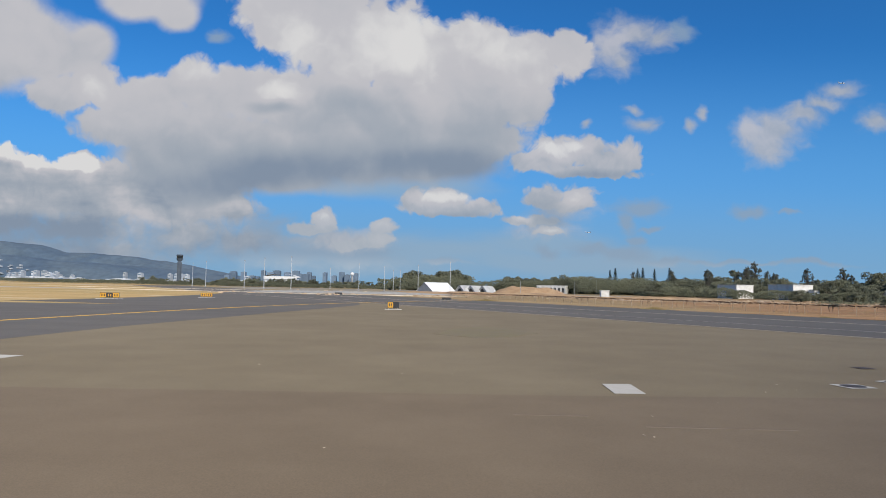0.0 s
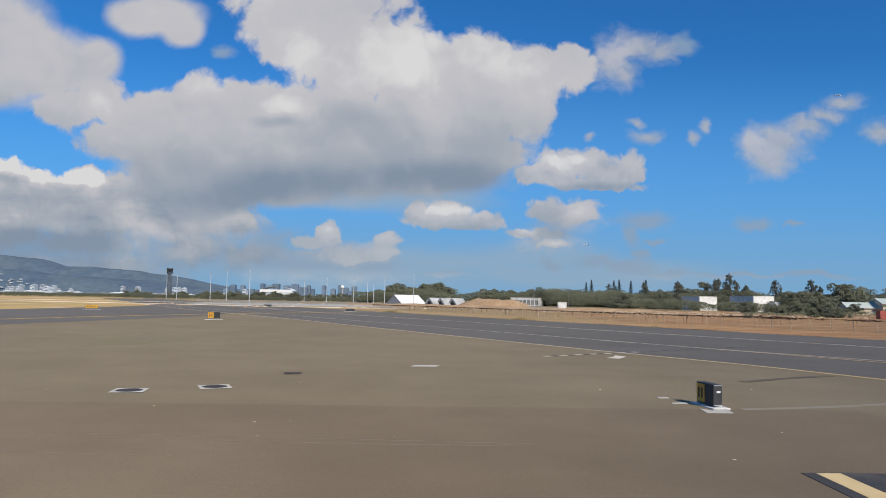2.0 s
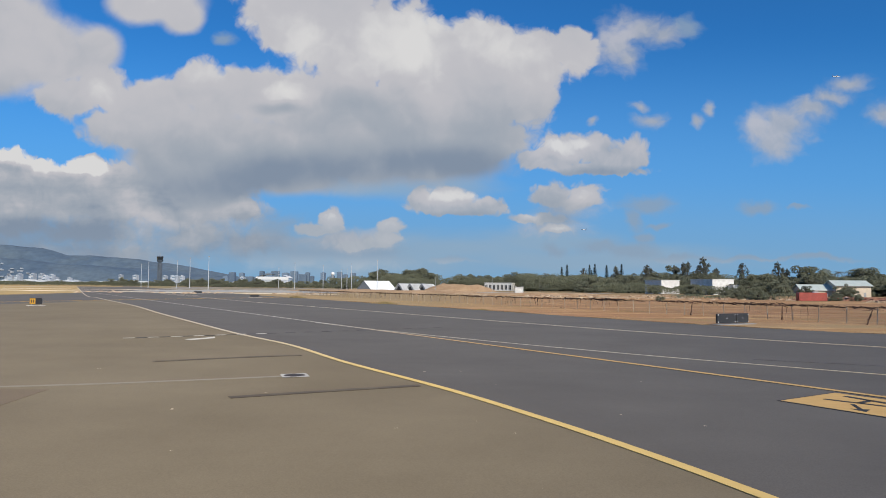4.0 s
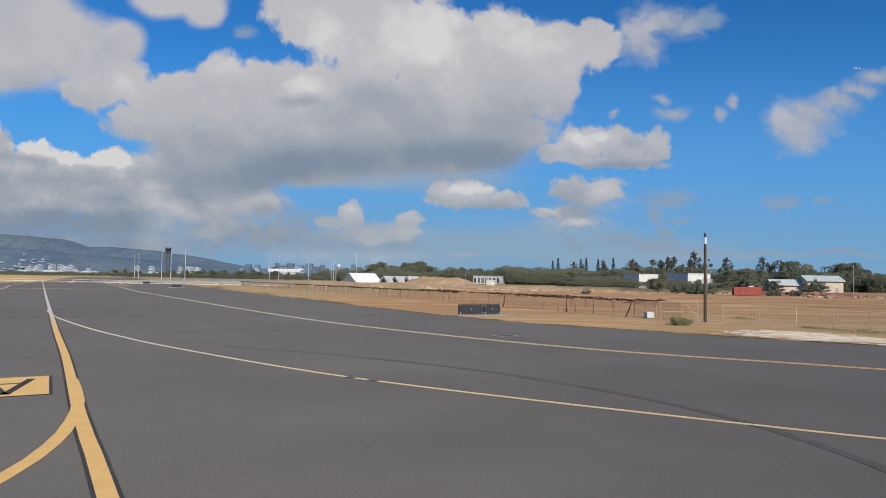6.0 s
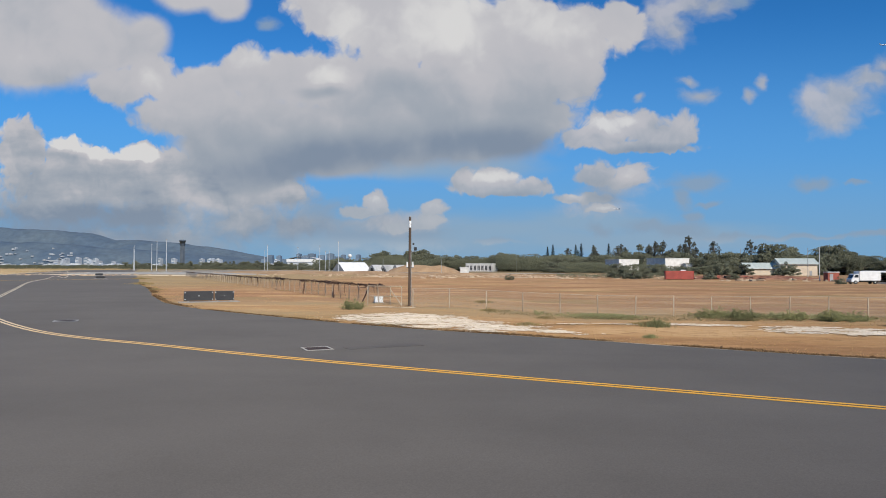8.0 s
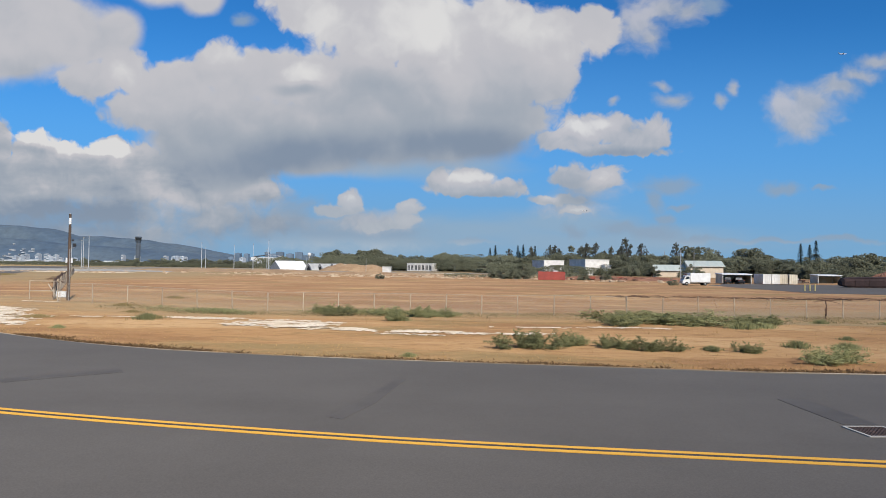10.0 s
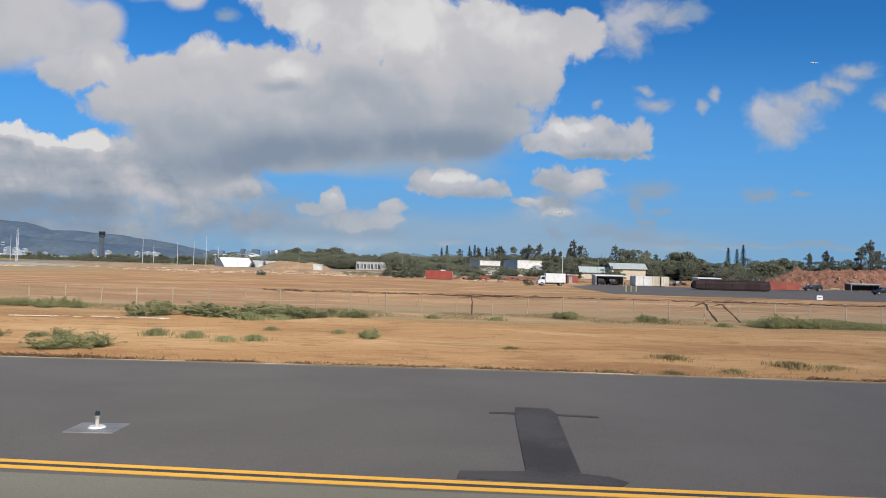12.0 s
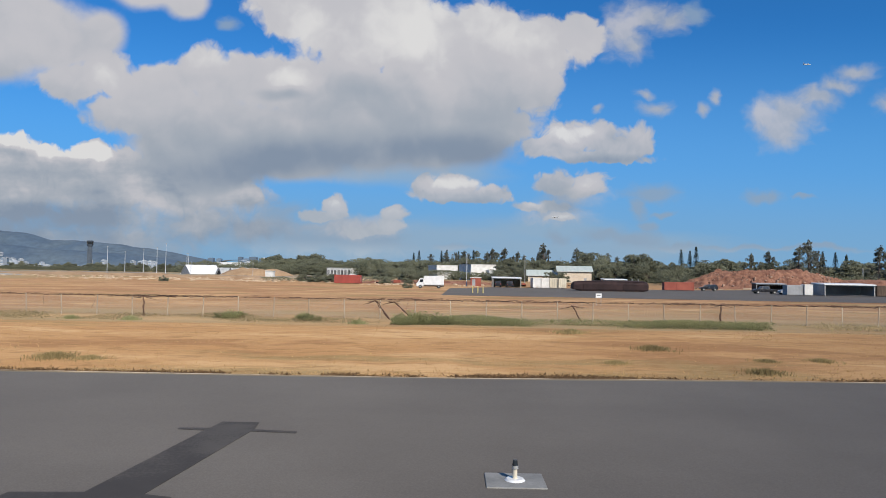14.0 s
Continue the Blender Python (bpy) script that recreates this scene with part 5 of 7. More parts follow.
weed_strip("weed_strip", 219, 280, 56.5, 62, 9000, 0.45, DRYWEED, "sparse olive weeds along the fence foot", 6, 0.1)


def straw_band():
    """Dry tufts from the pavement edge out to the fence, thickest at the edge."""
    r = random.Random(8)
    vs, fs = [], []
    L = [Vector((x, y, 0)) for x, y in edge_line if y < 150 and x < 300]
    while len(fs) < 52000:
        i = r.randrange(len(L) - 1)
        p = L[i].lerp(L[i + 1], r.random())
        d = (L[i + 1] - L[i]).normalized()
        off = 0.03 + (r.expovariate(1.3) if r.random() < 0.45 else r.uniform(0, 30))
        x, y = p.x - d.y * off * -1 * -1, p.y + d.x * off
        if noise.noise((x * 0.35, y * 0.5, 2)) < r.uniform(-0.5, 0.3):
            continue
        z = ground_height(x, y)
        h = r.uniform(0.03, 0.10)
        c = r.uniform(0, 6.283)
        wx, wy = math.cos(c) * 0.02, math.sin(c) * 0.02
        ox, oy = r.gauss(0, 0.07), r.gauss(0, 0.07)
        k = len(vs)
        vs += [(x - wx, y - wy, z - 0.02), (x + wx, y + wy, z - 0.02), (x + ox, y + oy, z + h)]
        fs.append((k, k + 1, k + 2))
    tagged(new("dry_grass", raw_mesh("dry_grass", vs, fs, STRAW)), "short dry straw-coloured grass", "grass", kind="stuff")


straw_band()


def edge_soil():
    """A low ragged lip of dark soil and thatch along the pavement edge."""
    r = random.Random(18)
    vs, fs = [], []
    L = [Vector((x, y, 0)) for x, y in edge_line if y < 150 and x < 300]
    while len(fs) < 60000:
        i = r.randrange(len(L) - 1)
        p = L[i].lerp(L[i + 1], r.random())
        d = (L[i + 1] - L[i]).normalized()
        g = noise.noise((p.x * 0.23, 7.3, 2)) + 0.6 * noise.noise((p.x * 0.9, 3.1, 5))
        if g < r.uniform(-0.35, 0.2):
            continue
        off = 0.12 + abs(r.gauss(0.12, 0.26)) * (1.0 + max(g, 0))
        x, y = p.x - d.y * off, p.y + d.x * off
        z = ground_height(x, y)
        h = r.uniform(0.02, 0.085)
        c = r.uniform(0, 6.283)
        wx, wy = math.cos(c) * 0.05, math.sin(c) * 0.05
        k = len(vs)
        vs += [(x - wx, y - wy, z - 0.02), (x + wx, y + wy, z - 0.02), (x + r.gauss(0, 0.10), y + r.gauss(0, 0.07), z + h)]
        fs.append((k, k + 1, k + 2))
    tagged(new("dead_thatch", raw_mesh("dead_thatch", vs, fs, THATCH)), "dark dead thatch along the pavement edge", "grass", kind="stuff")


edge_soil()
setting("pavement_edge", raw_mesh("pavement_edge", *ribbon([(x, y) for x, y in EDGE if y < 200], 0.09, -0.013, 0.05, 0.9, 0.02), matter("pale_dusty_edge", (0.56, 0.45, 0.32), (0.26, 0.19, 0.12), 0.95, 0.35, 6.0, spread=0.3)), "pale dusty broken pavement edge")


# ---- the yard beyond the fence ----
setting("yard_pavement", flat_poly([(193.4, 113.5), (208, 113), (245, 110), (330, 107), (340, 208), (285, 208), (262, 192), (250, 188), (205, 186), (200, 172), (194.5, 166)], -0.03, 0.02), "grey asphalt of the works yard", TAXI)


def shipping_container(x, y, rz, w, d, h, mat, label, ribs=True, name="shipping_container"):
    t = thing(name, label, "container", x, y, ground_height(x, y), rz, "containers in the yard")
    part("body", one_box(0, 0, h / 2 + 0.1, w, d, h, bevel=0.04), mat, t)
    n = max(4, int(w / 0.9))
    for i in range(n):
        part("rib", one_box(-w / 2 + (i + 0.5) * w / n, -d / 2 - 0.02, h / 2 + 0.1, w / n * 0.5, 0.05, h * 0.86), mat, t)
    for s in (-1, 1):
        part("corner_post", one_box(s * (w / 2 - 0.06), -d / 2 - 0.02, h / 2 + 0.1, 0.14, 0.07, h), mat, t)
    dr = part("door", one_box(w / 2 + 0.02, 0, h / 2 + 0.1, 0.05, d * 0.9, h * 0.9), mat, t)
    for s in (-0.25, 0.25):
        part("lock_rod", one_rod((w / 2 + 0.06, s * d, 0.3), (w / 2 + 0.06, s * d, h), 0.03), STEEL, dr)
    return t


shipping_container(163.4, 210.5, -6, 8.0, 2.5, 2.5, RED, "bright red shipping container on the dry field")
vent = thing("roof_vent", "small white vent on the red container roof", "vent", 164.5, 210.3, 2.55, 0)
part("body", one_box(0, 0, 0.16, 1.5, 0.9, 0.3, bevel=0.05), WHITE, vent)
for i, (x, y, w, m) in enumerate(((217.9, 191, 2.1, WHITEW), (220.2, 191, 2.1, WHITEW), (222.5, 191.5, 2.1, CREAMC), (224.8, 191, 2.1, CREAMC))):
    shipping_container(x, y, 0, w, 6.0, 2.6, m, ("white" if i < 2 else "cream") + " storage container in a row in the yard", name="storage_container")
for x, y, w in ((254.6, 184.5, 7.6),):
    shipping_container(x, y, -3, w, 2.5, 2.1, ORANGE, "rust red open-top skip beside the rubble mound", name="skip_container")


def box_truck():
    t = thing("box_truck", "white box truck parked beside the yard", "truck", 190.0, 161.0, 0.0, 183)
    part("cargo_box", one_box(-0.85, 0, 1.75, 4.6, 2.3, 2.15, bevel=0.05), WHITE, t)
    part("rub_rail", one_box(-0.85, 1.17, 0.78, 4.6, 0.05, 0.12), STEEL, t)
    part("chassis", one_box(0, 0, 0.52, 6.2, 0.9, 0.22), BLACKM, t)
    bm = bmesh.new()
    prof = [(1.5, 0.45), (3.1, 0.45), (3.15, 1.05), (2.95, 1.25), (2.45, 2.1), (2.2, 2.25), (1.5, 2.25)]
    lo = [bm.verts.new((x, -1.0, z)) for x, z in prof]
    hi = [bm.verts.new((x, 1.0, z)) for x, z in prof]
    bm.faces.new(lo)
    bm.faces.new(hi[::-1])
    for i in range(len(prof)):
        j = (i + 1) % len(prof)
        bm.faces.new((lo[i], hi[i], hi[j], lo[j]))
    bmesh.ops.recalc_face_normals(bm, faces=bm.faces[:])
    cabin = part("cab", bm, WHITE, t)
    part("windscreen", one_box(2.72, 0, 1.68, 0.04, 1.7, 0.85, ry=-30), GLASS, cabin)
    for s in (-1, 1):
        part("side_window", one_box(1.98, s * 1.005, 1.72, 0.75, 0.03, 0.6), GLASS, cabin)
        part("mirror", one_box(2.5, s * 1.2, 1.6, 0.08, 0.18, 0.32), BLACKM, cabin)
        part("headlight", one_box(3.14, s * 0.75, 0.85, 0.05, 0.3, 0.18), STEEL, cabin)
        for x in (2.25, -2.0):
            w = part("wheel", one_rod((x, s * 0.78, 0.40), (x, s * 1.06, 0.40), 0.40, seg=18), TYRE, t)
            part("hub", one_rod((x, s * 1.05, 0.40), (x, s * 1.08, 0.40), 0.18, seg=12), STEEL, w)
    part("bumper", one_box(3.2, 0, 0.5, 0.14, 2.0, 0.22, bevel=0.03), STEEL, t)
    return t


box_truck()


def car(x, y, rz, paint, label, kind="suv"):
    t = thing("parked_car", label, "car", x, y, -0.03, rz, "cars parked in the yard")
    prof = {"suv": [(-2.2, 0.35), (2.25, 0.35), (2.3, 0.75), (2.1, 0.95), (1.2, 1.08), (0.55, 1.65), (-1.9, 1.68), (-2.2, 1.1)],
            "pickup": [(-2.6, 0.4), (2.6, 0.4), (2.65, 0.85), (2.4, 1.05), (1.3, 1.12), (0.75, 1.72), (-0.75, 1.74), (-0.9, 1.1), (-2.6, 1.08)]}[kind]
    bm = bmesh.new()
    lo = [bm.verts.new((a, -0.88 + (0.12 if b > 1.2 else 0), b)) for a, b in prof]
    hi = [bm.verts.new((a, 0.88 - (0.12 if b > 1.2 else 0), b)) for a, b in prof]
    bm.faces.new(lo)
    bm.faces.new(hi[::-1])
    n = len(prof)
    for i in range(n):
        bm.faces.new((lo[i], hi[i], hi[(i + 1) % n], lo[(i + 1) % n]))
    bmesh.ops.recalc_face_normals(bm, faces=bm.faces[:])
    bmesh.ops.bevel(bm, geom=bm.edges[:], offset=0.06, segments=2, affect="EDGES")
    part("body", bm, paint, t)
    span = (-1.65, 0.45) if kind == "suv" else (-0.6, 0.65)
    for s in (-1, 1):
        k = (span[1] - span[0]) / 2
        for i in range(2):
            part("side_window", one_box(span[0] + k * (i + 0.5), s * 0.81, 1.36, k * 0.88, 0.05, 0.38, rx=s * 12), GLASS, t)
        part("headlight", one_box(prof[2][0] - 0.05, s * 0.62, 0.78, 0.08, 0.3, 0.14), WHITE, t)
        part("tail_light", one_box(prof[0][0] - 0.01, s * 0.72, 0.9, 0.05, 0.16, 0.22), RED, t)
        for wx in (prof[0][0] + 0.75, prof[1][0] - 0.8):
            w = part("wheel", one_rod((wx, s * 0.70, 0.34), (wx, s * 0.92, 0.34), 0.34, seg=18), TYRE, t)
            part("rim", one_rod((wx, s * 0.91, 0.34), (wx, s * 0.935, 0.34), 0.20, seg=12), STEEL, w)
    part("windscreen", one_box((prof[4][0] + prof[5][0]) / 2 + 0.03, 0, 1.38, 0.04, 1.4, 0.62, ry=-48), GLASS, t)
    return t


car(262.9, 185.2, 175, CARBLACK, "black sport utility car parked in the yard")
car(266.6, 161.0, 178, CARBLACK, "dark pickup truck parked in the yard", "pickup")
car(270.3, 157.2, 182, CARGREY, "silver car parked beside the dark pickup")
car(207.4, 189.5, 90, CARBLACK, "dark car parked under the white roof")
car(210.6, 189.0, 90, CARBLACK, "dark pickup parked under the white roof", "pickup")


def long_tank():
    """A rusted hull-like tank: flat deck, rounded bilge, raked ends, weld seams."""
    t = thing("long_tank", "long dark maroon rusty tank lying in the yard", "tank", 231.1, 160.8, -0.32, -1)
    prof = [(-1.25, 0.30), (-1.50, 0.75), (-1.55, 1.9), (-1.30, 2.45), (-0.5, 2.75), (0.5, 2.75), (1.30, 2.45), (1.55, 1.9), (1.50, 0.75), (1.25, 0.30)]
    stations = [(-8.65, 0.62, 0.55), (-8.2, 0.86, 0.35), (-7.0, 0.93, 0.1), (-4.5, 0.97, 0.0), (-1.5, 1.0, 0.0), (1.5, 1.0, 0.0), (4.5, 1.0, 0.0), (7.2, 0.99, 0.0), (8.3, 0.93, 0.15), (8.65, 0.80, 0.3)]
    bm = bmesh.new()
    rings = [[bm.verts.new((x, a * k, max(b, 0.3 + lift) if b < 1 else 0.3 + (b - 0.3) * k)) for a, b in prof] for x, k, lift in stations]
    for p, q in zip(rings, rings[1:]):
        for i in range(len(prof)):
            bm.faces.new((p[i], q[i], q[(i + 1) % 10], p[(i + 1) % 10]))
    bm.faces.new(rings[0])
    bm.faces.new(rings[-1][::-1])
    bmesh.ops.recalc_face_normals(bm, faces=bm.faces[:])
    part("shell", bm, MAROON, t)
    for x in (-6, -3, 0, 3, 6):
        part("seam", one_box(x, -1.56, 1.35, 0.08, 0.06, 1.3), MAROON, t)
        part("saddle", one_box(x, 0, 0.14, 0.7, 2.6, 0.4), TIMBER, t)
    part("rail", one_box(0.4, -1.35, 2.5, 15.0, 0.08, 0.10), MAROON, t)
    for x in (5.2, 6.6):
        part("valve", one_rod((x, 0, 2.7), (x, 0, 3.15), 0.10), GREYW, t)


long_tank()


def rubble(name, cx, cy, rx, ry, h, mat, label, seed, n=46, lump=0.35):
    r = random.Random(seed)
    vs, fs = [], []
    for j in range(n + 1):
        for i in range(n + 1):
            u, v = i / n * 2 - 1, j / n * 2 - 1
            d = math.sqrt(u * u + v * v)
            k = max(0.0, 1 - d ** 1.7)
            z = h * min(1, k * 1.5) ** 0.9 * (1 + 0.28 * noise.fractal((u * 3, v * 3, seed), 1.0, 2.0, 4))
            z += lump * noise.fractal((u * 11, v * 11, seed + 4), 0.8, 2.0, 3) * min(1, k * 5)
            vs.append((cx + u * rx, cy + v * ry, ground_height(cx, cy) - 0.1 + max(z, 0) if k > 0 else ground_height(cx, cy) - 0.15))
    for j in range(n):
        for i in range(n):
            a = j * (n + 1) + i
            fs.append((a, a + 1, a + n + 2, a + n + 1))
    ob = new(name, raw_mesh(name, vs, fs, mat))
    return tagged(ob, label, "mound", kind="stuff")


rubble("rubble_mound", 302, 238, 31, 17, 5.5, REDDIRT, "large mound of red earth rubble", 3, 140, 0.9)
rubble("rubble_mound", 338, 232, 26, 14, 3.4, REDDIRT, "low mound of red earth rubble", 5)
rubble("earth_berm", 60, 470, 26, 12, 4.6, BROWNDIRT, "smooth brown earth berm beside the tents", 7, 30, 0.1)
rubble("spoil_heap", 20, 330, 60, 12, 1.4, BROWNDIRT, "low heap of brown earth spoil on the field", 9, 40, 0.3)
rubble("spoil_heap", 95, 300, 30, 9, 1.0, BROWNDIRT, "low heap of brown earth spoil on the field", 10, 36, 0.3)
rubble("spoil_heap", -40, 300, 50, 8, 0.9, PADC, "low heap of pale broken concrete", 14, 40, 0.3)
rubble("spoil_heap", 188, 226, 26, 6, 1.0, REDDIRT, "low heap of earth and scrap behind the truck", 15, 36, 0.4)


def mound_litter():
    """Blocks, boards and clods on the slopes of the red mound."""
    r = random.Random(61)
    bm = bmesh.new()
    for _ in range(260):
        x, y = r.uniform(276, 330), r.uniform(223, 238)
        u, v = (x - 302) / 31, (y - 238) / 17
        k = max(0.0, 1 - math.hypot(u, v) ** 1.7)
        z = 5.5 * min(1, k * 1.5) ** 0.9 * 0.98
        if k < 0.06:
            continue
        w = r.uniform(0.25, 0.9)
        box(bm, x, y, z, w, w * r.uniform(0.4, 1), w * r.uniform(0.4, 0.9), rz=r.uniform(0, 90), rx=r.uniform(-30, 30))
    tagged(new("mound_litter", mesh_of("mound_litter", bm, matter("clods_and_blocks", (0.24, 0.12, 0.075), (0.36, 0.24, 0.17), 0.95, 0.6, 3.0, spread=0.3))), "clods and broken blocks on the red earth mound", "rubble", kind="stuff")


def pale_strip(x0, y0, x1, y1, w, seed):
    pts = []
    r = random.Random(seed)
    a, b = Vector((x0, y0, 0)), Vector((x1, y1, 0))
    n = Vector((-(b - a).y, (b - a).x, 0)).normalized()
    for s, rng2 in ((1, range(13)), (-1, range(12, -1, -1))):
        for i in rng2:
            p = a.lerp(b, i / 12) + n * s * w / 2 * r.uniform(0.3, 1.2)
            pts.append((p.x, p.y))
    ob = new("bare_track", mesh_of("bare_track", flat_poly(pts, 0.03, 0.06), GRAVEL))
    tagged(ob, "pale bare earth track across the field", "track", kind="structure")


pale_strip(-160, 300, 10, 250, 14, 1)
pale_strip(-220, 380, 60, 350, 16, 2)
pale_strip(-60, 400, 130, 385, 10, 3)
pale_strip(60, 250, 130, 240, 3, 4)


def scattered_rubble(x0, x1, y0, y1, n, seed):
    """Broken concrete and earth clods strewn over the field."""
    r = random.Random(seed)
    vs, fs = [], []
    for _ in range(n):
        x, y = r.uniform(x0, x1), r.uniform(y0, y1)
        if noise.noise((x * 0.06, y * 0.06, seed)) < r.uniform(-0.2, 0.3):
            continue
        k = len(vs)
        w, d, h, a = r.uniform(0.2, 1.5), r.uniform(0.2, 0.8), r.uniform(0.1, 0.55), r.uniform(0, 3.1)
        c, s = math.cos(a), math.sin(a)
        for px, py, pz in ((-1, -1, 0), (1, -1, 0), (1, 1, 0), (-1, 1, 0), (-0.7, -0.7, 1), (0.7, -0.8, 0.8), (0.8, 0.7, 1), (-0.8, 0.6, 0.7)):
            vs.append((x + px * w * c - py * d * s, y + px * w * s + py * d * c, ground_height(x, y) - 0.03 + pz * h))
        fs += [tuple(k + i for i in f) for f in ((0, 1, 5, 4), (1, 2, 6, 5), (2, 3, 7, 6), (3, 0, 4, 7), (4, 5, 6, 7))]
    tagged(new("broken_rubble", raw_mesh("broken_rubble", vs, fs, RUBBLE)), "pale broken concrete and earth strewn over the field", "rubble", kind="stuff")


RUBBLE = matter("pale_rubble", (0.52, 0.40, 0.27), (0.34, 0.22, 0.13), 0.95, 0.4, 4.0, bump=0.4, dusty=1.0)
scattered_rubble(60, 175, 215, 330, 700, 1)
scattered_rubble(-90, 70, 240, 420, 700, 2)
scattered_rubble(270, 335, 205, 232, 200, 3)
mound_litter()
scattered_rubble(170, 205, 190, 235, 160, 4)


def open_shed(x, y, rz, w, d, h, label, roof=None, inside=None):
    t = thing("open_shed", label, "shed", x, y, 0, rz, "open sheds in the yard")
    part("roof", one_box(0, 0, h, w, d, 0.26, bevel=0.04, rx=2), roof or WHITE, t, "sheet metal roof")
    for sx in (-1, 1):
        for sy in (-1, 1):
            part("post", one_box(sx * (w / 2 - 0.3), sy * (d / 2 - 0.3), h / 2, 0.14, 0.14, h), STEEL, t)
    part("back_wall", one_box(0, d / 2 - 0.15, h / 2, w - 0.4, 0.08, h - 0.2), inside or TIMBER, t)
    for sx in (-1, 1):
        part("side_wall", one_box(sx * (w / 2 - 0.2), 0, h / 2, 0.06, d - 0.5, h - 0.25), inside or TIMBER, t)
    part("beam", one_box(0, -d / 2 + 0.3, h - 0.28, w - 0.3, 0.1, 0.2), STEEL, t)
    return t


open_shed(209.8, 190, 0, 8.0, 5.5, 2.6, "open shed with a flat white roof", None, CREAMC)
open_shed(279.8, 153, -2, 10.8, 6, 2.5, "open shed with a white sheet roof beside the mound", None, GREYW)
open_shed(287.3, 204, -4, 8.5, 4, 2.0, "low dark open shed beside the mound", GREYW)
open_shed(243.0, 207, 0, 7.0, 5, 2.5, "open shed with a white roof behind the long tank", None, CREAMC)
shipping_container(271.6, 152.2, -4, 1.7, 2.0, 2.3, WHITEW, "white portable cabin beside the open shed", name="portable_cabin")
shipping_container(268.9, 152.9, -4, 3.2, 2.4, 2.1, GREYW, "grey storage cabin beside the open shed", name="portable_cabin")
shipping_container(288.2, 153, -4, 3.2, 2.4, 2.3, TIMBER, "dark storage cabin beside the open shed", name="portable_cabin")


def scrap_pile(x, y, w, d, h, n, seed, label):
    """Timber offcuts, pipes and crates heaped in the yard."""
    r = random.Random(seed)
    t = thing("scrap_pile", label, "scrap", x, y, -0.03, 0, "scrap piles in the yard")
    for i in range(n):
        z = h * r.random() ** 1.6
        k = 1 - z / h * 0.6
        part("crate" if i % 3 else "beam", one_box(r.uniform(-w, w) / 2 * k, r.uniform(-d, d) / 2 * k, z * 0.5 + 0.2, r.uniform(0.5, 2.2), r.uniform(0.3, 1.0), r.uniform(0.3, 0.9) if i % 3 else 0.18, rz=r.uniform(-40, 40)), r.choice((TIMBER, ORANGE, BARK, GREYW, MAROON)), t)


scrap_pile(233.5, 206, 10, 5, 1.8, 26, 1, "heap of dark timber and rusty scrap behind the tank")
scrap_pile(213.8, 196, 3.5, 4, 1.6, 14, 2, "heap of dark scrap beside the storage containers")
scrap_pile(181, 222, 22, 5, 1.3, 34, 3, "low heap of scrap and pale boards on the field")
scrap_pile(246.5, 192, 5, 4, 1.2, 12, 4, "small heap of rusty scrap beside the red container")


def gable_house(x, y, rz, w, d, eave, ridge, wall, roof, label, windows=4, over=0.8):
    t = thing("warehouse", label, "building", x, y, -0.1, rz, "low buildings behind the yard")
    bm = bmesh.new()
    prof = [(-d / 2, 0), (d / 2, 0), (d / 2, eave), (0, ridge - 0.25), (-d / 2, eave)]
    lo = [bm.verts.new((-w / 2, a, b)) for a, b in prof]
    hi = [bm.verts.new((w / 2, a, b)) for a, b in prof]
    bm.faces.new(lo)
    bm.faces.new(hi[::-1])
    for i in range(5):
        bm.faces.new((lo[i], hi[i], hi[(i + 1) % 5], lo[(i + 1) % 5]))
    bmesh.ops.recalc_face_normals(bm, faces=bm.faces[:])
    part("wall", bm, wall, t)
    ang = math.degrees(math.atan2(ridge - eave, d / 2))
    run = math.hypot(d / 2, ridge - eave) + over
    for s in (-1, 1):
        mid = Vector((0, s * (d / 4 + over / 2 * math.cos(radians(ang))), (eave + ridge) / 2 - over / 2 * math.sin(radians(ang)) + 0.02))
        slab = part("roof", one_box(*mid, w + 2 * over, run, 0.16, rx=-s * ang), roof, t)
        for i in range(int(w / 1.8)):
            cx = -w / 2 + (i + 0.5) * 1.8
            part("seam", one_box(cx, mid.y, mid.z + 0.10, 0.08, run * 0.98, 0.06, rx=-s * ang), roof, slab)
    for i in range(windows):
        cx = -w / 2 + (i + 0.5) * w / windows
        f = part("window", one_box(cx, -d / 2 - 0.02, eave * 0.6, 1.5, 0.1, 1.2), WHITEW, t)
        part("pane", one_box(cx, -d / 2 - 0.06, eave * 0.6, 1.25, 0.05, 0.95), GLASS, f)
    part("door", one_box(w * 0.32, -d / 2 - 0.03, 1.15, 1.2, 0.08, 2.3), GREYW, t)
    part("gutter", one_box(0, -d / 2 - over, eave - 0.35, w + 2 * over, 0.16, 0.16), WHITEW, t)
    return t


gable_house(257.0, 353, -6, 16.5, 14, 5.9, 8.4, CREAMW, GREENR, "cream warehouse with a green metal gable roof", 0)
gable_house(241.5, 357, -6, 15, 11, 3.6, 6.2, CREAMW, GREENR, "low cream wing with a green metal roof", 0)


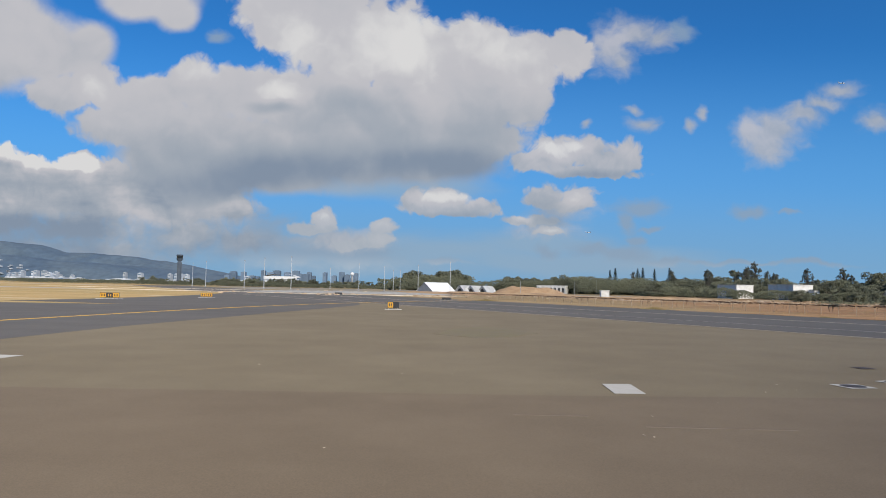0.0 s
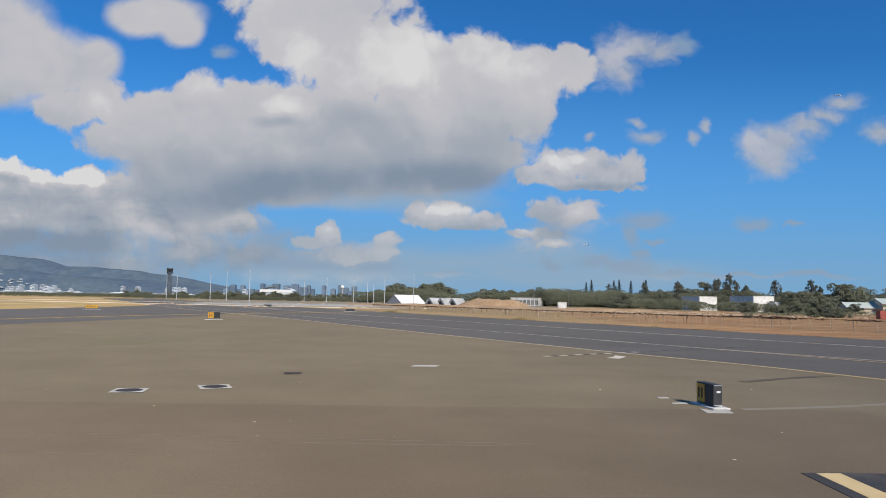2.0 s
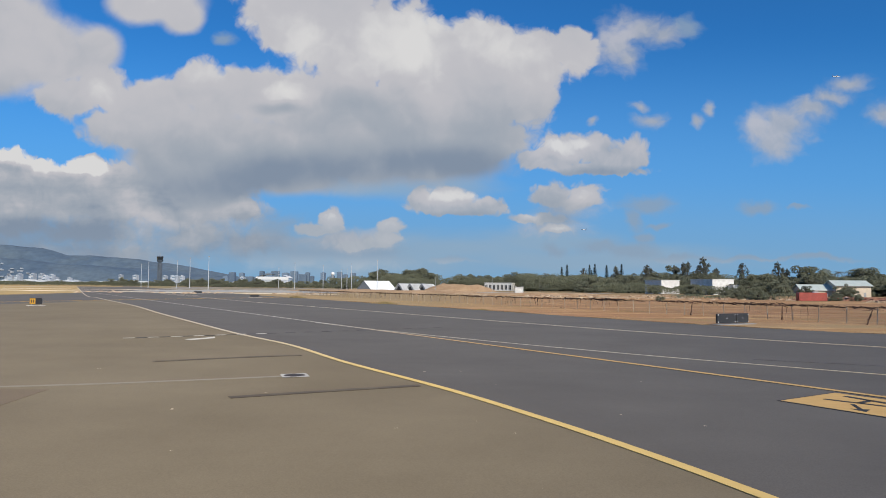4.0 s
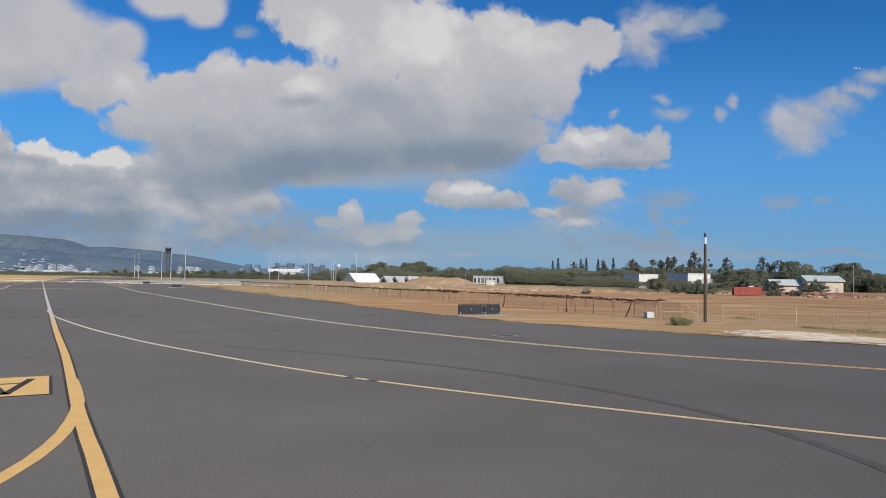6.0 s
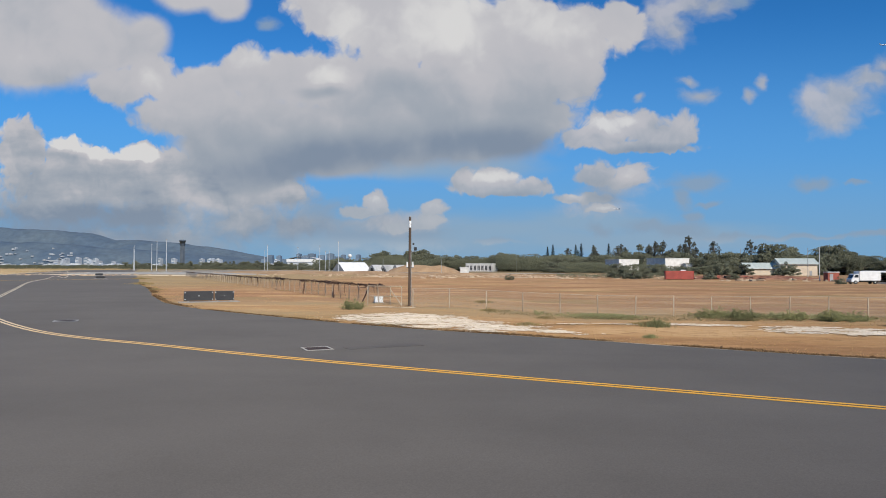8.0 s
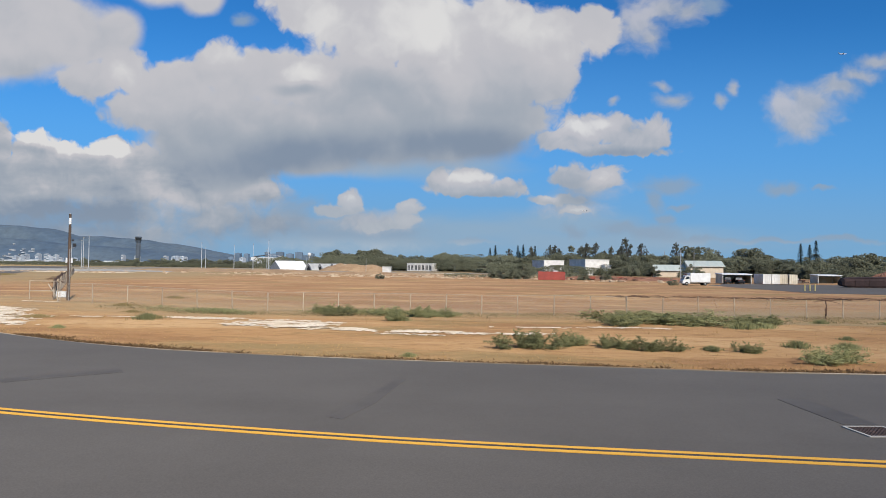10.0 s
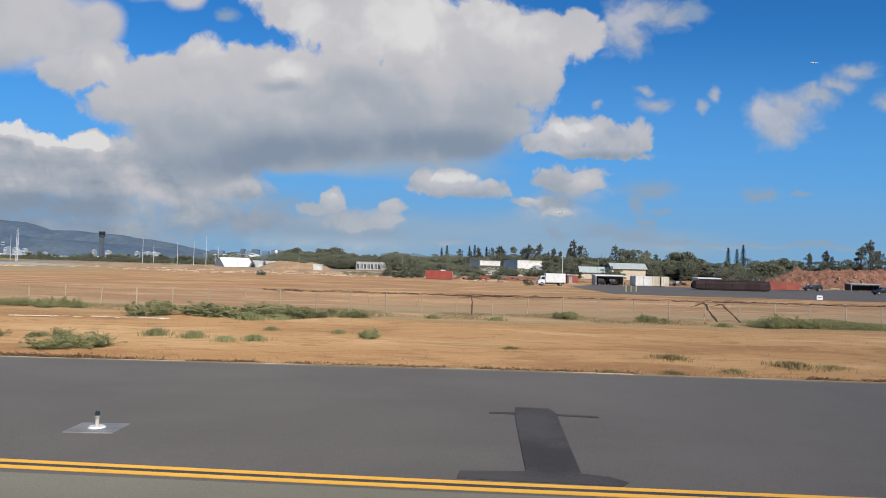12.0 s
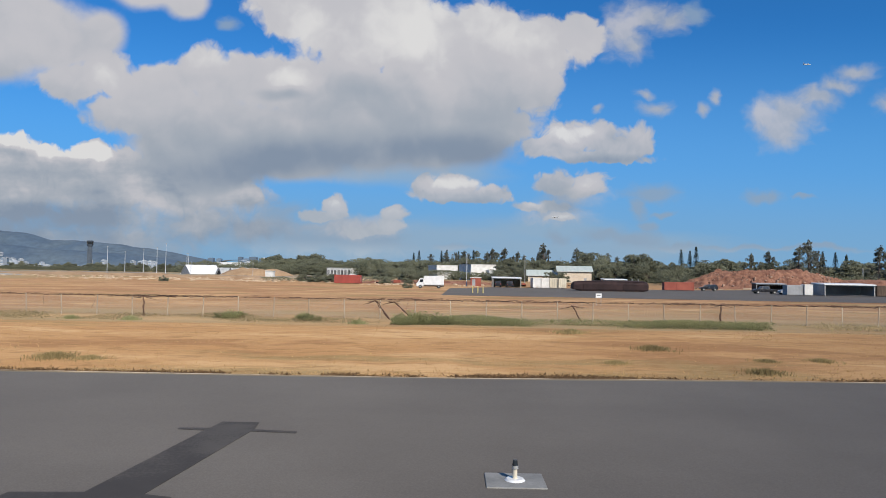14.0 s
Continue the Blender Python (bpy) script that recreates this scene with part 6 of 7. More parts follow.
def white_block(x, y, rz, w, d, h, label, openings=0, sag=0.0):
    t = thing("flat_roofed_building", label, "building", x, y, -0.1, rz, "white flat-roofed buildings")
    part("wall", one_box(0, 0, h / 2, w, d, h), WHITEW, t)
    part("roof", one_box(0, 0, h + 0.15, w + 0.5, d + 0.5, 0.35), WHITEW, t)
    for i in range(openings):
        cx = -w / 2 + (i + 0.5) * w / openings
        # Dark boxes on the wall stand in for shaded openings
        f = part("opening", one_box(cx, -d / 2 - 0.01, h * 0.45, w / openings * 0.55, 0.12, h * 0.6), SHADED_GAP, t)
        part("mullion", one_box(cx, -d / 2 - 0.1, h * 0.45, 0.25, 0.06, h * 0.6), WHITEW, f)
    return t


white_block(188.5, 437, 22, 14, 16, 8.5, "plain white block with a flat roof among trees")
white_block(209.5, 409, 22, 16, 18, 8.9, "large plain white block with a flat roof among trees")
white_block(217.0, 396.5, 22, 4, 4, 5.6, "small white block beside the large one")
white_block(98.0, 601, -28, 26, 12, 6.8, "long white building with dark openings", 7)
white_block(92.1, 385.5, 0, 4.6, 3.6, 3.3, "small white hut beyond the old fence")
bld = thing("red_shed", "small faded red shed beside the white pole", "shed", 201.8, 200, -0.1, 0)
part("wall", one_box(0, 0, 1.2, 3.0, 2.6, 2.4), ORANGE, bld)
part("roof", one_box(0, 0, 2.5, 3.3, 2.9, 0.2), WHITEW, bld)
part("door", one_box(-0.6, -1.32, 1.0, 0.9, 0.06, 2.0), GREYW, bld)


def tent(x, y, rz, w, length, h, label):
    """A fabric shelter on arches, a dark sheet in its end for the shaded inside."""
    t = thing("fabric_shelter", label, "tent", x, y, -0.1, rz, "white fabric shelters")
    n = 14
    arc = [(-w / 2 * math.cos(math.pi * i / n), h * (1 - abs(math.cos(math.pi * i / n)) ** 1.35)) for i in range(n + 1)]
    bm = bmesh.new()
    rows = [[bm.verts.new((px, k * length / 6 - length / 2, pz)) for px, pz in arc] for k in range(7)]
    for k in range(6):
        for i in range(n):
            bm.faces.new((rows[k][i], rows[k][i + 1], rows[k + 1][i + 1], rows[k + 1][i]))
    bmesh.ops.solidify(bm, geom=bm.faces[:], thickness=0.08)
    part("cover", bm, FABRIC, t)
    for s, m in ((-1, SHADED_GAP), (1, FABRIC)):
        bm = bmesh.new()
        k = 0.62 if s < 0 else 0.98
        bm.faces.new([bm.verts.new((px * k, s * (length / 2 - 0.5), pz * k)) for px, pz in arc])
        part("end_opening" if s < 0 else "end_wall", bm, m, t)
    bm = bmesh.new()
    for i in range(n):
        bm.faces.new([bm.verts.new(v) for v in ((arc[i][0], -length / 2 + 0.4, arc[i][1]), (arc[i + 1][0], -length / 2 + 0.4, arc[i + 1][1]), (arc[i + 1][0] * 0.62, -length / 2 + 0.4, arc[i + 1][1] * 0.62), (arc[i][0] * 0.62, -length / 2 + 0.4, arc[i][1] * 0.62))])
    # Front in grey instead of fabric: its shade is put into the colour
    part("end_hood", bm, GREYW, t, "white fabric front with its shade put into grey")
    return t


long_tent = thing("fabric_shelter", "long white fabric shelter with a ridged roof", "tent", -5.0, 540, -0.1, 43, "white fabric shelters")
prof = [(-9.6, 0.0), (-9.2, 0.9), (-5.0, 3.9), (0, 7.3), (5.0, 3.9), (9.2, 0.9), (9.6, 0.0)]
bm = bmesh.new()
for x0, x1 in ((-12.5, -6.2), (-6.2, 0), (0, 6.2), (6.2, 12.5)):
    for i in range(6):
        (a, b), (c, d) = prof[i], prof[i + 1]
        bm.faces.new([bm.verts.new(v) for v in ((x0, a, b), (x1, a, b), (x1, c, d), (x0, c, d))])
part("cover", bm, FABRIC, long_tent)
for sx in (-1, 1):
    bm = bmesh.new()
    bm.faces.new([bm.verts.new((sx * 12.3, a * 0.97, b * 0.97)) for a, b in prof])
    # Grey stands in for shade on these white fabric ends
    part("end_wall", bm, GREYW, long_tent)
for i, (x, y) in enumerate(((17.6, 533), (26.2, 535), (35.4, 537))):
    tent(x, y, -38, 9.5, 14, 5.4, "white fabric shelter with a dark sheet for its shaded end")


def light_mast(x, y, h, z=0.0):
    t = thing("light_mast", "tall slim white light mast on the far field", "mast", x, y, z - 0.3, 0, "tall white masts")
    part("shaft", one_rod((0, 0, 0), (0, 0, h), 0.21, 0.12, 10), MASTW, t)
    part("foot", one_box(0, 0, 0.5, 1.2, 1.2, 1.0), PADC, t)
    part("head", one_box(0, 0, h, 0.7, 0.5, 0.5), STEEL, t)
    return t


for x, y, h in ((-224, 609, 21), (-193, 554, 21), (-140.5, 482, 20), (-116, 442, 20.5), (-89.5, 402, 20), (-101, 612, 19), (-45, 527, 19), (-44, 610, 18), (-37, 596, 18), (-17.4, 488, 19), (5.2, 450, 20.5), (-62, 505, 20)):
    light_mast(x, y, h)
for x, y, h in ((45, 391, 8.5), (78, 400, 8.5), (127, 560, 12)):
    utility_pole(x, y, h, "thin grey pole on the far field", STEEL, False, 0.14)
utility_pole(199.2, 201.2, 9.4, "pale painted pole beside a small hut", MASTW, False, 0.12)
utility_pole(222.2, 260, 11, "thin grey pole in the yard", STEEL, False, 0.12)
utility_pole(266, 452, 15.8, "thin grey pole behind the warehouse", STEEL, False, 0.2)
utility_pole(372, 300, 9.0, "pale painted pole beside the mound", MASTW, False, 0.16)


def bollard(x, y):
    t = thing("bollard", "yellow steel bollard at the yard edge", "bollard", x, y, -0.05, 0, "yellow bollards")
    part("tube", one_rod((0, 0, 0), (0, 0, 1.15), 0.10, 0.10, 12), PALEY, t)
    part("cap", one_rod((0, 0, 1.15), (0, 0, 1.22), 0.10, 0.04, 12), PALEY, t)


for i in range(3):
    bollard(198.9 + i * 0.95, 128.5 + 0.1 * i)
plate = thing("notice_board", "small white notice board on the fence line", "sign", 213.8, 90.9, ground_height(213.8, 90.9), 0)
part("board", one_box(0, 0, 1.25, 0.75, 0.04, 0.55), WHITE, plate)
part("writing", one_box(0, -0.025, 1.25, 0.5, 0.01, 0.08), BLACKM, plate)
for s in (-0.3, 0.3):
    part("post", one_rod((s, 0.03, 0), (s, 0.03, 1.5), 0.03), STEEL, plate)


# ---- trees ----
def card_cloud(blobs, n, leaf, r, flat_cards=0.0):
    """Leaf cards on the shells of many small clumps."""
    vs, fs = [], []
    for i in range(n):
        cx, cy, cz, rr, rh = blobs[i % len(blobs)]
        d = Vector((r.gauss(0, 1), r.gauss(0, 1), r.gauss(0.15, 1))).normalized()
        k = r.uniform(0.55, 1.1)
        p = Vector((cx + d.x * rr * k, cy + d.y * rr * k, cz + d.z * rh * k))
        up_ = Vector((r.gauss(0, 1), r.gauss(0, 1), r.gauss(0, 1) + flat_cards)).normalized()
        e = up_.orthogonal().normalized()
        e.rotate(Matrix.Rotation(r.uniform(0, 6.283), 3, up_))
        f = up_.cross(e)
        s = leaf * r.uniform(0.5, 1.35)
        q = len(vs)
        vs += [p + e * s, p + f * s * 0.6, p - e * s, p - f * s * 0.6]
        fs.append((q, q + 1, q + 2, q + 3))
    return vs, fs


def limbs(bm, tips, base, r0, r):
    for tip in tips:
        tip = Vector(tip)
        start = Vector((0, 0, base * r.uniform(0.5, 1.0)))
        mid = start.lerp(tip, 0.5) + Vector((r.gauss(0, 0.3), r.gauss(0, 0.3), 0.2))
        rod(bm, start, mid, r0 * 0.45, r0 * 0.3, 6)
        rod(bm, mid, tip, r0 * 0.3, r0 * 0.1, 5)


def scrub_tree(seed):
    r = random.Random(seed)
    blobs = []
    for _ in range(34):
        a, d = r.uniform(0, 6.283), math.sqrt(r.random()) * 4.6
        h = 7.6 - 0.16 * d * d + r.gauss(0, 0.7)
        blobs.append((d * math.cos(a), d * math.sin(a), max(0.9, h * r.uniform(0.15, 1.0)), r.uniform(0.8, 1.7), r.uniform(0.6, 1.2)))
    bm = rod(bmesh.new(), (0, 0, -0.3), (0.2, 0.1, 3.0), 0.38, 0.24, 9)
    limbs(bm, [b[:3] for b in blobs[::2]], 3.0, 0.4, r)
    return mesh_of("trunk", bm, BARK), raw_mesh("crown", *card_cloud(blobs, 7600, 0.21, r), LEAF)


def ironwood(seed):
    """Tall, wispy and open, with drooping plumes."""
    r = random.Random(seed)
    blobs = []
    lean = r.uniform(0.05, 0.22)
    for _ in range(64):
        h = r.uniform(2.5, 14.2)
        a, d = r.uniform(0, 6.283), r.uniform(0.1, 1.0) * (4.0 - abs(h - 7.0) * 0.40)
        blobs.append((d * math.cos(a) + (h - 6) * lean, d * math.sin(a), h + r.gauss(0, 0.3), r.uniform(0.3, 0.95), r.uniform(0.35, 0.9)))
    blobs.append((0.9, 0, 14.4, 0.4, 0.9))
    bm = rod(bmesh.new(), (0, 0, -0.3), (0.3, 0, 7.0), 0.36, 0.22, 9)
    rod(bm, (0.3, 0, 7.0), (0.9, 0, 14.2), 0.22, 0.05, 7)
    for b in blobs[::2]:
        rod(bm, (0.03 * b[2], 0, b[2] * 0.72), b[:3], 0.09, 0.03, 5)
    return mesh_of("trunk", bm, BARK), raw_mesh("crown", *card_cloud(blobs, 5600, 0.17, r), DARKLEAF)


def norfolk_pine(seed):
    """A narrow cone of flat whorls with gaps between them."""
    r = random.Random(seed)
    vs, fs = [], []
    H = 20.0
    z = 2.5
    while z < H - 0.3:
        reach = 2.7 * (1 - (z / H) ** 1.25) + 0.25
        for k in range(7):
            a = k * 0.9 + z * 1.7 + r.gauss(0, 0.1)
            for s in range(13):
                d = reach * (s + 1) / 13 * r.uniform(0.9, 1.05)
                p = Vector((d * math.cos(a), d * math.sin(a), z + 0.16 * d + r.gauss(0, 0.08)))
                w = 0.34 * (1 - 0.5 * s / 13)
                e = Vector((math.cos(a), math.sin(a), 0.25)) * w
                f = Vector((-math.sin(a), math.cos(a), r.gauss(0, 0.4))) * w
                q = len(vs)
                vs += [p + e, p + f, p - e, p - f]
                fs.append((q, q + 1, q + 2, q + 3))
        z += 0.62
    bm = rod(bmesh.new(), (0, 0, -0.3), (0, 0, H), 0.34, 0.04, 8)
    return mesh_of("trunk", bm, BARK), raw_mesh("crown", vs, fs, PINELEAF)


def palm(seed):
    r = random.Random(seed)
    vs, fs = [], []
    for k in range(16):
        a = k * 0.393 * 2 + r.gauss(0, 0.1)
        rise = r.uniform(-0.3, 0.9)
        for s in range(10):
            t = s / 9
            p = Vector((2.6 * t * math.cos(a), 2.6 * t * math.sin(a), 9 + rise * t * 2 - 2.2 * t * t))
            n = Vector((-math.sin(a), math.cos(a), 0)) * 0.42 * (1 - 0.6 * t)
            e = Vector((math.cos(a), math.sin(a), -0.4)) * 0.16
            for sgn in (-1, 1):
                q = len(vs)
                tip = p + n * sgn + Vector((0, 0, -0.28))
                vs += [p - e, p + e, tip]
                fs.append((q, q + 1, q + 2))
    bm = rod(bmesh.new(), (0, 0, -0.3), (0.3, 0, 9.0), 0.2, 0.13, 8)
    return mesh_of("trunk", bm, BARK), raw_mesh("crown", vs, fs, DARKLEAF)


KINDS = {
    "scrub": ([scrub_tree(s) for s in (1, 2, 3, 4)], 8.0, "wide green scrub tree with an uneven crown", "scrub_tree"),
    "iron": ([ironwood(s) for s in (11, 12, 13)], 15.0, "tall wispy dark green ironwood tree", "ironwood_tree"),
    "pine": ([norfolk_pine(21), norfolk_pine(22)], 20.0, "narrow conical dark green pine tree", "pine_tree"),
    "palm": ([palm(31)], 9.6, "thin-trunked palm tree above the scrub", "palm_tree"),
}


def tree(kind, x, y, h, wide=1.0, z=-0.1):
    pairs, full, label, name = KINDS[kind]
    r = random.Random(int(x * 31 + y * 17))
    t = thing(name, label, "tree", x, y, z, r.uniform(0, 360), name.replace("_", " ") + "s behind the field")
    trunk, crown = pairs[r.randrange(len(pairs))]
    k = h / full
    t.scale = (k * wide, k * wide, k)
    part("trunk", trunk, None, t)
    part("crown", crown, None, t)
    return t


for x, y, h in ((184, 640, 25), (189, 640, 26), (200, 640, 24.8), (158, 640, 22.8), (163, 640, 25), (214, 640, 26), (325, 393, 19.5), (330, 393, 18.8), (333.5, 393, 21.3), (371, 330, 17), (377, 330, 16.6), (382, 330, 15), (186, 640, 20), (388, 340, 16)):
    tree("pine", x, y, h + 0.3, 1.15)
for x, y, h in ((233, 520, 23.8), (225, 520, 21), (246, 500, 18), (275, 595, 31), (270, 590, 23), (282, 476, 22.5), (288, 480, 18), (197, 500, 19), (191, 560, 18), (240, 520, 18), (297, 500, 18), (262, 540, 20), (255, 520, 17), (308, 470, 17),
                (333, 320, 15), (342, 320, 16.4), (349, 300, 20.6), (344, 300, 18), (355, 305, 16), (366, 280, 17.5), (374, 285, 16), (395, 290, 16), (405, 300, 17), (415, 285, 16), (430, 300, 15), (258, 480, 21.7), (203, 520, 21.3), (207, 524, 19), (190, 560, 21.4), (222, 500, 22.5), (219, 505, 20), (242, 508, 20.5), (300, 470, 19), (174, 620, 21)):
    tree("iron", x, y, h, 1.05)
BACK_SCRUB = [
    (281, 440, 19), (286, 446, 17.5), (289, 430, 16.2), (307, 420, 17.6), (313, 424, 16.5), (212, 500, 19), (230, 505, 18.5), (243, 332, 6.2), (248, 334, 5.2),
    (312, 460, 15), (317, 440, 15.5), (322, 430, 12.5), (306, 480, 15),
    (294, 440, 13), (303, 425, 12), (316, 420, 12), (335, 382, 11),
    (348, 400, 11), (330, 335, 12), (322, 350, 10), (338, 345, 12),
    (285, 380, 9), (292, 372, 10), (300, 375, 10), (310, 370, 9.5),
    (275, 372, 9), (232, 372, 8.5), (226, 366, 7.5), (203, 396, 4.5),
]
MIDDLE_SCRUB = [
    (175, 408, 5.5), (232, 420, 12), (243, 425, 13), (252, 430, 13),
    (262, 420, 12.5), (272, 425, 13), (281, 420, 12), (203, 450, 13),
    (192, 460, 12.5), (222, 440, 13.5), (357, 325, 11), (365, 320, 11),
    (376, 315, 11), (384, 318, 12), (352, 318, 12), (345, 330, 11),
    (400, 320, 13), (415, 315, 13), (430, 320, 14), (445, 310, 13),
]
NEAR_SCRUB = [
    (460, 320, 13), (174, 216, 2.6), (181, 217, 2.4), (152, 222, 4.2),
    (147, 224, 3.2), (156, 224, 3.4), (113, 196, 1.7), (184.8, 160.5, 1.6),
    (218, 340, 6), (227, 335, 5.5), (163, 309, 5.6), (165.5, 313, 4.6),
    (176.4, 289, 5.2), (180.6, 290, 3.6), (173.5, 300, 3.5), (196, 405, 5.0),
    (211, 385, 4.6), (219, 380, 5.0),
]
for x, y, h in BACK_SCRUB + MIDDLE_SCRUB + NEAR_SCRUB:
    tree("scrub", x, y, h, 1.25)
for x, y, h in ((150, 690, 18), (215, 600, 17), (325, 480, 17), (352, 430, 15)):
    tree("palm", x, y, h, 0.9)


def tree_belts():
    """Rows of scrub trees that close the view, with a wandering height."""
    r = random.Random(77)
    for x0, x1, y0, y1, n, h0, h1 in ((150, 330, 460, 540, 44, 11, 15), (112, 230, 600, 680, 34, 13.5, 17.5), (60, 130, 640, 700, 20, 13.5, 17), (-46, 20, 870, 930, 26, 21, 26), (-60, 60, 660, 700, 12, 9, 12), (-260, -30, 780, 860, 28, 9, 12), (-420, -200, 900, 1000, 24, 9, 12), (225, 300, 385, 430, 26, 9, 13.5), (300, 400, 300, 345, 34, 8.5, 12.5), (395, 520, 290, 330, 22, 10, 13),
                                      (320, 500, 400, 470, 34, 10, 13), (150, 330, 700, 800, 14, 15, 18)):
        for i in range(n):
            x = x0 + (x1 - x0) * (i + r.random()) / n
            y = r.uniform(y0, y1)
            tree("scrub", x, y, r.uniform(h0, h1) * (0.9 + 0.25 * noise.noise((x * 0.03, 0, 0))), r.uniform(1.3, 1.8))


tree_belts()


def thicket(x0, x1, y0, y1, n, h0, h1, leaf, seed, mat):
    """A continuous low thicket: leaf cards heaped to a wandering height."""
    r = random.Random(seed)
    vs, fs = [], []
    for _ in range(n):
        x, y = r.uniform(x0, x1), r.uniform(y0, y1)
        top = h0 + (h1 - h0) * (0.5 + 0.7 * noise.fractal((x * 0.045, y * 0.03, seed), 0.8, 2.0, 4))
        z = max(0.0, top) * (1 - r.random() ** 2 * 0.85)
        p = Vector((x, y, z))
        d = Vector((r.gauss(0, 1), r.gauss(-0.4, 1), r.gauss(0.4, 1))).normalized()
        e = d.orthogonal().normalized() * leaf * r.uniform(0.5, 1.3)
        f = d.cross(e) * 0.6
        k = len(vs)
        vs += [p + e, p + f, p - e, p - f]
        fs.append((k, k + 1, k + 2, k + 3))
    tagged(new("thicket", raw_mesh("thicket", vs, fs, mat)), "dense olive green scrub thicket", "scrub", kind="stuff")


thicket(150, 345, 446, 468, 24000, 2.5, 7.5, 0.36, 1, SCRUB)
thicket(148, 236, 376, 392, 16000, 2.6, 6.4, 0.28, 8, SCRUB)
thicket(-60, 120, 620, 650, 26000, 6.0, 13, 0.45, 2, SCRUB)
thicket(110, 330, 545, 600, 36000, 10.0, 15, 0.45, 3, SCRUB)
thicket(-50, 24, 850, 885, 14000, 13.0, 21, 0.5, 10, SCRUB)
thicket(320, 520, 380, 400, 22000, 4.0, 9, 0.36, 4, SCRUB)
thicket(-480, -30, 740, 780, 22000, 2.0, 5, 0.5, 5, SCRUB)
thicket(-900, -440, 1150, 1200, 12000, 3.0, 6.5, 0.9, 6, SCRUB)
thicket(275, 420, 262, 285, 16000, 2.0, 6.5, 0.28, 7, SCRUB)
thicket(130, 175, 232, 240, 3000, 0.5, 2.2, 0.2, 9, SCRUB)


# ---- the far distance ----
def control_tower():
    t = thing("control_tower", "tall dark airport control tower with a flared cab", "tower", -501, 1292, 0, 20)
    part("shaft", one_box(0, 0, 23, 5.6, 5.6, 46, bevel=0.8), TOWERM, t)
    for s in (-1, 1):
        part("fin", one_box(s * 3.5, 0, 21, 1.2, 3.4, 42), TOWERM, t)
    part("collar", one_rod((0, 0, 44), (0, 0, 48.5), 4.0, 6.0, 8), TOWERM, t)
    part("cab", one_rod((0, 0, 48.5), (0, 0, 54), 5.0, 6.0, 8), GLASS, t, "dark glass cab")
    part("roof", one_rod((0, 0, 54), (0, 0, 56.0), 6.3, 5.2, 8), TOWERM, t)
    part("antenna", one_rod((0, 0, 56.5), (0, 0, 61), 0.25), STEEL, t)


control_tower()
arena = thing("hangar", "far white hangar with a curved roof", "hangar", -542, 2298, 0, 0)
bm = bmesh.new()
for i in range(12):
    a, b = math.pi * i / 12, math.pi * (i + 1) / 12
    bm.faces.new([bm.verts.new(v) for v in ((-55 * math.cos(a), -30, 26 + 12 * math.sin(a)), (-55 * math.cos(b), -30, 26 + 12 * math.sin(b)), (-55 * math.cos(b), 30, 26 + 12 * math.sin(b)), (-55 * math.cos(a), 30, 26 + 12 * math.sin(a)))])
part("roof", bm, WHITE, arena)
part("fascia", one_box(0, -30, 25, 110, 1, 10), WHITE, arena)
part("wall", one_box(0, 0, 11, 104, 56, 22), WHITEFAR, arena)
dome = thing("radar_dome", "small white radar dome on a tower", "radar", -178, 1338, 0, 0)
bm = bmesh.new()
bmesh.ops.create_uvsphere(bm, u_segments=16, v_segments=10, radius=3.8, matrix=pose(0, 0, 26))
part("dome", bm, WHITE, dome)
part("tower", one_rod((0, 0, 0), (0, 0, 24), 2.0, 1.6, 8), GREYW, dome)


def far_block(x, y, w, h, d, mat, label, floors=0):
    t = thing("far_building", label, "building", x, y, 0, 0, "buildings of the far city")
    part("wall", one_box(0, 0, h / 2, w, d, h), mat, t)
    part("roof", one_box(0, 0, h + 1.2, w * 0.5, d * 0.5, 2.4), mat, t)
    for i in range(floors):
        part("window_band", one_box(0, -d / 2 - 0.1, h * (i + 0.6) / floors, w * 0.86, 0.4, h / floors * 0.4), BLUEFAR, t)
    return t


def city():
    r = random.Random(41)
    for i in range(84):
        c = r.choice((-0.70, -0.645, -0.63, -0.61, -0.60, -0.565, -0.49, -0.415, -0.40, -0.31))
        u = c + r.gauss(0, 0.012)
        y = r.uniform(2500, 3000)
        tall = r.random() < 0.3
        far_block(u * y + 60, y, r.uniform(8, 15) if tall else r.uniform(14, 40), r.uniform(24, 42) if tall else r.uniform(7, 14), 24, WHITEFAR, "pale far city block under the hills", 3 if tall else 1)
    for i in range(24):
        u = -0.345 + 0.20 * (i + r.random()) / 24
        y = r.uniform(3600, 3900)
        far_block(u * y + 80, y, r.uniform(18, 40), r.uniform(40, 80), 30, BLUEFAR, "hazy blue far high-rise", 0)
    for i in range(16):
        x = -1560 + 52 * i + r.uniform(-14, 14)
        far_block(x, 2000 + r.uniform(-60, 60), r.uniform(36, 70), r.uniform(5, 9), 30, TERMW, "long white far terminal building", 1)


city()


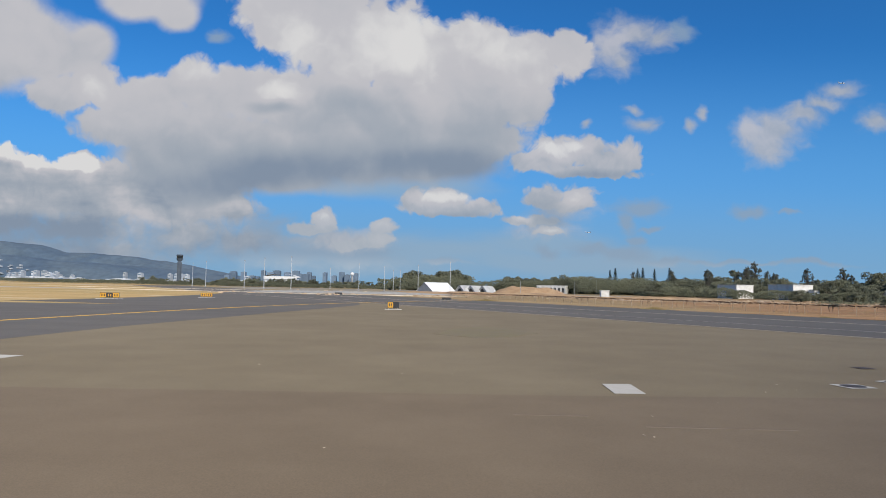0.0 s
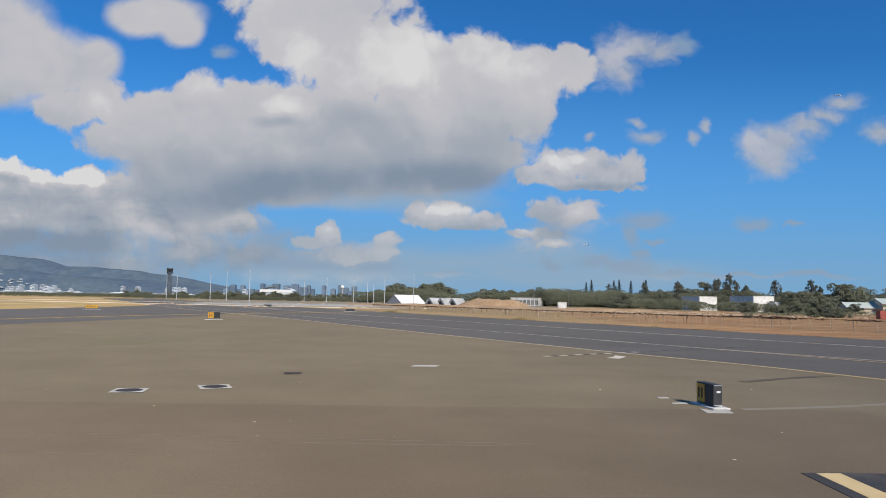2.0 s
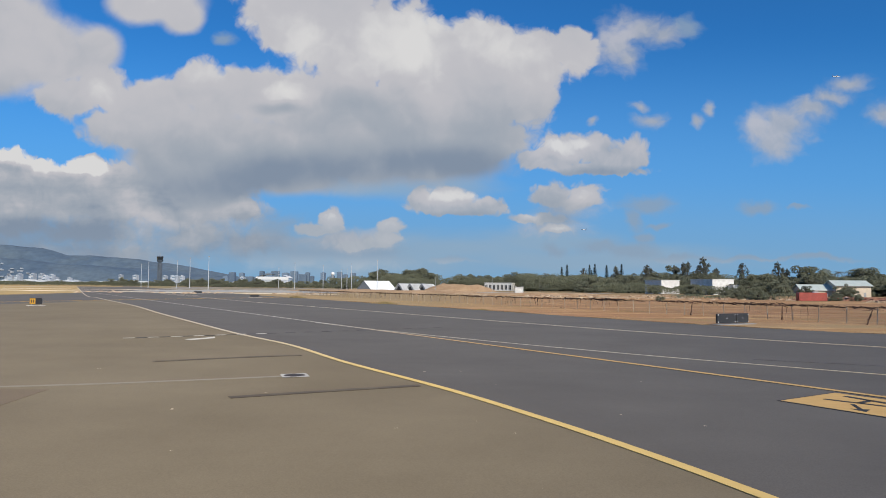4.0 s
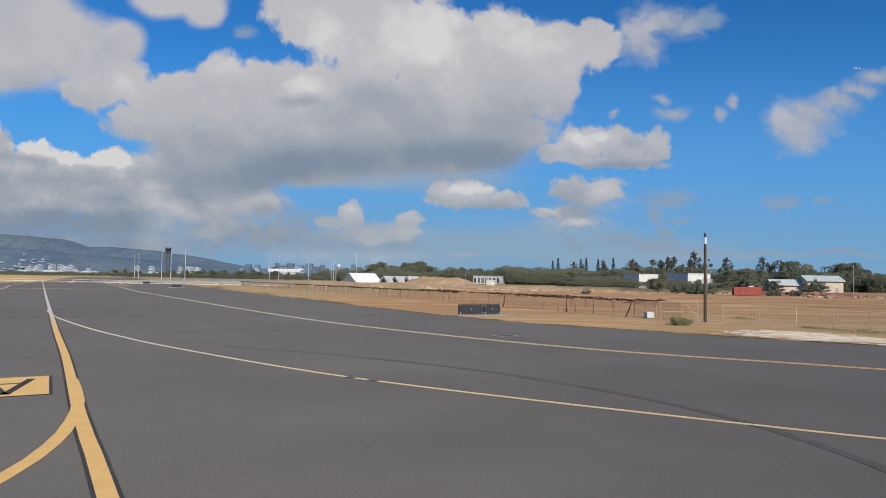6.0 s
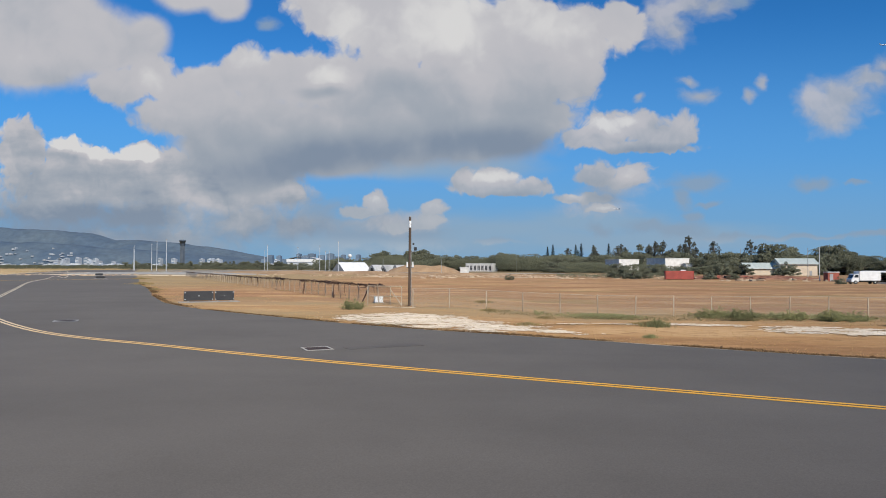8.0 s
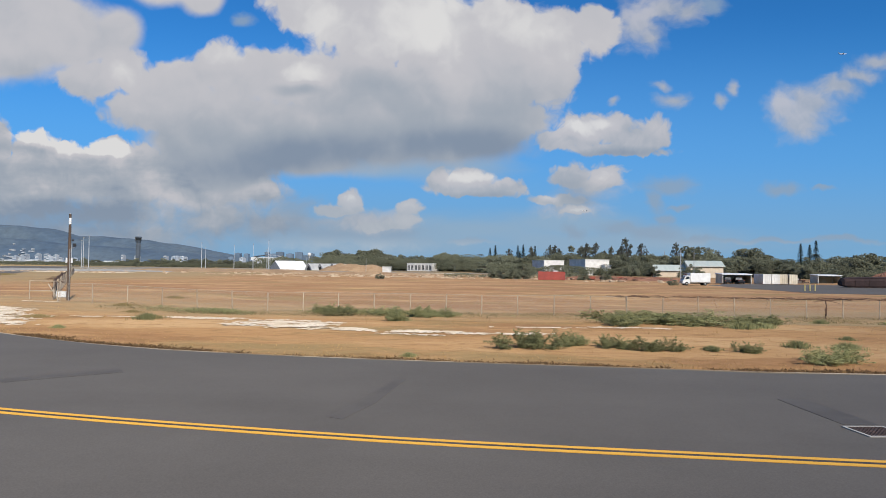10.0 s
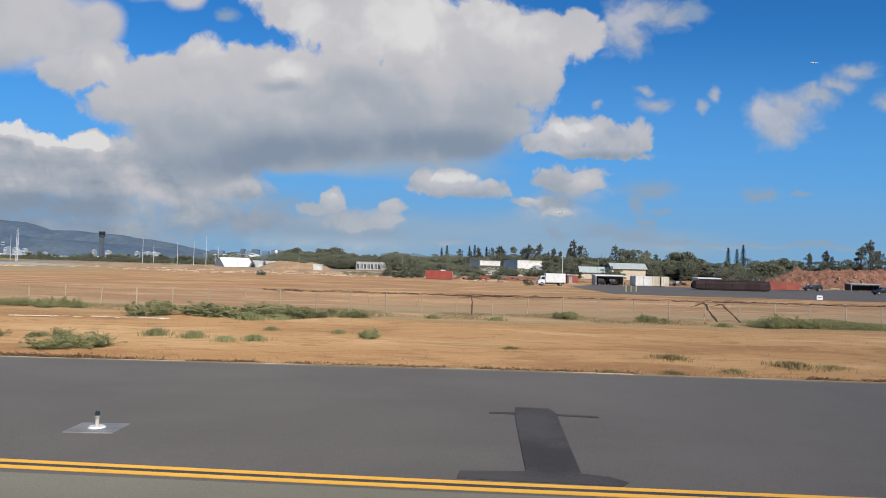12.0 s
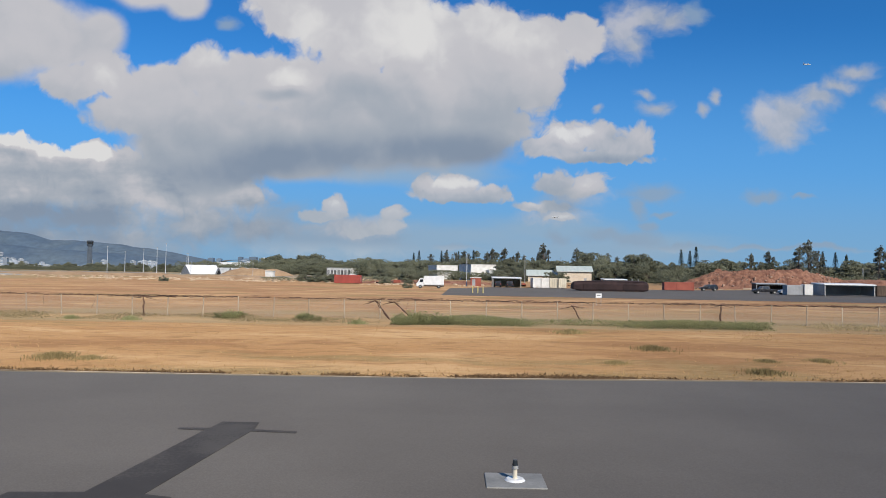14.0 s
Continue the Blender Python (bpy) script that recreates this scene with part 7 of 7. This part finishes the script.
def hills():
    """The forested range behind the city: folded ridges falling to the right."""
    nx, ny = 150, 16
    # Bearing and rise of the skyline, from the high left end to the foot behind the tower
    skyline = [(-1.0, 0.066), (-0.78, 0.061), (-0.70, 0.0590), (-0.66, 0.0560), (-0.615, 0.0520), (-0.575, 0.0425), (-0.53, 0.0418), (-0.465, 0.0370), (-0.425, 0.0315), (-0.39, 0.0262), (-0.34, 0.0165), (-0.27, 0.004), (-0.2, 0.0)]
    for name, y0, lift, seed in (("mountain_range", 4350, 1.0, 2), ("foothills", 4000, 0.60, 5)):
        vs, fs = [], []
        for j in range(ny + 1):
            for i in range(nx + 1):
                x = -4400 + 3600 * i / nx
                top = 4350 * lift * float(np.interp((x - 94) / y0, [p[0] for p in skyline], [p[1] for p in skyline]))
                top *= 1 + 0.05 * noise.fractal((x * 0.0045, seed, 0), 0.8, 2.0, 4)
                k = j / ny
                z = top * math.sin(k * math.pi / 2) ** 0.8 * (1 + 0.22 * noise.fractal((x * 0.004, k * 3, seed), 0.9, 2.0, 4) * (1 - k))
                vs.append((x, y0 - 300 + 300 * k, z - 4))
        for j in range(ny):
            for i in range(nx):
                a = j * (nx + 1) + i
                fs.append((a, a + 1, a + nx + 2, a + nx + 1))
        if name == "foothills":
            r = random.Random(12)
            bm = bmesh.new()
            for _ in range(150):
                c = int(r.choice((0.09, 0.16, 0.24, 0.31, 0.40, 0.47, 0.55)) * nx + r.gauss(0, 2.6))
                j = min(ny - 1, int(abs(r.gauss(0, 3.2))) + 1)
                p = vs[j * (nx + 1) + min(max(c, 1), nx - 1)]
                box(bm, p[0] + r.uniform(-14, 14), p[1] - 6, p[2] + 3, r.uniform(6, 15), 14, r.uniform(4, 9))
            tagged(new("hillside_houses", mesh_of("hillside_houses", bm, WHITEFAR)), "pale houses scattered over the far hillside", "houses", kind="stuff")
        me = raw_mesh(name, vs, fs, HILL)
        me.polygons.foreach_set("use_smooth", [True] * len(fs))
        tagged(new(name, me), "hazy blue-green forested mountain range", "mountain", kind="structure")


hills()


def airliner(x, y, z, rz, pitch, k, label):
    t = thing("airliner", label, "aircraft", x, y, z, rz, "aircraft in the sky")
    t.matrix_basis = pose(x, y, z, 0, -pitch, rz)
    t.scale = (k, k, k)
    bm = bmesh.new()
    bmesh.ops.create_uvsphere(bm, u_segments=14, v_segments=14, radius=1, matrix=pose(0, 0, 0, 0, 90, 0) @ Matrix.Diagonal((1.9, 1.9, 19, 1)))
    part("fuselage", bm, WHITE, t)
    for s in (-1, 1):
        bm = bmesh.new()
        lo = [bm.verts.new(v) for v in ((3.5, s * 1.5, -0.9), (-2.5, s * 1.5, -0.9), (-5.5, s * 17, 0.6), (-3.8, s * 17, 0.6))]
        hi = [bm.verts.new(v.co + Vector((0, 0, 0.35))) for v in lo]
        bm.faces.new(lo)
        bm.faces.new(hi[::-1])
        for i in range(4):
            bm.faces.new((lo[i], lo[(i + 1) % 4], hi[(i + 1) % 4], hi[i]))
        part("wing", bm, STEEL, t)
        part("engine", one_rod((3.2, s * 5.6, -1.9), (-0.6, s * 5.6, -1.9), 1.0, 0.8, 12), WHITE, t)
        part("tailplane", one_box(-16.5, s * 3.4, 0.8, 2.6, 6, 0.25, rz=-s * 25), STEEL, t)
    bm = bmesh.new()
    vs = [bm.verts.new(v) for v in ((-12.5, 0.15, 1.2), (-17.5, 0.15, 1.2), (-19.2, 0.15, 8), (-16.9, 0.15, 8))]
    f = bm.faces.new(vs)
    r = bmesh.ops.extrude_face_region(bm, geom=[f])
    bmesh.ops.translate(bm, verts=[v for v in r["geom"] if isinstance(v, bmesh.types.BMVert)], vec=(0, -0.3, 0))
    part("fin", bm, BLUEFAR, t)


airliner(1540, 2600, 828, 8, 2, 0.85, "small white airliner climbing in the blue sky")
airliner(640, 3000, 260, 150, 9, 0.8, "small airliner climbing away over the sea")
